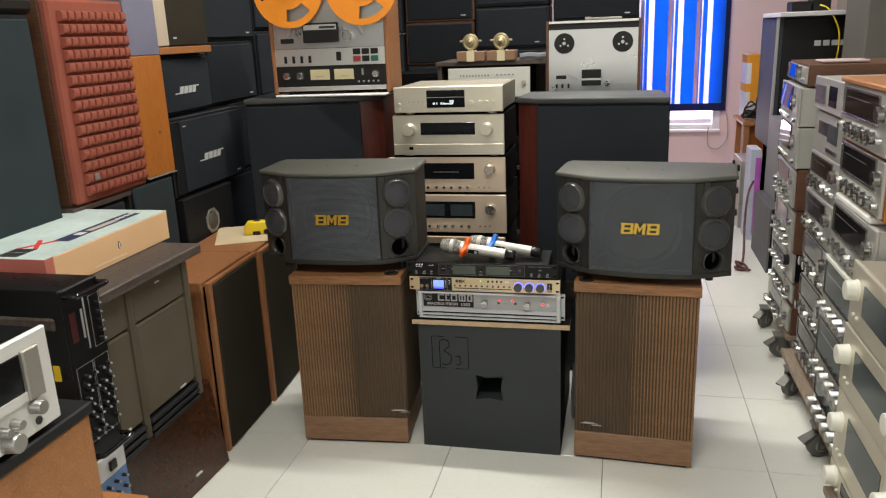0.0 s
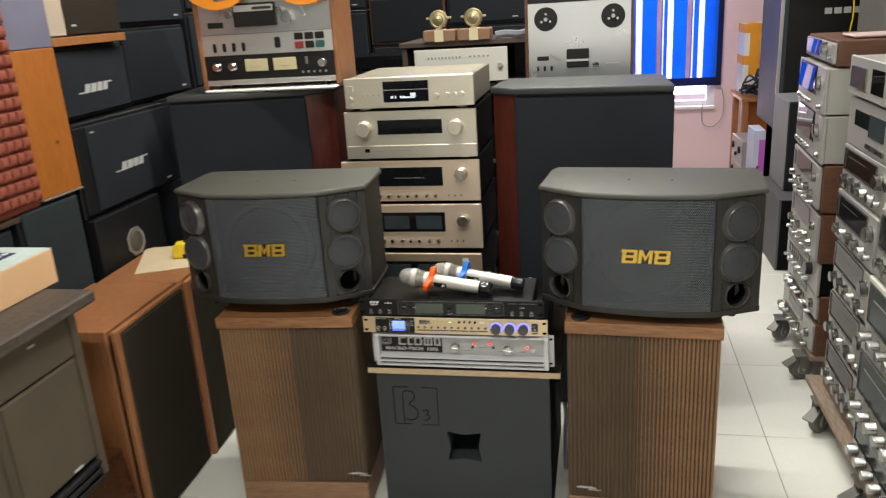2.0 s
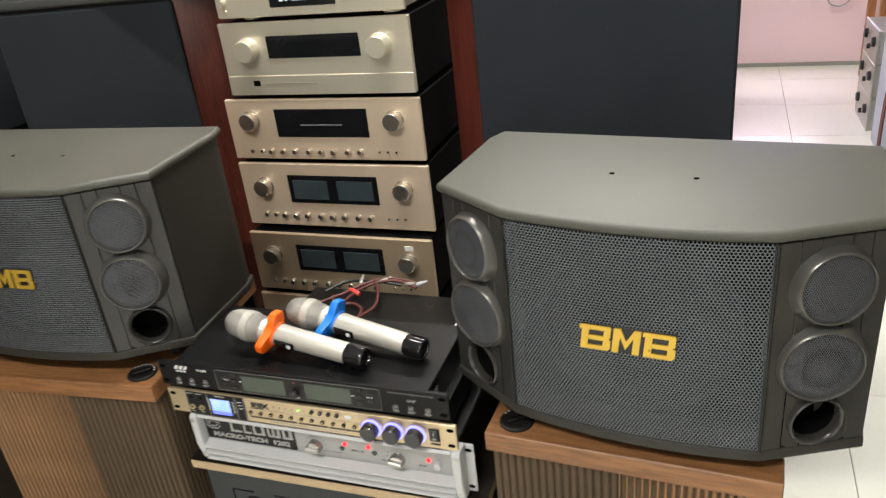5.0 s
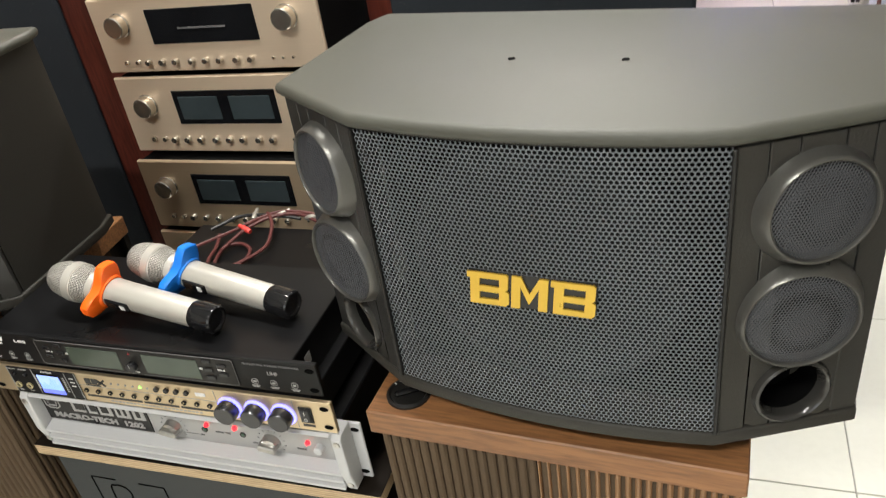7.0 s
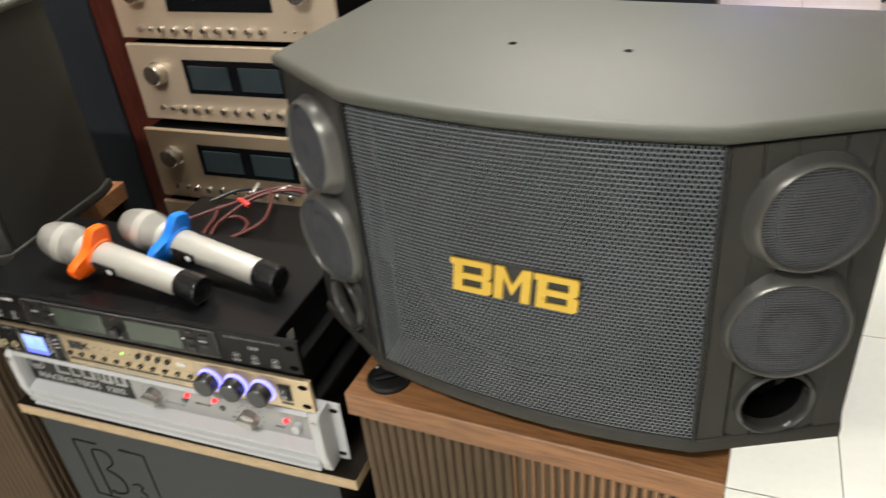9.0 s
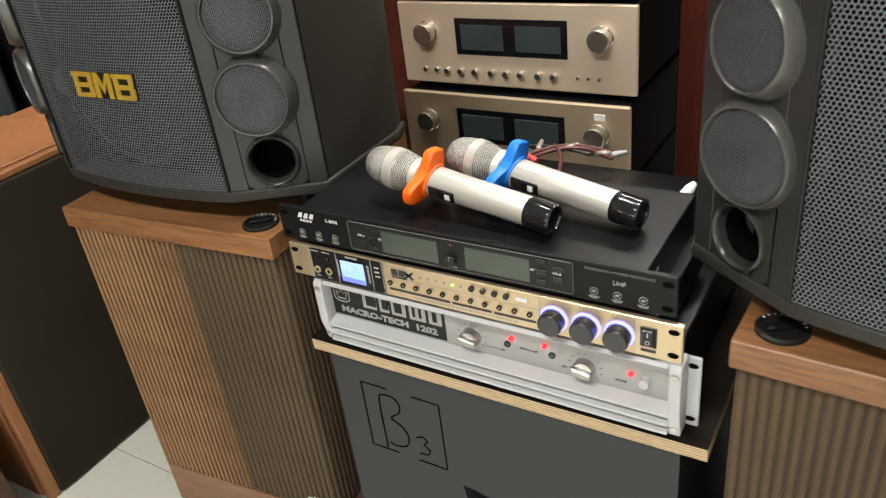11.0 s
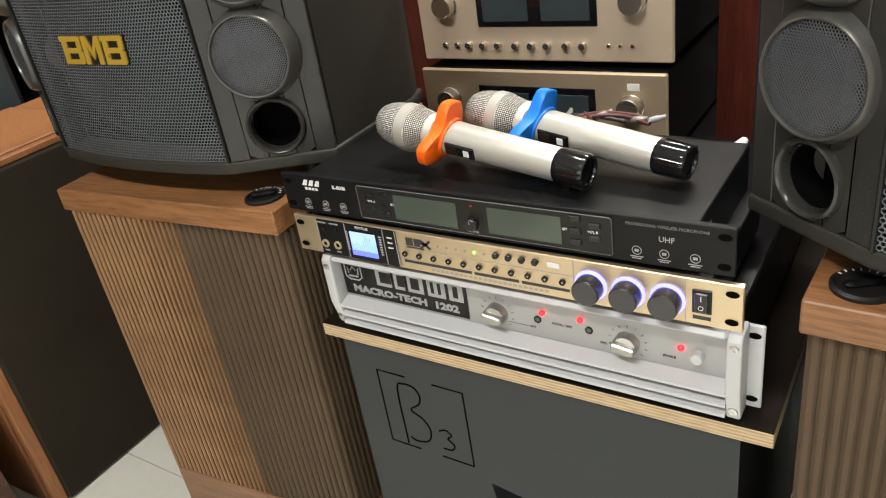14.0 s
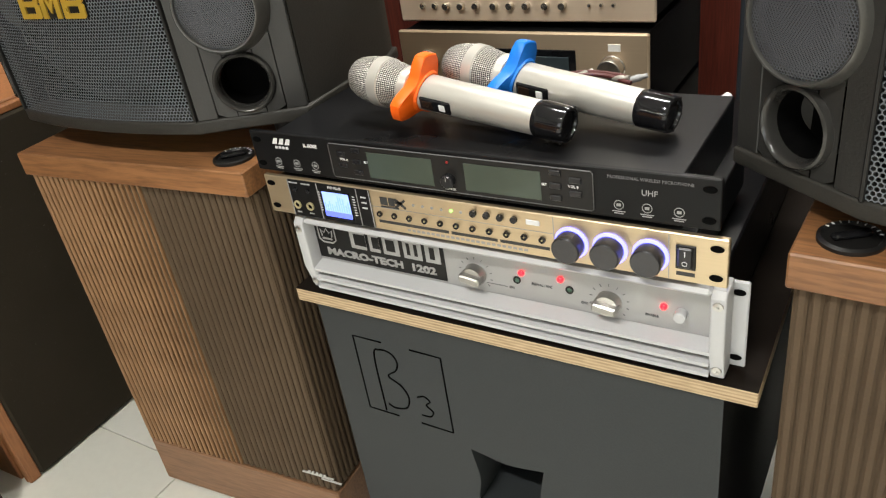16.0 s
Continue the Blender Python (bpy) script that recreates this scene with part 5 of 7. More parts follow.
def amplifier_stack():
    X, Y = -0.663, 2.988
    # low stand and the lower units, mostly hidden behind the demonstration set
    st = thing("equipment_stand", pose(X, 3.0, 0), "low black equipment stand under the amplifier stack", "stand")
    for x in (-0.22, 0.22):
        for y in (0.03, 0.36):
            part("leg", Shape().box(x - 0.02, x + 0.02, y - 0.02, y + 0.02, 0, 0.2, 0.002), BLACK_PLASTIC, st)
    part("shelf", Shape().box(-0.25, 0.25, 0.0, 0.40, 0.2, 0.225, 0.002), BLACK_PLASTIC, st)
    row = [(x, 0.030, 0.0062, 0.010) for x in (-0.135, -0.105, -0.075, -0.04, -0.01, 0.02, 0.055, 0.085)]
    big = [(-0.172, 0.105, 0.0215, 0.022), (0.172, 0.105, 0.0215, 0.022)]
    tiny = [(0.13, 0.028, 0.003, 0.004), (0.15, 0.028, 0.003, 0.004), (0.17, 0.028, 0.003, 0.004), (-0.185, 0.03, 0.005, 0.006), (-0.16, 0.03, 0.005, 0.006)]
    hifi("integrated_amplifier", pose(X - 0.005, 2.962, 0.2255), 0.466, 0.185, 0.40, "bronze gold amplifier at the foot of the stack", GOLD_DARK, BLACK_PLASTIC, [(-0.1, 0.1, 0.07, 0.13)], big, group="amplifier stack")

    def vu(mat, z, h, label, y, sticker=False, w=0.472):
        k = 0.7 if sticker else 1
        a = hifi("integrated_amplifier", pose(X, y, z), w, h, 0.40, label, mat, BLACK_PLASTIC, [(-0.112, 0.112, h * 0.42, h * 0.83)],
                 [(-0.174, h * 0.66, 0.0205, 0.022), (0.174, h * 0.66, 0.0205, 0.022)] + [(x, h * 0.23, r, d) for x, _, r, d in row + tiny], meters=[(-0.1, -0.012, h * 0.48, h * 0.76), (0.012, 0.1, h * 0.48, h * 0.76)], group="amplifier stack", knob_mat=ROSE_KNOB)
        if sticker:
            part("price_sticker", Shape().box(0.168, 0.188, -0.0055, -0.004, h * 0.83, h * 0.90), PAPER, a)
        return a
    vu(GOLD_DARK, 0.412, 0.1635, "bronze gold amplifier with twin meters and a white sticker", 2.964, True, 0.466)
    vu(GOLD_ROSE, 0.5760, 0.1655, "rose gold amplifier with twin meters and steel knobs", Y)
    # single-window amplifier
    h = 0.148
    hifi("integrated_amplifier", pose(X, Y, 0.7420), 0.470, h, 0.38, "rose gold amplifier with one dark window and small knobs", GOLD_ROSE, BLACK_PLASTIC, [(-0.112, 0.112, h * 0.42, h * 0.85)],
         [(-0.174, h * 0.68, 0.0205, 0.022), (0.174, h * 0.68, 0.0205, 0.022)] + [(x, h * 0.2, r * 0.9, d) for x, _, r, d in row + tiny], group="amplifier stack", knob_mat=ROSE_KNOB,
         extra=[("needle_scale", Shape().box(-0.05, 0.05, -0.0062, -0.0052, h * 0.60, h * 0.62), PRINT_FAINT)])
    # pale amplifier with a lower lip
    h = 0.1645
    hifi("integrated_amplifier", pose(-0.651, Y, 0.8905), 0.441, h, 0.40, "pale gold amplifier with two large round knobs and a dark window", GOLD, BLACK_PLASTIC, [(-0.108, 0.108, 0.088, 0.135)],
         [(-0.153, 0.108, 0.0245, 0.026), (0.153, 0.108, 0.0245, 0.026)], group="amplifier stack", knob_mat=GOLD,
         extra=[("lip", Shape().box(-0.219, 0.219, -0.0065, -0.003, 0.010, 0.052, 0.001), GOLD), ("jack", Shape().box(-0.157, -0.14, -0.0072, -0.006, 0.03, 0.042, 0.001), DARK), ("lip_line", Shape().box(-0.13, 0.0, -0.0072, -0.006, 0.034, 0.0355), GOLD_CASE)])
    # tuner on top, deeper, its lid sloping back
    h = 0.108
    ex = Shape()
    for i, (a, b) in enumerate(((0, 0.008), (0.014, 0.004), (0.03, 0.006), (0.04, 0.006))):
        ex.box(-0.058 + a, -0.058 + a + b, -0.0062, -0.0052, 0.040, 0.048)
    ex.box(-0.02, 0.022, -0.0062, -0.0052, 0.040, 0.045).box(0.008, 0.024, -0.0062, -0.0052, 0.046, 0.056)
    t = hifi("tuner", pose(-0.6460, 2.982, 1.0555), 0.427, h, 0.40, "pale gold tuner with a small dark display, topmost unit", GOLD, GOLD_CASE, [(-0.083, 0.067, 0.028, 0.094)],
             [(0.092, 0.045, 0.0085, 0.012), (0.128, 0.047, 0.007, 0.008), (0.152, 0.047, 0.007, 0.008), (0.176, 0.047, 0.007, 0.008), (-0.193, 0.042, 0.007, 0.01), (-0.193, 0.024, 0.004, 0.005)], [(-0.205, -0.183, 0.066, 0.084)], knob_mat=GOLD, category="tuner", group="amplifier stack",
             extra=[("display_digits", ex, glow("pale display digits", (0.75, 0.8, 0.85), 0.6)), ("display_line", Shape().box(-0.083, 0.067, -0.0062, -0.0052, 0.066, 0.068), PRINT_GREY), ("print_marks", Shape().box(-0.155, -0.15, -0.005, -0.0035, 0.05, 0.053).box(-0.137, -0.132, -0.005, -0.0035, 0.05, 0.053).box(-0.119, -0.114, -0.005, -0.0035, 0.05, 0.053).box(-0.1, -0.095, -0.005, -0.0035, 0.05, 0.053), PRINT_GREY)])
    part("lid_plate", Shape().box(-0.2, 0.2, 0.03, 0.38, 0.1055, 0.1075, 0.001), GOLD_CASE, t)


def tower(m, k, H, label, outer=0.278, depth=0.40, taper=0.0):
    """Tall loudspeaker with a rosewood inner cheek (towards +x for k = 1) and a grey lid."""
    s = thing("tower_loudspeaker", m, label, "loudspeaker", "pair of tower loudspeakers")

    def flip(p):
        return p if k > 0 else [(-x, y) for x, y in p][::-1]
    part("cabinet", Shape().prism(flip([(-outer + 0.003, 0.0), (0.208, 0.0), (0.270, 0.056), (0.270, depth), (-outer + 0.003 + taper, depth)]), 0.0, H - 0.022), VINYL_BLACK, s)
    part("cheek", Shape().prism(flip([(0.208, -0.001), (0.214, -0.001), (0.297, 0.055), (0.297, depth), (0.2705, depth), (0.2705, 0.056)]), 0.0, H - 0.0225), ROSEWOOD, s, "dark red rosewood cheek")
    a, b = sorted((-outer * k, 0.212 * k))
    part("grille", Shape().box(a, b, -0.016, -0.0015, 0.03, H - 0.030, 0.004), CLOTH_NAVY, s, "slate black grille cloth")
    part("lid", Shape().prism(flip([(-outer, -0.018), (0.218, -0.018), (0.304, 0.045), (0.304, depth + 0.01), (-outer + taper, depth + 0.01)]), H - 0.022, H, 0.005), TOP_GREY, s, "grey lid with angled corners")
    return s


def reel(parent, x, y, z, r, mat):
    """A tape reel with three sector windows, facing -y."""
    sh = Shape()
    n, hub = 60, r * 0.36
    vs, fs = [], []
    for i in range(n):
        a = 2 * math.pi * i / n
        for rr in (hub, r * 0.5, r * 0.82, r):
            for yy in (0.0, 0.0015):
                vs.append((x + rr * math.cos(a), y + yy, z + rr * math.sin(a)))
    for i in range(n):
        j = (i + 1) % n
        ph = (i % 20)
        for q in range(3):
            if q == 1 and 4 <= ph < 13:
                continue
            o, p = i * 8 + q * 2, j * 8 + q * 2
            fs += [(o, o + 2, p + 2, p), (o + 1, p + 1, p + 3, o + 3)]
        fs.append((i * 8 + 6, i * 8 + 7, j * 8 + 7, j * 8 + 6))
    sh.add(vs, fs)
    sh.lathe([(hub, 0.0), (hub, 0.002), (0.012, 0.004), (0.0, 0.005)], pose(x, y + 0.001, z, 90, 0, 0), 40)
    return part("reel", sh, mat, parent)


def reel_deck():
    s = thing("reel_to_reel_recorder", pose(-1.135, 3.05, 1.142, 0, 0, 3), "silver reel-to-reel recorder with wooden sides and orange reels", "tape recorder")
    W, H = 0.227, 0.48
    part("case", Shape().box(-W, W, 0.004, 0.2, 0.012, H), BLACK_PLASTIC, s)
    for sx in (-1, 1):
        part("wooden_side", Shape().box(sx * (W + 0.008) - 0.008, sx * (W + 0.008) + 0.008, -0.01, 0.2, 0.0, H + 0.01, 0.003), TEAK_Z, s)
    part("deck_plate", Shape().box(-W, W, -0.004, 0.004, 0.178, H, 0.001), DECK_METAL, s, "brushed silver deck plate")
    part("control_strip", Shape().box(-W, W, -0.008, 0.004, 0.110, 0.177, 0.001), SILVER, s)
    part("meter_panel", Shape().box(-W, W, -0.008, 0.004, 0.030, 0.109, 0.001), BLACK_PLASTIC, s)
    part("base_trim", Shape().box(-W, W, -0.010, 0.004, 0.012, 0.029, 0.002), SILVER, s)
    for x in (-0.085, 0.015):
        mt = part("vu_meter", Shape().box(x, x + 0.08, -0.010, -0.007, 0.055, 0.095, 0.001), VU_CREAM, s, "cream level meter")
        part("needle", Shape().box(x + 0.02, x + 0.055, -0.0108, -0.0098, 0.068, 0.0688), PRINT_BLACK, mt)
    for x in (-0.185, -0.13, 0.185):
        k = Shape()
        knob(k, x, -0.008, 0.073, 0.013, 0.016)
        part("knob", k, CHROME, s)
    for i in range(5):
        part("jack", Shape().cyl((0.115 + i * 0.02, -0.008, 0.045), "-y", 0.004, 0.003, 0.0005, 10), STEEL, s)
    part("slider", Shape().box(0.128, 0.136, -0.012, -0.007, 0.07, 0.095, 0.001), STEEL, s)
    for i in range(4):
        part("lever_switch", Shape().box(-0.19 + i * 0.034, -0.178 + i * 0.034, -0.012, -0.007, 0.122, 0.15, 0.002), BLACK_PLASTIC, s)
    part("record_switch", Shape().box(0.028, 0.048, -0.012, -0.007, 0.128, 0.162, 0.002), BLACK_PLASTIC, s)
    for i in range(3):
        for j in range(2):
            mt = paint("dull red key", (0.28, 0.03, 0.03), 0.4) if (i == 0 and j == 0) else (paint("green key", (0.025, 0.12, 0.10), 0.4) if (i == 2 and j == 0) else BLACK_PLASTIC)
            part("key", Shape().box(0.098 + i * 0.036, 0.128 + i * 0.036, -0.014, -0.007, 0.122 + j * 0.028, 0.144 + j * 0.028, 0.002), mt, s)
    hb = part("head_cover", Shape().box(-0.1, 0.045, -0.022, -0.003, 0.20, 0.275, 0.003), BLACK_PLASTIC, s)
    part("head_plate", Shape().box(-0.095, 0.04, -0.0228, -0.0215, 0.248, 0.268, 0.001), SILVER, hb)
    part("head_bars", Shape().box(-0.03, 0.035, -0.0236, -0.0225, 0.253, 0.262), PRINT_BLACK, hb)
    part("counter", Shape().box(-0.2, -0.145, -0.007, -0.003, 0.2, 0.218, 0.001), BLACK_PLASTIC, s)
    for x, z, r in ((0.082, 0.223, 0.020), (-0.118, 0.24, 0.013), (0.06, 0.25, 0.01)):
        part("roller", Shape().cyl((x, -0.004, z), "-y", r, 0.02, 0.002), CHROME, s)
    for x, a in ((-0.165, 25), (0.14, -25)):
        part("tension_arm", Shape().box(-0.006, 0.006, -0.012, -0.006, 0.0, 0.06, 0.002, pose(x, 0, 0.225, 0, a, 0)), STEEL, s)
    for x in (-0.145, 0.15):
        rl = reel(s, x, -0.03, 0.40, 0.142, REEL_ORANGE)
        part("hub", Shape().cyl((x, -0.004, 0.40), "-y", 0.03, 0.03, 0.003), SILVER, rl)
    for x in (-0.18, 0.18):
        for y in (0.03, 0.17):
            part("foot", Shape().cyl((x, y, 0.0), "z", 0.014, 0.0125, 0.002, 14), BLACK_PLASTIC, s)
    lone("white_cloth", Shape().box(-1.37, -0.90, 3.012, 3.24, 1.1315, 1.1405, 0.004, None), PAPER, "folded white cloth under the tape recorder", "cloth")


def second_deck():
    st = thing("deck_stand", pose(-0.13, 3.84, 0), "dark wooden stand behind the tower loudspeaker", "stand")
    for x in (-0.23, 0.23):
        part("side", Shape().box(x - 0.012, x + 0.012, 0, 0.36, 0, 0.93, 0.002), DARK_WOOD, st)
    part("top_board", Shape().box(-0.245, 0.245, -0.01, 0.37, 0.93, 0.955, 0.002), DARK_WOOD, st)
    s = thing("reel_to_reel_recorder", pose(-0.13, 3.83, 0.956), "silver reel-to-reel recorder with bare spindles, on a stand", "tape recorder")
    W, H = 0.205, 0.43
    part("case", Shape().box(-W, W, 0.004, 0.2, 0.0, H), BLACK_PLASTIC, s)
    for sx in (-1, 1):
        part("wooden_side", Shape().box(sx * (W + 0.006) - 0.006, sx * (W + 0.006) + 0.006, -0.008, 0.2, 0.0, H + 0.006, 0.002), BROWN_WOOD, s)
    part("deck_plate", Shape().box(-W, W, -0.004, 0.004, 0.02, H - 0.035, 0.001), DECK_METAL, s, "brushed silver deck plate")
    part("top_rail", Shape().box(-W, W, -0.006, 0.2, H - 0.008, H + 0.004, 0.002), SILVER, s)
    for x in (-0.132, 0.135):
        t = part("spindle_table", Shape().cyl((x, -0.004, 0.333), "-y", 0.047, 0.004, 0.001, 36), BLACK_PLASTIC, s)
        part("spindle", Shape().cyl((x, -0.008, 0.333), "-y", 0.008, 0.02, 0.002), STEEL, t)
        for a in (90, 210, 330):
            part("bolt", Shape().cyl((x + 0.02 * math.cos(radians(a)), -0.008, 0.333 + 0.02 * math.sin(radians(a))), "-y", 0.005, 0.003, 0.001, 10), STEEL, t)
    hd = part("head_cover", Shape().box(-0.05, 0.04, -0.02, -0.003, 0.138, 0.212, 0.003), BLACK_PLASTIC, s)
    part("head_stripe", Shape().box(-0.05, 0.04, -0.021, -0.0195, 0.163, 0.172), SILVER, hd)
    part("counter", Shape().box(-0.17, -0.122, -0.007, -0.003, 0.17, 0.187, 0.001), BLACK_PLASTIC, s)
    for i in range(3):
        part("lever_switch", Shape().box(-0.172 + i * 0.028, -0.163 + i * 0.028, -0.011, -0.003, 0.128, 0.148, 0.002), BLACK_PLASTIC, s)
    part("roller", Shape().cyl((0.068, -0.004, 0.147), "-y", 0.014, 0.02, 0.002), CHROME, s)
    part("nameplate", Shape().box(0.105, 0.16, -0.006, -0.003, 0.14, 0.15, 0.001), STEEL, s)
    part("tension_arm", Shape().box(-0.006, 0.006, -0.012, -0.006, 0.0, 0.055, 0.002, pose(-0.07, 0, 0.165, 0, -55, 0)), STEEL, s)
    pk = lone("steel_bracket", Shape().box(-0.17, -0.14, 3.86, 3.9, 1.392, 1.405, 0.003).box(-0.14, 0.0, 3.86, 3.9, 1.392, 1.402, 0.003), GALV, "flat grey metal bracket lying on the recorder", "bracket")


def rear_things():
    # pale receiver on a dark rack, two brass drivers on brown blocks above it
    rk = thing("rear_rack", pose(-0.64, 4.06, 0), "dark wooden rack behind the amplifier stack", "rack")
    for x in (-0.28, 0.28):
        part("side", Shape().box(x - 0.012, x + 0.012, 0, 0.4, 0, 1.19, 0.002), DARK_WOOD, rk)
    for z in (0.3, 0.65, 1.0):
        part("shelf", Shape().box(-0.268, 0.268, 0, 0.4, z, z + 0.02, 0.002), DARK_WOOD, rk)
    part("top_board", Shape().box(-0.3, 0.3, -0.015, 0.42, 1.19, 1.212, 0.003), DARK_WOOD, rk)
    # unseen board, added to keep the bright rear wall from showing through
    part("back_board", Shape().box(-0.268, 0.268, 0.385, 0.399, 0, 1.19), DARK_WOOD, rk)
    ex = [("scale_mark", Shape().box(-0.15 + i * 0.016, -0.142 + i * 0.016, -0.0062, -0.0038, 0.115, 0.125), PRINT_GREY) for i in range(10)]
    ex += [("scale_mark", Shape().box(0.04 + i * 0.02, 0.05 + i * 0.02, -0.0062, -0.0038, 0.118, 0.125), PRINT_GREY) for i in range(5)]
    hifi("stereo_receiver", pose(-0.66, 4.045, 1.021), 0.424, 0.158, 0.34, "cream-fronted receiver on a shelf of the rear rack", CREAM_PANEL, BLACK_PLASTIC, (), [(0.18, 0.08, 0.012, 0.015), (-0.15, 0.06, 0.012, 0.015), (-0.1, 0.06, 0.012, 0.015)], [(-0.05, 0.1, 0.05, 0.065)], extra=ex, knob_mat=GOLD, category="receiver")
    for z in (0.321, 0.671):
        hifi("stereo_receiver", pose(-0.64, 4.07, z), 0.44, 0.15, 0.34, "dark receiver on a shelf of the rear rack", RACK_BLACK, BLACK_PLASTIC, [(-0.15, 0.15, 0.07, 0.12)], [(-0.17, 0.04, 0.012, 0.015), (0.17, 0.04, 0.012, 0.015)], category="receiver")
    for x in (-0.748, -0.592):
        b = thing("brown_block", pose(x, 4.02, 1.2125), "brown boxed driver carton with a cream band, on the rear rack", "box", "driver boxes")
        part("block", Shape().box(-0.072, 0.072, 0, 0.1, 0, 0.05, 0.004), paint("brown card", (0.30, 0.17, 0.10), 0.8), b)
        part("band", Shape().box(-0.02, 0.02, -0.001, 0.101, 0, 0.0512, 0.001), paint("cream tape", (0.75, 0.65, 0.42), 0.5), b)
        h = thing("horn_driver", pose(x, 4.05, 1.2638), "round pale brass compression driver standing on a brown box", "driver", "horn drivers")
        part("ring", Shape().lathe([(0.034, 0.0), (0.040, 0.005), (0.040, 0.020), (0.034, 0.025), (0.029, 0.021), (0.022, 0.023), (0.018, 0.031), (0.012, 0.034), (0.0, 0.034)], pose(0, 0.0, 0.045, 90, 0, 0), 32), BRASS, h)
        part("centre_plug", Shape().lathe([(0.01, 0.0), (0.009, 0.02), (0.0, 0.03)], pose(0, -0.02, 0.045, 90, 0, 0), 20), BRASS, h)
        for sx in (-1, 1):
            part("terminal", Shape().cyl((sx * 0.04, -0.01, 0.05), "x" if sx > 0 else "-x", 0.005, 0.016, 0.001, 10), BRASS, h)
        part("foot_bracket", Shape().box(-0.012, 0.012, -0.03, 0.0, 0, 0.008, 0.001), BRASS, h)
    lone("plastic_bag", Shape().tube(spline([(-0.5, 4.05, 1.228), (-0.45, 4.06, 1.232), (-0.4, 4.05, 1.228), (-0.36, 4.06, 1.232)]), 0.017, 7), paint("clear grey film", (0.25, 0.26, 0.28), 0.15), "crumpled grey plastic bag on the rear rack", "bag")
    # stacked loudspeakers by the rear wall
    n = 0
    for x0, x1, z0, z1, mt, wd in ((-1.35, -0.905, 1.165, 1.425, CLOTH_BLACK, BROWN_WOOD), (-1.345, -0.90, 1.428, 1.70, CLOTH_BLACK, BROWN_WOOD), (-0.895, -0.44, 1.25, 1.50, CLOTH_NAVY, VINYL_BLACK), (-0.895, -0.44, 1.503, 1.76, CLOTH_NAVY, VINYL_BLACK),
                                   (-0.41, 0.10, 1.40, 1.72, CLOTH_BLACK, VINYL_BLACK), (-0.41, 0.10, 1.05, 1.397, CLOTH_NAVY, VINYL_BLACK), (-1.85, -1.36, 1.02, 1.36, CLOTH_NAVY, VINYL_BLACK), (-1.85, -1.36, 1.363, 1.72, CLOTH_NAVY, VINYL_BLACK),
                                   (-0.895, -0.44, 0.95, 1.247, CLOTH_NAVY, VINYL_BLACK), (-1.35, -0.905, 0.88, 1.162, CLOTH_NAVY, VINYL_BLACK)):
        boxed_speaker(pose((x0 + x1) / 2, 5.0, z0), x1 - x0, z1 - z0, 0.3, mt, wd, "black-clothed bookshelf loudspeaker in a brown wooden case" if wd is BROWN_WOOD else "black bookshelf loudspeaker stacked at the rear", badge=True, group="rear loudspeaker stack")
    base = thing("rear_shelf", pose(-0.87, 4.98, 0), "dark wooden shelf under the rear loudspeaker stack", "shelf")
    for x in (-0.98, -0.5, -0.03, 0.44, 0.97):
        part("upright", Shape().box(x - 0.015, x + 0.015, 0, 0.34, 0, 0.84), DARK_WOOD, base)
    part("board", Shape().box(-0.985, 0.985, 0, 0.34, 0.84, 0.878, 0.003), DARK_WOOD, base)
    # unseen too, added to block the pale wall behind the shelf
    part("back_board", Shape().box(-0.985, 0.985, 0.341, 0.352, 0, 0.84), DARK_WOOD, base)
    for x0, x1, z0 in ((-0.89, -0.445, 0.879), (-0.405, 0.095, 0.879), (-1.845, -1.365, 0.879)):
        hh = {-0.89: 0.068, -0.405: 0.168, -1.845: 0.138}[x0]
        boxed_speaker(pose((x0 + x1) / 2, 5.005, z0), x1 - x0, hh, 0.28, CLOTH_BLACK, VINYL_BLACK, "low black centre loudspeaker stacked at the rear", group="rear loudspeaker stack")
    hifi("disc_player", pose(-1.05, 4.35, 1.07), 0.43, 0.075, 0.3, "black disc player on the rear counter", RACK_BLACK, BLACK_PLASTIC, [(-0.05, 0.1, 0.03, 0.055)], [(0.17, 0.04, 0.01, 0.012)], category="disc player")
    c = thing("rear_counter", pose(-1.15, 4.33, 0), "dark counter with a black top between the rear stacks", "counter")
    part("top", Shape().box(-0.25, 0.24, 0, 0.4, 1.04, 1.0695, 0.003), BLACK_PLASTIC, c)
    part("body", Shape().box(-0.23, 0.22, 0.02, 0.38, 0, 1.04), DARK_WOOD, c)


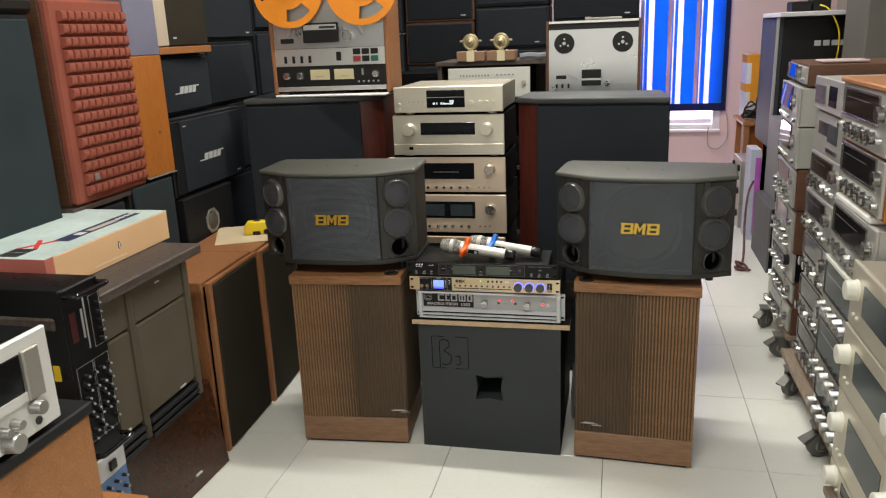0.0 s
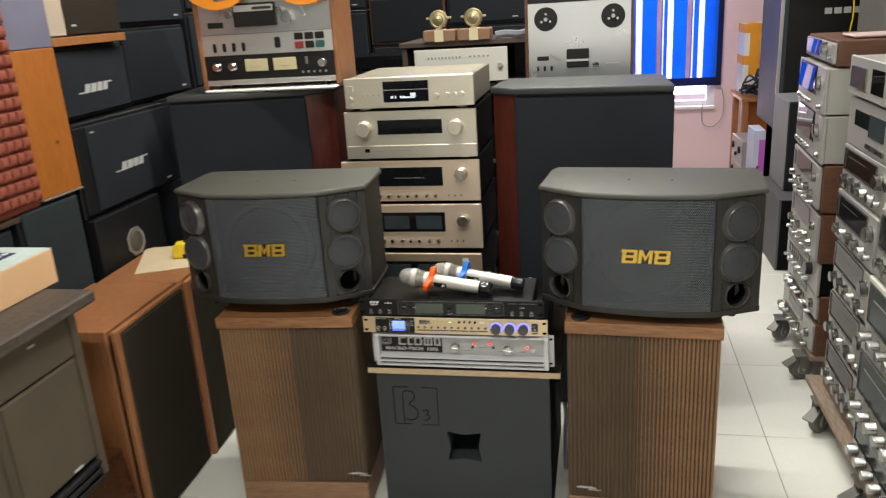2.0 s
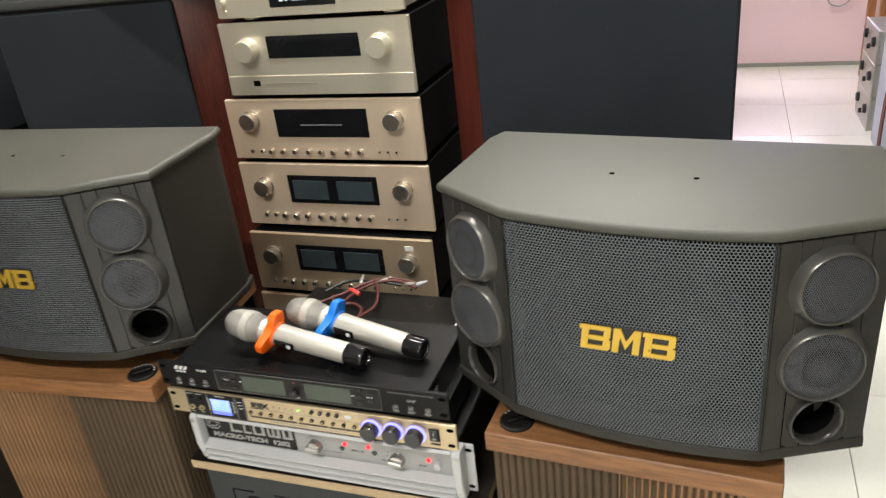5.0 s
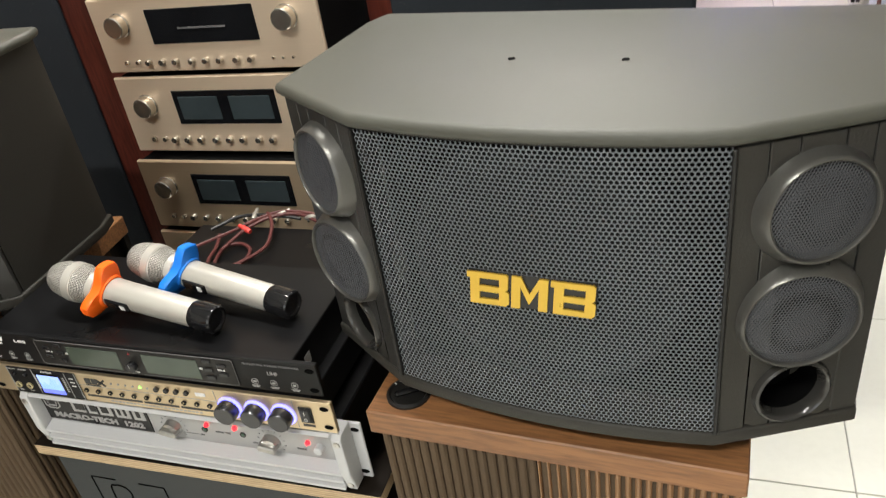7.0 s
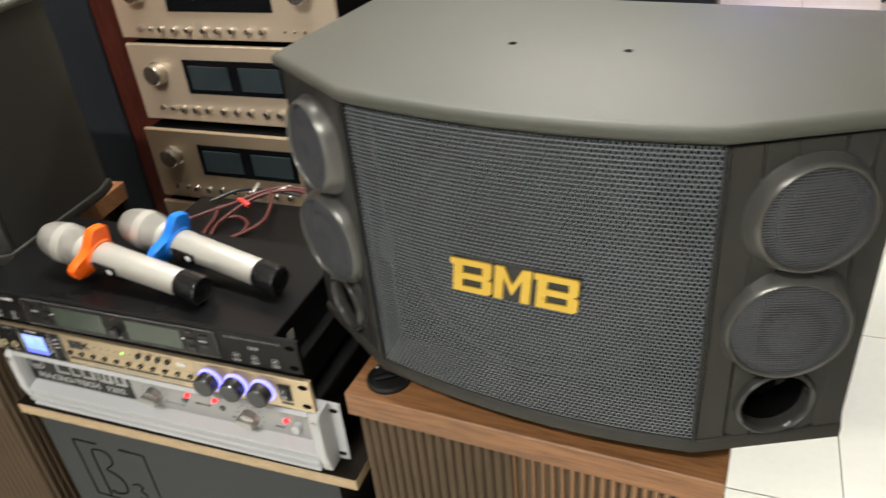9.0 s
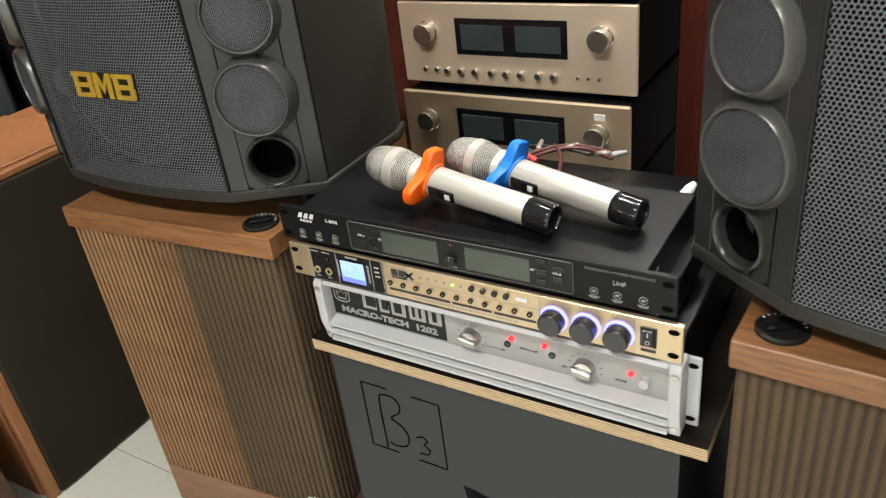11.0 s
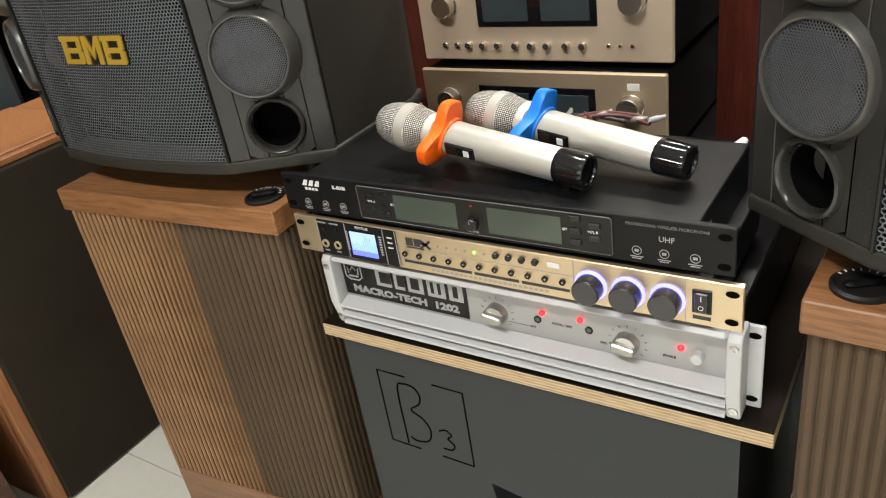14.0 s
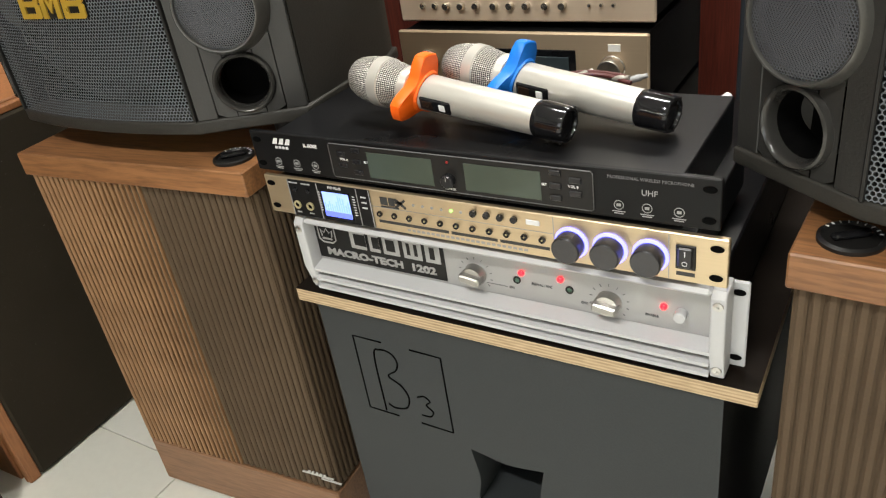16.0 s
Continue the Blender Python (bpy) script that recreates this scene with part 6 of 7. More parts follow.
def boxed_speaker(m, w, h, d, grille, case, label, badge=False, group="", mark=False, inset=0.012, strip=0.0):
    """A loudspeaker box: cloth front at y 0, base at z 0."""
    s = thing("bookshelf_loudspeaker", m, label, "loudspeaker", group)
    part("cabinet", Shape().box(-w / 2, w / 2, 0.012, d, 0, h, 0.004), case, s)
    part("grille", Shape().box(-w / 2 + inset + strip, w / 2 - inset, 0.0, 0.0125, inset, h - inset, 0.005), grille, s)
    if strip:
        part("frame_strip", Shape().box(-w / 2 + inset, -w / 2 + inset + strip - 0.005, 0.003, 0.0125, inset, h - inset, 0.003), case, s)
        part("badge", Shape().box(-w / 2 + strip + 0.022, -w / 2 + strip + 0.044, -0.0015, 0.001, h - 0.036, h - 0.0325), BADGE, s)
    if badge:
        part("badge", Shape().box(w / 2 - 0.085, w / 2 - 0.055, -0.0015, 0.001, 0.03, 0.036), BADGE, s)
    if mark:
        # maker's mark as plain slanted blocks between two strokes
        zb, hm = h * 0.5 - 0.034, 0.027
        for b0, b1 in ((-0.068, -0.040), (-0.034, -0.004), (0.002, 0.028), (0.034, 0.060)):
            part("mark_block", Shape().prism([(b0, 0), (b1, 0), (b1 + 0.009, hm), (b0 + 0.009, hm)], 0, 0.0015, 0, pose(0, 0.0002, zb, 90, 0, 0)), BADGE, s, "silver maker's mark")
        part("mark_stroke", Shape().box(-0.100, -0.069, -0.0013, 0.001, zb, zb + 0.0045), BADGE, s)
        part("mark_stroke", Shape().box(0.070, 0.092, -0.0013, 0.001, zb + hm - 0.0045, zb + hm), BADGE, s)
    return s


# ---------------------------------------------------------------- left bank: things facing +x
def facing_x(x, y, z, a=0):
    return pose(x, y, z, 0, 0, 90 + a)


def left_bank():
    G = "left loudspeaker bank"
    X = -1.62
    # tall slate loudspeaker next to the foam-fronted one
    boxed_speaker(facing_x(X, 1.53, 0.55), 0.96, 0.905, 0.45, CLOTH_SLATE, VINYL_BLACK, "large slate cloth-fronted loudspeaker standing behind the carton", group=G)
    # foam-fronted loudspeaker
    f = thing("foam_fronted_loudspeaker", facing_x(X, 2.245, 0.885), "vintage loudspeaker with a brick red block foam front", "loudspeaker", G)
    part("cabinet", Shape().box(-0.168, 0.195, 0.03, 0.4, 0, 0.62, 0.003), BROWN_WOOD, f)
    part("foam_back", Shape().box(-0.170, 0.193, 0.000, 0.031, 0.004, 0.616, 0.008), FOAM, f)
    # soft blocks, each with rounded shoulders
    vs, fs = [], []
    for y, ix, z0, z1 in ((0.0, 0.0142, 0.0030, 0.0350), (-0.010, 0.0137, 0.0042, 0.0342), (-0.0165, 0.0122, 0.0068, 0.0318), (-0.0190, 0.0092, 0.0105, 0.0280)):
        vs += [(-ix, y, z0), (ix, y, z0), (ix, y, z1), (-ix, y, z1)]
    for q in range(3):
        fs += [(4 * q + i, 4 * q + (i + 1) % 4, 4 * q + 4 + (i + 1) % 4, 4 * q + 4 + i) for i in range(4)]
    fs.append((12, 13, 14, 15))
    bm = Shape().add(vs, fs).mesh("foam_block", FOAM)
    for p in bm.polygons:
        p.use_smooth = True
    for r in range(15):
        for c in range(10):
            part("foam_block", bm, None, f, at=pose(-0.116 + c * 0.0318, 0.002, 0.024 + r * 0.0374))
    part("badge", Shape().box(-0.100, -0.078, -0.0205, -0.016, 0.073, 0.092, 0.001), GALV, f, "small tarnished badge")
    lone("pale_lath", Shape().box(-1.96, -1.612, 2.445, 2.622, 0.9004, 0.9046, 0.001), GALV, "thin pale strip under the orange teak cabinet", "strip")
    # teak cabinet seen from its side, a violet one above
    sd = thing("bookshelf_loudspeaker", facing_x(X, 2.535, 0.905), "orange teak loudspeaker cabinet turned sideways", "loudspeaker", G)
    part("cabinet", Shape().box(-0.094, 0.088, 0.0, 0.35, 0, 0.418, 0.002), ORANGE_WOOD, sd)
    part("screw_plug", Shape().cyl((0.02, 0.0, 0.15), "-y", 0.006, 0.001), BROWN_WOOD, sd)
    v = thing("bookshelf_loudspeaker", facing_x(X, 2.535, 1.3245), "violet grey loudspeaker cabinet turned sideways", "loudspeaker", G)
    part("cabinet", Shape().box(-0.094, 0.09, 0.002, 0.35, 0, 0.36, 0.002), VIOLET, v)
    # beige-cheeked loudspeaker above the marked ones
    b = thing("bookshelf_loudspeaker", facing_x(X - 0.01, 2.815, 1.3225), "loudspeaker with a beige cheek, dark cloth and a wooden base rail", "loudspeaker", G)
    part("cabinet", Shape().box(-0.185, 0.185, 0.012, 0.35, 0.0, 0.42, 0.003), BROWN_WOOD, b)
    part("cheek", Shape().box(-0.183, -0.105, 0.0, 0.0122, 0.03, 0.418, 0.002), BEIGE, b)
    part("grille", Shape().box(-0.102, 0.178, 0.0, 0.0125, 0.03, 0.415, 0.003), CLOTH_BROWN, b)
    part("base_rail", Shape().box(-0.187, 0.187, -0.006, 0.013, 0.0, 0.026, 0.002), TEAK, b)
    part("badge", Shape().box(-0.075, -0.055, -0.0015, 0.001, 0.055, 0.061), BADGE, b)
    # two marked black loudspeakers
    boxed_speaker(facing_x(X - 0.03, 2.83, 1.095, 3), 0.42, 0.224, 0.33, CLOTH_NAVY, VINYL_BLACK, "black loudspeaker with a silver maker's mark", mark=True, group=G)
    boxed_speaker(facing_x(X, 2.905, 0.79, 0), 0.56, 0.30, 0.36, CLOTH_NAVY, VINYL_BLACK, "wide black loudspeaker with a silver maker's mark", mark=True, group=G, badge=True, strip=0.06)
    # lower row
    boxed_speaker(facing_x(X + 0.004, 2.468, 0.45), 0.265, 0.45, 0.36, CLOTH_SLATE, VINYL_BLACK, "slate cloth-fronted loudspeaker below the teak one", group=G)
    hs = thing("bookshelf_loudspeaker", facing_x(X + 0.01, 2.825, 0.45), "black loudspeaker with a silver octagonal tweeter plate", "loudspeaker", G)
    part("cabinet", Shape().box(-0.19, 0.19, 0.0, 0.35, 0, 0.336, 0.004), VINYL_BLACK, hs)
    tp = part("tweeter_plate", Shape().lathe([(0.052, 0), (0.052, 0.004), (0.046, 0.006), (0.041, 0.003), (0.0, 0.003)], pose(0.0, 0.0, 0.212, 90, 22.5, 0), 8), GALV, hs)
    part("tweeter_dome", Shape().lathe([(0.036, 0.0032), (0.030, 0.008), (0.0, 0.012)], pose(0.0, 0.0, 0.212, 90, 0, 0), 24), paint("dusty brown dome", (0.085, 0.075, 0.06), 0.7), tp)
    for x in (-0.12, 0.12):
        part("bolt", Shape().cyl((x, 0.0, 0.27), "-y", 0.004, 0.003, 0.001, 8), BLACK_PLASTIC, hs)
    # deeper black stacks
    for y0, y1, z0, z1 in ((3.05, 3.50, 1.095, 1.36), (3.05, 3.52, 1.363, 1.62), (3.21, 3.66, 0.79, 1.092), (3.03, 3.45, 0.45, 0.786), (3.54, 3.95, 1.095, 1.40), (3.54, 3.95, 1.403, 1.70), (3.68, 4.1, 0.79, 1.092)):
        boxed_speaker(facing_x(X - 0.06, (y0 + y1) / 2, z0), y1 - y0, z1 - z0, 0.33, CLOTH_NAVY, VINYL_BLACK, "black cloth-fronted loudspeaker in the stacked bank", badge=True, group=G)
    # plinth bench that carries the bank
    p = thing("bench", pose(-1.64, 1.0, 0), "dark wooden bench under the stacked loudspeakers", "bench")
    part("top", Shape().box(-0.5, 0.0, 0.0, 3.2, 0.42, 0.449, 0.003), DARK_WOOD, p)
    for y in (0.05, 0.85, 1.6, 2.4, 3.12):
        part("upright", Shape().box(-0.48, -0.02, y - 0.02, y + 0.02, 0, 0.42), DARK_WOOD, p)
    boxed_speaker(facing_x(X, 1.53, 0.4495), 0.9, 0.1, 0.4, CLOTH_BLACK, VINYL_BLACK, "low black box under the slate loudspeaker", group=G)
    lone("thin_shelf", Shape().box(-1.95, -1.625, 2.05, 2.44, 0.868, 0.884, 0.002), DARK_WOOD, "thin dark board under the foam-fronted loudspeaker", "shelf")
    boxed_speaker(facing_x(X - 0.01, 2.2, 0.45), 0.25, 0.417, 0.34, CLOTH_NAVY, VINYL_BLACK, "slate loudspeaker hidden behind the carton", group=G)


def brown_speaker(y, x, a, label):
    s = thing("floor_loudspeaker", facing_x(x, y, 0, a), label, "loudspeaker", "brown floor loudspeakers")
    W, H, D = 0.185, 0.61, 0.30
    part("cabinet", Shape().box(-W, W, 0.029, D, 0, H, 0.002), TEAK_Z, s, "orange-brown teak cabinet")
    part("baffle", Shape().box(-W + 0.012, W - 0.012, 0.0155, 0.0295, 0.004, H - 0.018), DARK, s)
    fr = Shape()
    fr.box(-W, -W + 0.022, 0, 0.016, 0.0, H, 0.002).box(W - 0.012, W, 0, 0.016, 0.0, H, 0.002).box(-W + 0.022, W - 0.012, 0, 0.016, H - 0.012, H, 0.002)
    part("grille_surround", fr, TEAK_Z, s)
    part("grille", Shape().box(-W + 0.022, W - 0.012, -0.004, 0.014, 0.004, H - 0.013, 0.004), CLOTH_BROWN, s, "dark brown cloth")
    return s


def taupe_cabinet(y, label):
    """Tall speaker with a small and a large taupe grille over black vents."""
    s = thing("taupe_loudspeaker", facing_x(-1.25, y, 0.30), label, "loudspeaker", "taupe loudspeakers")
    W = 0.134
    part("cabinet", Shape().box(-W, W, 0.014, 0.36, 0.0, 0.455, 0.003), DARK_WOOD, s)
    part("upper_grille", Shape().box(-W + 0.004, W - 0.006, -0.004, 0.015, 0.345, 0.45, 0.006), CLOTH_TAUPE, s)
    part("lower_grille", Shape().box(-W + 0.004, W - 0.006, -0.004, 0.015, 0.075, 0.342, 0.006), CLOTH_TAUPE, s)
    part("cheek", Shape().box(W - 0.021, W, -0.018, 0.015, 0.02, 0.455, 0.009), CLOTH_TAUPE, s, "rounded cloth-covered corner post")
    for i in range(3):
        z = 0.008 + i * 0.022
        part("vent", Shape().box(-W + 0.006, W - 0.016, -0.012, 0.014, z, z + 0.015, 0.003), VINYL_BLACK, s)
    part("badge", Shape().box(0.03, 0.06, -0.006, -0.003, 0.082, 0.088), BADGE, s)
    part("badge", Shape().box(-0.02, 0.0, -0.006, -0.003, 0.425, 0.43), BADGE, s)
    return s


def left_front():
    brown_speaker(2.378, -1.292, 2, "teak floor loudspeaker with a dark brown cloth front")
    brown_speaker(2.755, -1.300, 4, "teak floor loudspeaker with a dark brown cloth front, beside its twin")
    c = lone("cardboard_sheet", Shape().box(-0.11, 0.13, -0.14, 0.14, 0.0, 0.004, 0.001), paint("pale card", (0.62, 0.5, 0.32), 0.85), "pale cardboard sheet lying on the floor loudspeaker", "cardboard")
    c.matrix_world = pose(-1.46, 2.80, 0.6105, 0, 0, 25)
    t = thing("tape_measure", pose(-1.405, 2.80, 0.6155, 0, 0, 20) @ Matrix.Scale(1.25, 4), "yellow and black tape measure on the cardboard", "tape measure")
    part("shell", Shape().prism([(-0.038, -0.02), (0.038, -0.02), (0.038, 0.012), (0.028, 0.022), (-0.026, 0.022), (-0.038, 0.008)], -0.016, 0.016, 0.005, pose(0, 0, 0.0205, 90, 0, 0)), YELLOW, t)
    part("grip", Shape().box(-0.012, 0.012, -0.019, 0.019, 0.0, 0.012, 0.002).box(0.022, 0.034, -0.018, 0.018, 0.002, 0.016, 0.002), BLACK_PLASTIC, t)
    part("lock_button", Shape().box(-0.008, 0.012, -0.008, 0.008, 0.040, 0.0455, 0.002), BLACK_PLASTIC, t)
    # taupe pair on a low brown loudspeaker, board on top, carton on the board
    bs = thing("lying_loudspeaker", facing_x(-1.315, 1.72, 0, -3), "dark brown floor loudspeaker laid on its side", "loudspeaker")
    part("cabinet", Shape().box(-0.44, 0.42, 0.0, 0.40, 0.0, 0.298, 0.003), LYING_WOOD, bs)
    part("front_board", Shape().add([(-0.43, -0.035, 0.002), (0.42, -0.035, 0.002), (0.42, 0.001, 0.27), (-0.43, 0.001, 0.27), (-0.43, 0.001, 0.002), (0.42, 0.001, 0.002)], [(0, 1, 2, 3), (1, 5, 2), (0, 3, 4), (0, 4, 5, 1)]), LYING_WOOD, bs)
    part("badge", Shape().box(0.24, 0.27, -0.034, -0.024, 0.05, 0.055), BADGE, bs)
    taupe_cabinet(1.60, "taupe cloth-fronted loudspeaker with black vents at its foot")
    taupe_cabinet(1.872, "taupe cloth-fronted loudspeaker with black vents at its foot")
    lone("dark_board", Shape().box(-1.66, -1.215, 1.42, 2.06, 0.7555, 0.785, 0.004), SCUFFED, "dark scuffed wooden board laid over the taupe loudspeakers", "board")
    k = thing("product_carton", facing_x(-1.345, 1.842, 0.7855), "flat apricot carton with a pale teal lid picturing a rack unit", "carton")
    part("carton_body", Shape().box(-0.265, 0.265, 0.0, 0.36, 0, 0.086, 0.002), CARTON_ORANGE, k)
    lid = part("lid_print", Shape().box(-0.264, 0.264, 0.001, 0.359, 0.0861, 0.0875), CARTON_TEAL, k, "pale teal printed lid")
    part("picture", Shape().box(-0.10, 0.22, 0.06, 0.105, 0.0876, 0.0884), paint("dark navy print", (0.03, 0.04, 0.09), 0.5), lid)
    part("picture_band", Shape().box(0.005, 0.125, 0.068, 0.088, 0.0885, 0.0892), paint("pale gold print", (0.52, 0.47, 0.38), 0.5), lid)
    ps = Shape().box(-0.04, -0.012, 0.068, 0.092, 0.0885, 0.0892)
    part("picture_screen", ps, PRINT_WHITE, lid)
    pk = Shape()
    for i in range(4):
        pk.cyl((0.14 + i * 0.022, 0.082, 0.0885), "z", 0.008, 0.001, 0, 12)
    part("picture_knobs", pk, PRINT_WHITE, lid)
    pt = Shape()
    for a in (-40, 40):
        pt.box(-0.048, 0.048, -0.006, 0.006, 0.0876, 0.0886 + a * 2e-6, 0, pose(-0.14, 0.12, 0, 0, 0, a * 0.8))
    part("red_cross_print", pt, RED_PRINT, lid)
    part("dark_blocks", Shape().box(-0.25, -0.215, 0.09, 0.15, 0.0876, 0.0886).box(-0.21, -0.18, 0.09, 0.15, 0.0876, 0.0886), PRINT_BLACK, lid)
    part("red_corner", Shape().box(-0.2655, -0.235, -0.0006, 0.3, 0.0, 0.0864), paint("faded red print", (0.55, 0.16, 0.12), 0.6), k)
    part("hand_slot", Shape().lathe([(0.007, 0), (0.007, 0.001), (0.0, 0.001)], pose(0.02, 0.0, 0.045, 90, 0, 0) @ Matrix.Diagonal((0.8, 1.5, 1, 1)), 20), DARK, k)
    part("slot_paper", Shape().box(0.018, 0.022, -0.0016, 0, 0.037, 0.052), PAPER, k)
    part("box_print", Shape().box(-0.09, 0.05, -0.0006, 0.001, 0.012, 0.016), paint("pale print", (0.85, 0.62, 0.42), 0.6), k)
    # upright black mixing amplifier
    mx = thing("mixing_amplifier", facing_x(-1.19, 1.49, 0.42), "black mixing amplifier stood on end, crowded with white-tipped knobs", "mixer")
    part("case", Shape().box(-0.062, 0.062, 0.004, 0.44, 0, 0.428, 0.003), CHASSIS, mx)
    part("face", Shape().box(-0.062, 0.062, -0.002, 0.005, 0, 0.428, 0.002), RACK_BLACK, mx)
    rnd = random.Random(7)
    km = Shape().lathe([(0.005, 0), (0.0045, 0.010), (0.0035, 0.012), (0, 0.012)], pose(0, 0, 0, 90, 0, 0), 10).mesh("mixer_knob", KNOB_BLACK)
    tm = Shape().lathe([(0.0032, 0), (0.0028, 0.003), (0, 0.0035)], pose(0, 0, 0, 90, 0, 0), 8).mesh("knob_tip", PRINT_GREY)
    for r in range(10):
        for c in range(4):
            if rnd.random() < 0.12:
                continue
            kx, kz = -0.04 + c * 0.026 + (r % 2) * 0.008, 0.06 + r * 0.017
            kk = part("mixer_knob", km, None, mx, at=pose(kx, -0.002, kz))
            part("knob_tip", tm, None, kk, at=pose(0, -0.0125, 0))
    for r in range(5):
        kk = part("mixer_knob", km, None, mx, at=pose(0.042, -0.002, 0.28 + r * 0.022))
        part("knob_tip", tm, None, kk, at=pose(0, -0.0125, 0))
    ol = Shape()
    for x0, x1, z0, z1 in ((-0.055, 0.0, 0.05, 0.24), (0.005, 0.056, 0.05, 0.24), (0.02, 0.056, 0.265, 0.39)):
        ol.tube([(x0, -0.0022, z0), (x0, -0.0022, z1), (x1, -0.0022, z1), (x1, -0.0022, z0), (x0, -0.0022, z0)], 0.0007, 4)
    part("panel_lines", ol, PRINT_GREY, mx)
    part("red_print", Shape().box(-0.05, -0.03, -0.003, 0, 0.30, 0.37), paint("dark red print", (0.05, 0.006, 0.006), 0.5), mx)
    part("print_bars", Shape().box(-0.012, -0.006, -0.003, 0, 0.3, 0.37).box(0.0, 0.004, -0.003, 0, 0.27, 0.40), PRINT_GREY, mx)
    for z in (0.022, 0.415):
        part("handle", Shape().tube(spline([(-0.056, -0.002, z), (-0.056, -0.028, z), (-0.04, -0.034, z), (0.04, -0.034, z), (0.056, -0.028, z), (0.056, -0.002, z)], 5), 0.006, 10), CAP_BLACK, mx)
    part("yellow_label", Shape().box(-0.0635, -0.0615, 0.035, 0.052, 0.212, 0.25), YELLOW, mx)
    bl = thing("small_blue_mixer", facing_x(-1.185, 1.49, 0.0), "small blue and white mixer stood under the black one", "mixer")
    part("case", Shape().box(-0.06, 0.06, 0.004, 0.4, 0, 0.4195, 0.003), CHASSIS, bl)
    part("blue_face", Shape().box(-0.05, 0.05, -0.003, 0.005, 0.05, 0.36, 0.002), paint("blue enamel", (0.08, 0.16, 0.34), 0.4), bl)
    part("white_face", Shape().box(-0.05, 0.05, -0.003, 0.005, 0.36, 0.418, 0.002), AMP_WHITE, bl)
    part("switch", Shape().box(-0.015, 0.01, -0.01, -0.002, 0.375, 0.40, 0.002), BLACK_PLASTIC, bl)
    for r in range(6):
        for c in range(3):
            kk = part("mixer_knob", km, None, bl, at=pose(-0.03 + c * 0.03, -0.003, 0.34 - r * 0.03))
            part("knob_tip", tm, None, kk, at=pose(0, -0.0125, 0))
    # nearest: silver receiver on a dark board on a teak cabinet
    bx = thing("teak_cabinet", facing_x(-0.90, 0.81, 0), "teak cabinet with a dark board on top", "cabinet")
    part("carcass", Shape().box(-0.4, 0.302, 0.0, 0.42, 0, 0.742, 0.003), TEAK, bx)
    part("dark_top", Shape().box(-0.4, 0.31, -0.004, 0.43, 0.7425, 0.764, 0.003), VINYL_BLACK, bx)
    hifi("stereo_receiver", facing_x(-0.90, 0.815, 0.7645), 0.46, 0.172, 0.36, "silver stereo receiver with a black dial window on the teak cabinet", SILVER_LIGHT, BLACK_PLASTIC, [(-0.2, 0.165, 0.07, 0.148)],
         [(0.175, 0.055, 0.012, 0.02), (0.13, 0.048, 0.008, 0.018), (0.105, 0.046, 0.008, 0.018), (0.055, 0.04, 0.01, 0.016), (0.115, 0.025, 0.016, 0.022), (0.065, 0.014, 0.008, 0.014), (0.0, 0.03, 0.01, 0.016), (-0.06, 0.03, 0.01, 0.016), (-0.12, 0.035, 0.018, 0.02)], knob_mat=SATIN_KNOB, category="receiver",
         extra=[("window_bezel", Shape().box(0.165, 0.2, -0.012, -0.003, 0.068, 0.152, 0.002), GALV), ("jack", Shape().cyl((0.18, -0.004, 0.028), "-y", 0.007, 0.002, 0.0005, 14), PRINT_BLACK), ("dial_strip", Shape().box(-0.2, 0.165, -0.0075, -0.0052, 0.07, 0.085), SILVER_LIGHT)])
    lone("teak_box", Shape().box(-1.45, -0.925, 1.125, 1.268, 0.0, 0.475, 0.004), TEAK, "low teak box beside the cabinet", "box")


# ---------------------------------------------------------------- right bank: receivers on carts, facing -x
def facing_minus_x(x, y, z, a=0):
    return pose(x, y, z, 0, 0, -90 + a)


def cart(x, y0, y1, z, casters, label, front=-0.012):
    """A low board on swivel casters; casters: their places along y."""
    c = thing("equipment_cart", pose(x, 0, 0), label, "cart", "equipment carts")
    part("board", Shape().box(front, 0.42, y0, y1, z - 0.020, z, 0.003), CART_WOOD, c, "scuffed pale wooden board")
    r = 0.041
    for px in (0.004, 0.36):
        for k, py in enumerate(casters):
            turn = 18 + 23 * k if px < 0.1 else -10
            at = pose(px, py, 0, 0, 0, turn)
            fork = Shape().box(-0.024, 0.030, -0.030, 0.030, z - 0.027, z - 0.0195, 0.001, pose(px, py, 0))
            for sy in (-1, 1):
                fork.box(-0.012, 0.022, sy * 0.020 - 0.002, sy * 0.020 + 0.002, r - 0.012, z - 0.026, 0.001, at)
            w = part("caster", fork, DULL_ZINC, c, "swivel caster")
            part("wheel", Shape().lathe([(0.012, -0.014), (r - 0.004, -0.014), (r, -0.009), (r, 0.009), (r - 0.004, 0.014), (0.012, 0.014)], at @ pose(0.004, 0, r, 90, 0, 0), 28), RUBBER, w)
            part("hub", Shape().lathe([(0.006, -0.0225), (0.020, -0.0152), (0.020, 0.0152), (0.006, 0.0225)], at @ pose(0.004, 0, r, 90, 0, 0), 18), GALV, w)
            part("brake_pedal", Shape().add([(-0.060, -0.019, 0.060), (-0.060, 0.019, 0.060), (-0.012, 0.015, 0.088), (-0.012, -0.015, 0.088), (-0.056, -0.019, 0.053), (-0.056, 0.019, 0.053), (-0.012, 0.015, 0.082), (-0.012, -0.015, 0.082)], [(0, 1, 2, 3), (7, 6, 5, 4), (0, 4, 5, 1), (1, 5, 6, 2), (3, 7, 4, 0)], at), DULL_ZINC, w)
    return c


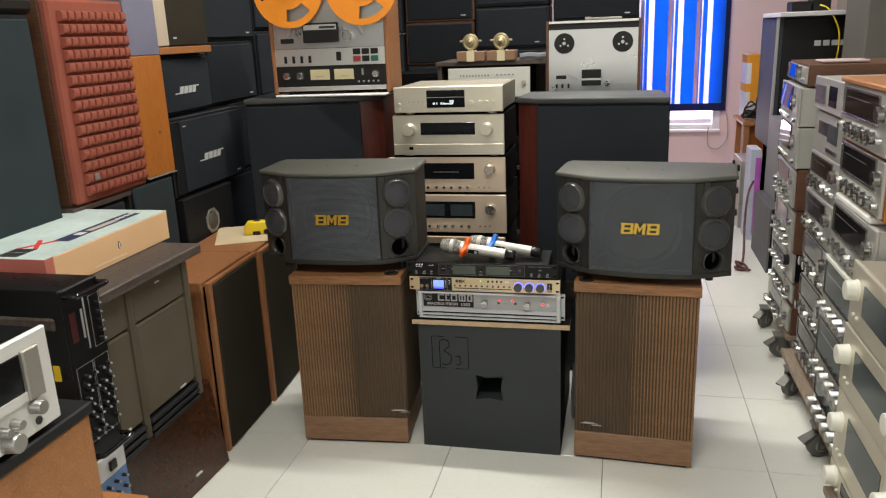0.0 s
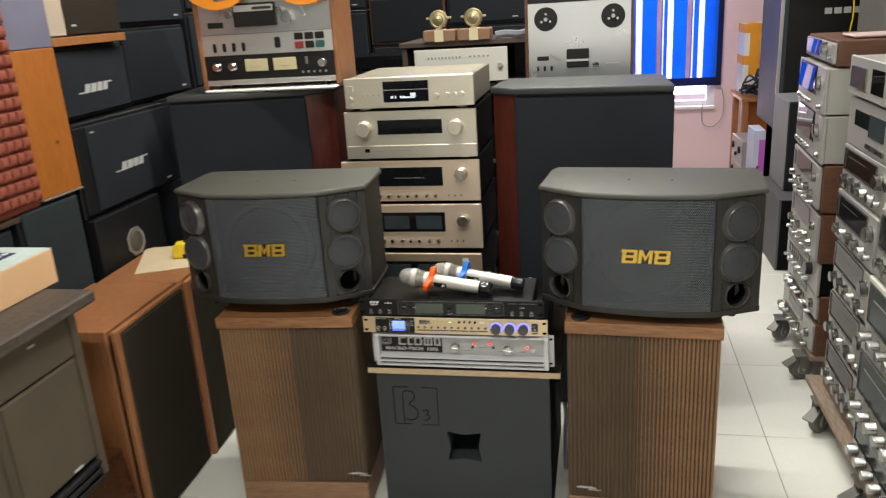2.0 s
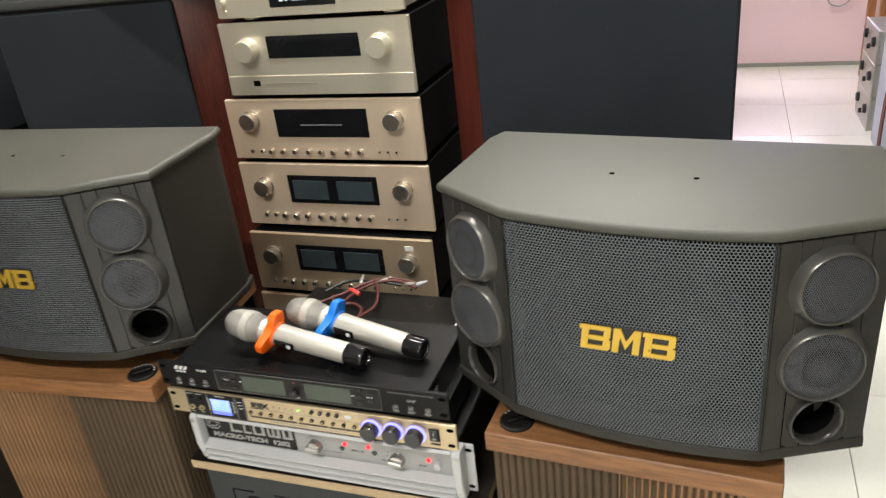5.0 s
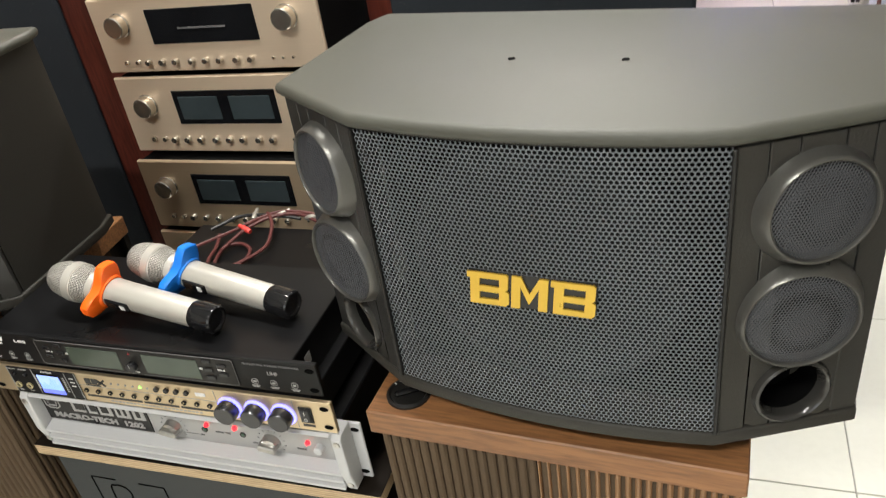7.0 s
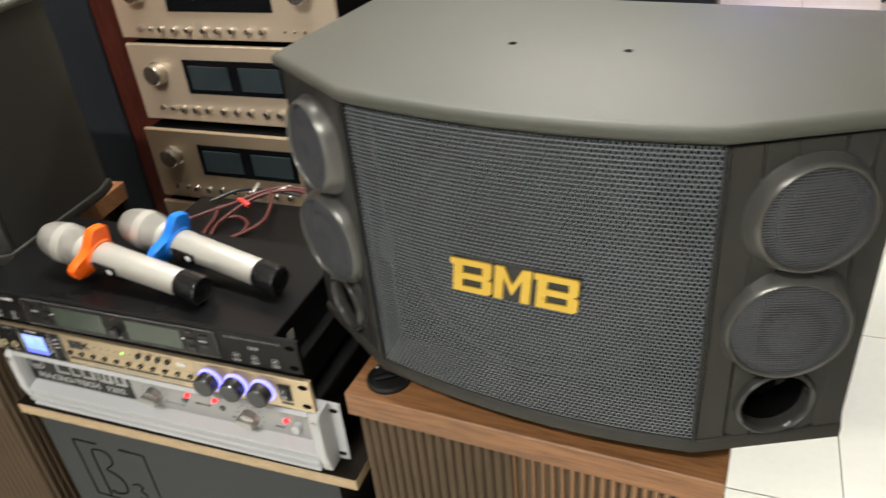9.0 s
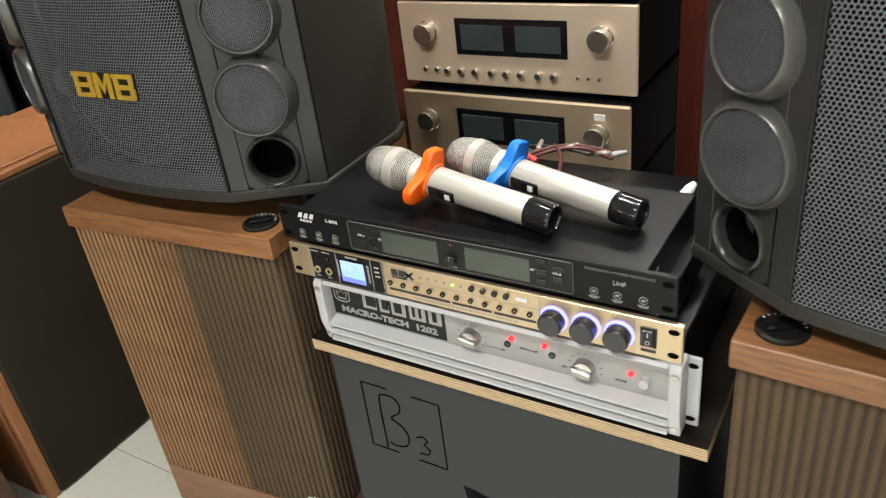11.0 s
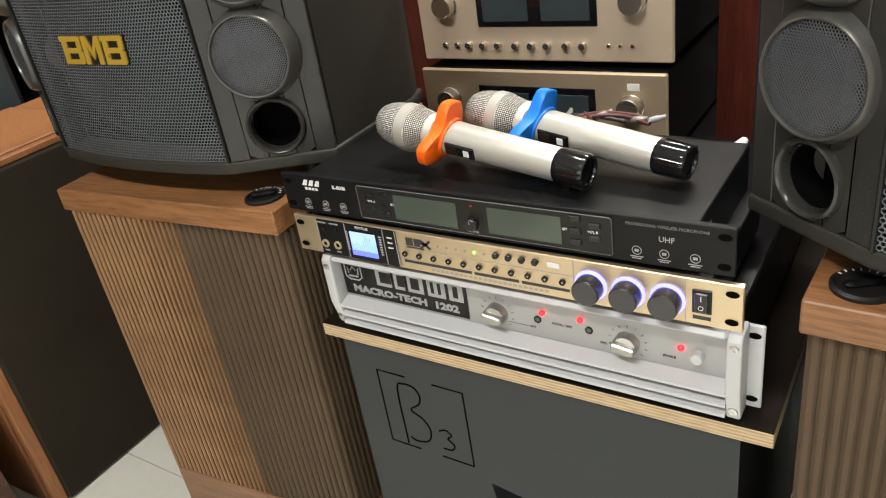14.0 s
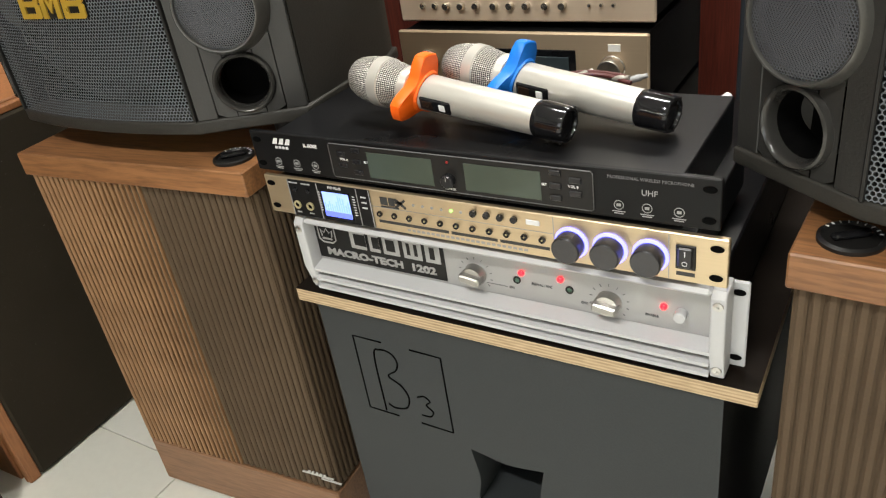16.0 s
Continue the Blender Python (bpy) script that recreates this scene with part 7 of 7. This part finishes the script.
def rack_unit(x, y0, y1, z0, z1, style, case, label, a=0, d=0.36):
    """One receiver in the right bank, its front facing the aisle."""
    w, h = y1 - y0, z1 - z0 - 0.002
    rnd = random.Random(int(z0 * 1000 + y0 * 77))
    dx, da = rnd.uniform(-0.006, 0.006), rnd.uniform(-0.8, 0.8)

    def pane(x0, x1, a0, a1):
        return ("slanted_pane", Shape().box(x0, x1, -0.003, 0.003, a0, a1, 0.001, pose(0, -0.008, (a0 + a1) / 2, -5, 0, 0) @ pose(0, 0, -(a0 + a1) / 2)), MIRROR_PANE)
    L, R = -w / 2, w / 2
    kn, bt, wi, me, ex = [], [], [], [], []
    face, km, cat, wm, mm = SILVER_DULL, WORN_CHROME, "receiver", None, None
    if style == "blue":        # tilted window that mirrors the blind, one large knob
        ex = [("window_rim", Shape().box(L + 0.04, R - 0.14, -0.0065, -0.0035, h * 0.32, h * 0.97, 0.001), BLACK_PLASTIC), pane(L + 0.05, R - 0.15, h * 0.36, h * 0.94)]
        a -= 3.4
        kn = [(R - 0.085, h * 0.62, 0.028, 0.024)] + [(L + 0.05 + 0.05 * i, h * 0.14, 0.010, 0.02) for i in range(5)] + [(R - 0.05, h * 0.14, 0.012, 0.02)]
        face = SILVER_DULL
    elif style == "mini":        # small tuner: glossy window and one knob
        ex = [pane(L + 0.06, R - 0.20, h * 0.25, h * 0.88)]
        a -= 3.4
        kn = [(R - 0.12, h * 0.58, 0.026, 0.03), (R - 0.05, h * 0.3, 0.008, 0.02)]
        face = SILVER_DULL
    elif style == "slope":       # long row of lever switches under a dark strip and a dark knob
        bt = [(L + 0.05 + 0.032 * i, L + 0.064 + 0.032 * i, h * 0.30, h * 0.62) for i in range(9)]
        wi = [(L + 0.02, R - 0.12, h * 0.72, h * 0.92)]
        kn = [(L + 0.04 + 0.058 * i + rnd.uniform(-0.006, 0.006), h * 0.14, rnd.choice((0.009, 0.013)), 0.03) for i in range(6)]
        ex = [("dark_knob", Shape().cyl((R - 0.09, -0.004, h * 0.62), "-y", 0.022, 0.022, 0.002, 20), KNOB_BLACK)]
    elif style == "cassette":
        wi = [(L + 0.06, L + 0.21, h * 0.45, h * 0.78)]
        me = [(R - 0.17, R - 0.05, h * 0.35, h * 0.8)]
        bt = [(R - 0.18 + i * 0.03, R - 0.158 + i * 0.03, h * 0.1, h * 0.2) for i in range(5)]
        face = SILVER_DULL
        cat = "cassette deck"
    elif style == "tuner":
        wi = [(L + 0.20, R - 0.06, h * 0.18, h * 0.8)]
        bt = [(L + 0.03, L + 0.16, h * 0.2, h * 0.75)]
        face = SILVER_DULL
        cat = "tuner"
    elif style == "black":       # black glass above, silver strip with many knobs
        wi = [(L + 0.024, R - 0.075, h * 0.47, h * 0.90)]
        n = 6 if w > 0.4 else 5
        kn = [(L + 0.045 + (w - 0.13) * i / (n - 1) + rnd.uniform(-0.003, 0.003), h * 0.235, rnd.choice((0.0165, 0.0185, 0.0205)), 0.030) for i in range(n)] + [(R - 0.040, h * 0.66, 0.026, 0.032)]
        kn += [(R - 0.040, h * 0.22, 0.011, 0.024)]
        bt = [(L + 0.06 + i * 0.042, L + 0.072 + i * 0.042, h * 0.055, h * 0.095) for i in range(6)]
        rim = Shape()
        for x0, x1, a0, a1 in ((L + 0.018, R - 0.069, h * 0.90, h * 0.935), (L + 0.018, R - 0.069, h * 0.435, h * 0.47), (L + 0.018, L + 0.024, h * 0.47, h * 0.90), (R - 0.075, R - 0.069, h * 0.47, h * 0.90)):
            rim.box(x0, x1, -0.0085, -0.0035, a0, a1, 0.0008)
        ex = [("window_bezel", rim, WORN_CHROME), ("dial_scale", Shape().box(L + 0.05, R - 0.16, -0.0060, -0.0052, h * 0.76, h * 0.768), PRINT_DIM), ("print_marks", Shape().box(L + 0.05, R - 0.12, -0.0046, -0.0036, h * 0.375, h * 0.385), PRINT_DIM)]
    elif style == "plain":
        kn = [(L + 0.05 + 0.062 * i + rnd.uniform(-0.006, 0.006), h * (0.27 if i % 2 else 0.33), rnd.choice((0.013, 0.016, 0.018)), 0.028) for i in range(6)] + [(R - 0.07, h * 0.66, 0.018, 0.026)]
        wi = [(L + 0.03, L + 0.06, h * 0.5, h * 0.85)]
        me = [(L + 0.09, R - 0.13, h * 0.5, h * 0.9)]
        wm, mm = SMOKED, MIRROR_PANE
        a -= 2.5
        kn += [(L + 0.07 + 0.075 * i + rnd.uniform(-0.01, 0.01), h * 0.12, 0.010, 0.034) for i in range(5)]
    elif style == "switches":
        bt = [(L + 0.06 + 0.03 * i, L + 0.072 + 0.03 * i, h * 0.2, h * 0.45) for i in range(8)]
        kn = [(L + 0.05 + 0.055 * i + rnd.uniform(-0.008, 0.008), h * (0.12 + 0.1 * (i % 2)), rnd.choice((0.009, 0.012, 0.015)), 0.034) for i in range(7)]
        kn += [(R - 0.07, h * 0.5, 0.02, 0.026), (R - 0.12, h * 0.3, 0.012, 0.026), (L + 0.04, h * 0.2, 0.012, 0.03)]
        wi = [(L + 0.1, R - 0.15, h * 0.58, h * 0.88)]
    elif style == "gold":
        wi = [(L + 0.11, R - 0.11, h * 0.3, h * 0.78)]
        kn = [(L + 0.055, h * 0.6, 0.026, 0.03), (R - 0.055, h * 0.6, 0.026, 0.03), (L + 0.05, h * 0.2, 0.005, 0.006), (L + 0.08, h * 0.2, 0.005, 0.006)]
        face, km, cat, wm = GOLD, CREAM_PANEL, "amplifier", VU
    elif style == "mirrorface":
        wi = [(L + 0.02, R - 0.1, h * 0.35, h * 0.9)]
        kn = [(L + 0.05 + 0.06 * i + rnd.uniform(-0.004, 0.004), h * 0.16, rnd.choice((0.014, 0.016, 0.018)), 0.04) for i in range(6)] + [(R - 0.05, h * 0.6, 0.020, 0.03)]
        rim = Shape()
        for x0, x1, a0, a1 in ((L + 0.014, R - 0.094, h * 0.90, h * 0.93), (L + 0.014, R - 0.094, h * 0.32, h * 0.35), (L + 0.014, L + 0.02, h * 0.35, h * 0.90), (R - 0.1, R - 0.094, h * 0.35, h * 0.90)):
            rim.box(x0, x1, -0.0085, -0.0035, a0, a1, 0.0008)
        ex = [("window_bezel", rim, WORN_CHROME), ("dial_scale", Shape().box(L + 0.05, R - 0.15, -0.0062, -0.0052, h * 0.7, h * 0.715), PRINT_GREY)]
        wm = VU
    m = facing_minus_x(x + dx, (y0 + y1) / 2, z0 + 0.001, a + da)
    kn = [(p, q, r * (0.95 if style == "mirrorface" else 0.8), min(e, 0.035) * (0.8 if style == "mirrorface" else 0.62)) for p, q, r, e in kn] if style != "gold" else kn
    wm = wm or rnd.choice((SMOKED, MIRROR_PANE, SMOKED_BROWN, SMOKED_GREEN))
    u = hifi("stereo_receiver" if cat == "receiver" else cat.replace(" ", "_"), m, w, z1 - z0 - 0.002, d, label, face, case, wi, kn, bt, me, ex, knob_mat=km, category=cat, group="receivers on the carts", side=case in (BROWN_WOOD, TEAK, ORANGE_WOOD), window_mat=wm, meter_mat=mm, feet=False)
    return u


def right_bank():
    # far cart
    cart(0.665, 3.20, 3.74, 0.120, (3.27, 3.60), "low wooden cart on swivel casters under the far stack", 0.016)
    col = [("switches", BROWN_WOOD, 0.120, 0.243, "silver receiver with a row of lever switches"), ("switches", BROWN_WOOD, 0.245, 0.345, "silver receiver crowded with small knobs"), ("slope", BLACK_PLASTIC, 0.347, 0.460, "silver receiver with a dark knob and a row of switches"), ("plain", BROWN_WOOD, 0.462, 0.637, "silver receiver in a brown wooden case"),
           ("plain", BROWN_WOOD, 0.640, 0.802, "silver receiver with a grey meter window and chrome knobs"), ("blue", SILVER_DULL, 0.804, 0.962, "silver receiver with a glossy slanted window"), ("blue", SILVER_DULL, 0.964, 1.112, "silver receiver with a glossy slanted window"), ("mini", BROWN_WOOD, 1.114, 1.196, "small silver tuner with a glossy window in a wooden case")]
    shift = (0.010, 0.012, 0.0, 0.004, -0.004, -0.006, -0.008, 0.0)
    for (st, cs, a, b, lb), dx in zip(col, shift):
        rack_unit(0.682 + dx, 3.20, 3.66, a, b, st, cs, lb)
    # middle cart, two columns side by side
    cart(0.640, 2.12, 3.04, 0.132, (2.47, 2.90), "low wooden cart on swivel casters under the near stacks")
    col = [("black", BROWN_WOOD, 0.160, 0.312, "silver receiver in a brown wooden case with a dark dial"), ("black", BROWN_WOOD, 0.315, 0.478, "silver receiver in a brown wooden case with a dark dial"), ("black", BROWN_WOOD, 0.481, 0.636, "silver receiver in a brown wooden case with a dark dial"), ("black", SILVER_DULL, 0.639, 0.785, "silver receiver with a dark dial and chrome knobs"), ("black", SILVER_DULL, 0.788, 0.920, "silver receiver with a dark dial and chrome knobs"),
           ("cassette", SILVER_DULL, 0.923, 1.056, "dull silver cassette deck"), ("tuner", SILVER_DULL, 1.066, 1.172, "dull silver tuner with a black window")]
    for st, cs, a, b, lb in col:
        rack_unit(0.662, 2.618, 2.975, a, b, st, cs, lb)
    lone("packing_board", Shape().box(0.665, 1.02, 2.62, 2.975, 0.1325, 0.1600, 0.002), CART_WOOD, "pale wooden packing board under the dark-dialled receivers", "board")
    lone("card_spacer", Shape().box(0.668, 1.0, 2.63, 2.96, 1.0565, 1.0655, 0.002), BROWN_WOOD, "thin brown card between the tuner and the deck", "card")
    col = [("mirrorface", SILVER_DULL, 0.133, 0.256, "silver receiver with a grey window and fat chrome knobs"), ("mirrorface", SILVER_DULL, 0.259, 0.457, "silver receiver with a grey window and fat chrome knobs"), ("mirrorface", CREAM_PANEL, 0.460, 0.645, "cream receiver with a grey window and fat chrome knobs"), ("black", SILVER_DULL, 0.648, 0.826, "silver receiver with a dark window and paper on top"),
           ("black", ORANGE_WOOD, 0.845, 1.012, "silver receiver in an orange teak case"), ("black", SILVER_DULL, 1.015, 1.176, "silver receiver with a broad dark dial and chrome knobs")]
    shift = (0.0, 0.0, -0.004, 0.0, 0.012, 0.0)
    for (st, cs, a, b, lb), dx in zip(col, shift):
        rack_unit(0.650 + dx, 2.17, 2.600, a, b, st, cs, lb)
    lone("paper_strip", Shape().box(0.650, 0.70, 2.24, 2.58, 0.8265, 0.8440, 0.004), PAPER, "folded strip of white paper laid on a receiver", "paper")
    lone("cream_lath", Shape().box(0.6425, 0.662, 2.19, 2.60, 0.6275, 0.6435, 0.003), CREAM_PANEL, "cream metal lip along the top of a receiver", "trim")
    lone("receiver_lid", Shape().box(0.64, 1.02, 2.17, 2.605, 1.1765, 1.190, 0.003), TEAK, "brown wooden lid on the near receiver stack", "lid")
    # nearest cart with gold amplifiers
    cart(0.585, 1.55, 2.115, 0.110, (1.66, 1.98), "low wooden cart on swivel casters under the gold amplifiers")
    for a, b in ((0.110, 0.186), (0.188, 0.404), (0.406, 0.585), (0.588, 0.758)):
        rack_unit(0.600, 1.66, 2.15, a, b, "gold", GOLD_CASE, "pale gold amplifier with round cream knobs and a grey window")
    # cases and leads on the far stack
    lone("leaflet", Shape().box(0.74, 0.90, 3.26, 3.40, 1.1965, 1.205, 0.003), paint("red and white print", (0.55, 0.42, 0.40), 0.6), "red and white leaflet on the far receiver stack", "leaflet")
    lone("yellow_lead", Shape().tube(spline([(1.06, 4.86, 1.43), (1.10, 4.8, 1.40), (1.15, 4.78, 1.3), (1.16, 4.78, 1.2), (1.15, 4.79, 1.1)]), 0.0038), YELLOW, "yellow lead hanging down the black loudspeaker", "cable")
    # large black loudspeaker on a plinth behind the far stack
    s = thing("large_black_loudspeaker", pose(1.205, 4.96, 0.62), "large black loudspeaker with a slate side and a silver maker's mark", "loudspeaker")
    part("cabinet", Shape().box(-0.335, 0.335, 0.012, 0.5, 0, 0.75, 0.004), paint("slate side laminate", (0.045, 0.055, 0.07), 0.6), s)
    part("front", Shape().box(-0.30, 0.33, 0.0, 0.0125, 0.01, 0.74, 0.003), BLACK_PLASTIC, s)
    part("pale_trim", Shape().box(-0.338, -0.322, -0.001, 0.0118, 0, 0.75, 0.001), SILVER_DULL, s)
    mk = Shape()
    for i in range(4):
        mk.box(-0.13 + i * 0.045, -0.095 + i * 0.045, -0.002, 0.001, 0.585, 0.615, 0.001)
    part("maker_mark", mk, BADGE, s, "silver maker's mark")
    lone("loudspeaker_plinth", Shape().box(0.9, 1.55, 4.85, 5.3, 0, 0.6195, 0.003), DARK, "black plinth under the large loudspeaker", "plinth")
    lone("white_board", Shape().box(0.85, 1.56, 4.78, 5.34, 1.3705, 1.395, 0.003), WHITE_PLASTIC, "white shelf board on the large loudspeaker", "board")
    lone("dark_box", Shape().box(0.92, 1.02, 4.85, 5.0, 1.3955, 1.45, 0.004).box(1.03, 1.12, 4.85, 5.0, 1.3955, 1.47, 0.004), BLACK_PLASTIC, "small dark adaptors on the white board", "adaptor")
    lone("grey_carton", Shape().box(1.16, 1.55, 4.3, 4.7, 1.02, 1.5, 0.004), paint("grey card", (0.13, 0.122, 0.108), 0.7), "large grey carton standing on a stack", "carton")
    lone("grey_carton_stand", Shape().box(1.16, 1.55, 4.3, 4.7, 0, 1.0195, 0.004), DARK_WOOD, "dark cupboard under the grey carton", "cupboard")
    # things by the rear wall at the end of the aisle
    c = thing("taped_carton", pose(1.06, 6.25, 0.6455), "white carton crossed with orange parcel tape", "carton")
    part("carton_body", Shape().box(-0.15, 0.15, 0, 0.25, 0, 0.47, 0.004), WHITE_PLASTIC, c)
    for x0, x1, z0, z1 in ((-0.151, 0.151, 0.41, 0.469), (-0.151, 0.151, 0.20, 0.26)):
        part("parcel_tape", Shape().box(x0, x1, -0.002, 0.252, z0, z1), TAPE_ORANGE, c)
    for x0, x1, z0, z1 in ((-0.115, -0.045, 0.13, 0.472), (0.04, 0.11, 0.08, 0.472)):
        part("parcel_tape", Shape().box(x0, x1, -0.003, 0.253, z0, z1), TAPE_ORANGE, c)
    t = thing("side_table", pose(1.07, 6.04, 0), "small wooden table at the end of the aisle", "table")
    for x in (-0.16, 0.16):
        for y in (0.03, 0.42):
            part("leg", Shape().box(x - 0.02, x + 0.02, y - 0.02, y + 0.02, 0, 0.62, 0.002), TEAK_Z, t)
    part("tabletop", Shape().box(-0.19, 0.2, 0, 0.52, 0.62, 0.645, 0.003), TEAK, t)
    part("back_panel", Shape().box(-0.14, 0.14, 0.1, 0.12, 0.25, 0.62, 0.002), ORANGE_WOOD, t)
    rnd = random.Random(3)
    b = thing("cable_bundle", pose(0, 0, 0), "tangle of black cables dumped on the small table", "cable")
    for k in range(4):
        pts = [(0.885 + rnd.random() * 0.19, 6.06 + rnd.random() * 0.14, 0.66 + rnd.random() * (0.07 + 0.035 * k)) for i in range(9)]
        part("cable", Shape().tube(spline(pts, 6), 0.007, 6), CABLE_BLACK, b)
    part("plug", Shape().box(-0.035, 0.035, -0.014, 0.014, -0.012, 0.012, 0.004, pose(0.93, 6.08, 0.70, 0, -38, 20)), BLACK_PLASTIC, b)
    for i, z in enumerate((0.0, 0.155, 0.31)):
        hifi("stereo_receiver", facing_minus_x(0.80, 5.62, z + 0.001, 1), 0.34, 0.152, 0.28, "small silver amplifier in a stack at the end of the aisle", SILVER_DULL, SILVER_DULL, (), [(-0.1, 0.09, 0.022, 0.014), (0.0, 0.05, 0.012, 0.014), (0.1, 0.09, 0.022, 0.014)], feet=False, category="receiver", group="small amplifier stack", knob_mat=KNOB_BLACK)
    pc = thing("printed_carton", pose(0.838, 5.15, 0.0), "tall pale lilac carton with a magenta printed edge", "carton")
    part("carton_body", Shape().box(-0.03, 0.032, 0, 0.2, 0, 0.582, 0.002), paint("pale lilac card", (0.55, 0.58, 0.72), 0.6), pc)
    part("printed_edge", Shape().box(0.0, 0.0325, -0.0012, 0.1, 0.04, 0.53), PURPLE, pc)
    boxed_speaker(pose(0.922, 4.60, 0.366), 0.124, 0.45, 0.34, CLOTH_BLACK, paint("pale grey side", (0.20, 0.20, 0.205), 0.6), "narrow grey-sided loudspeaker with a black front, on a stand", inset=0.003)
    ss = thing("speaker_stand", pose(0, 0, 0), "grey-sided stand with a black front under the narrow loudspeaker", "stand")
    part("body", Shape().box(0.812, 0.985, 4.43, 4.95, 0, 0.3655, 0.003), paint("dark grey laminate", (0.085, 0.085, 0.088), 0.6), ss)
    part("front_panel", Shape().box(0.822, 0.98, 4.427, 4.432, 0.004, 0.362, 0.001), CASE_BLACK, ss)
    lone("red_lead", Shape().tube(spline([(0.80, 4.95, 0.42), (0.76, 4.86, 0.36), (0.735, 4.75, 0.20), (0.72, 4.62, 0.06), (0.70, 4.55, 0.012), (0.66, 4.50, 0.012), (0.68, 4.45, 0.012), (0.72, 4.46, 0.014), (0.71, 4.53, 0.02), (0.67, 4.55, 0.028), (0.69, 4.47, 0.02), (0.735, 4.44, 0.012)]), 0.007), CABLE_RED, "dark red lead coiled on the floor", "cable")


def clutter():
    # grey lead and socket on the floor behind the subwoofer
    lone("floor_lead", Shape().tube(spline([(-0.145, 2.62, 0.22), (-0.14, 2.6, 0.2), (-0.142, 2.59, 0.1), (-0.14, 2.6, 0.01), (-0.13, 2.8, 0.008)]), 0.006), PRINT_GREY, "grey lead behind the subwoofer", "cable")


def loose_bits():
    # a dark bracket on the slate loudspeaker
    k = thing("wall_bracket", pose(-1.68, 1.93, 1.4555), "black wall bracket with a grey arm on the slate loudspeaker", "bracket")
    part("base", Shape().box(-0.06, 0.06, -0.10, 0.10, 0, 0.05, 0.015), BLACK_PLASTIC, k)
    part("arm", Shape().box(0.02, 0.05, -0.02, 0.06, 0.05, 0.09, 0.006), GALV, k)


def floor():
    P = 0.5075
    lone("subfloor", Shape().box(-2.47, 1.72, -2.52, 6.9, -0.06, -0.004), GROUT, "grey grout bed under the tiles", "floor", kind="structure")
    f = thing("floor", pose(0, 0, 0), "glossy cream porcelain floor tiles with thin grey joints", "floor", kind="structure")
    me = Shape().box(-P / 2 + 0.0012, P / 2 - 0.0012, -P / 2 + 0.0012, P / 2 - 0.0012, -0.008, 0.0, 0.0008).mesh("tile", TILE)
    for i in range(-6, 3):
        for j in range(-10, 9):
            part("tile", me, None, f, at=pose(0.477 + (i + 0.5) * P, 2.345 + (j + 0.5) * P, 0))


room()
window()
demonstration_set()
amplifier_stack()
tower(pose(-1.235, 3.03, 0, 0, 0, 8), 1, 1.130, "tall dark loudspeaker with a slate grille and a rosewood cheek", 0.264)
tower(pose(-0.098, 3.01, 0, 0, 0, -6), -1, 1.108, "tall dark loudspeaker with a slate grille and a rosewood cheek", 0.276, 0.30, 0.05)
reel_deck()
second_deck()
rear_things()
left_bank()
left_front()
right_bank()
clutter()
loose_bits()
floor()
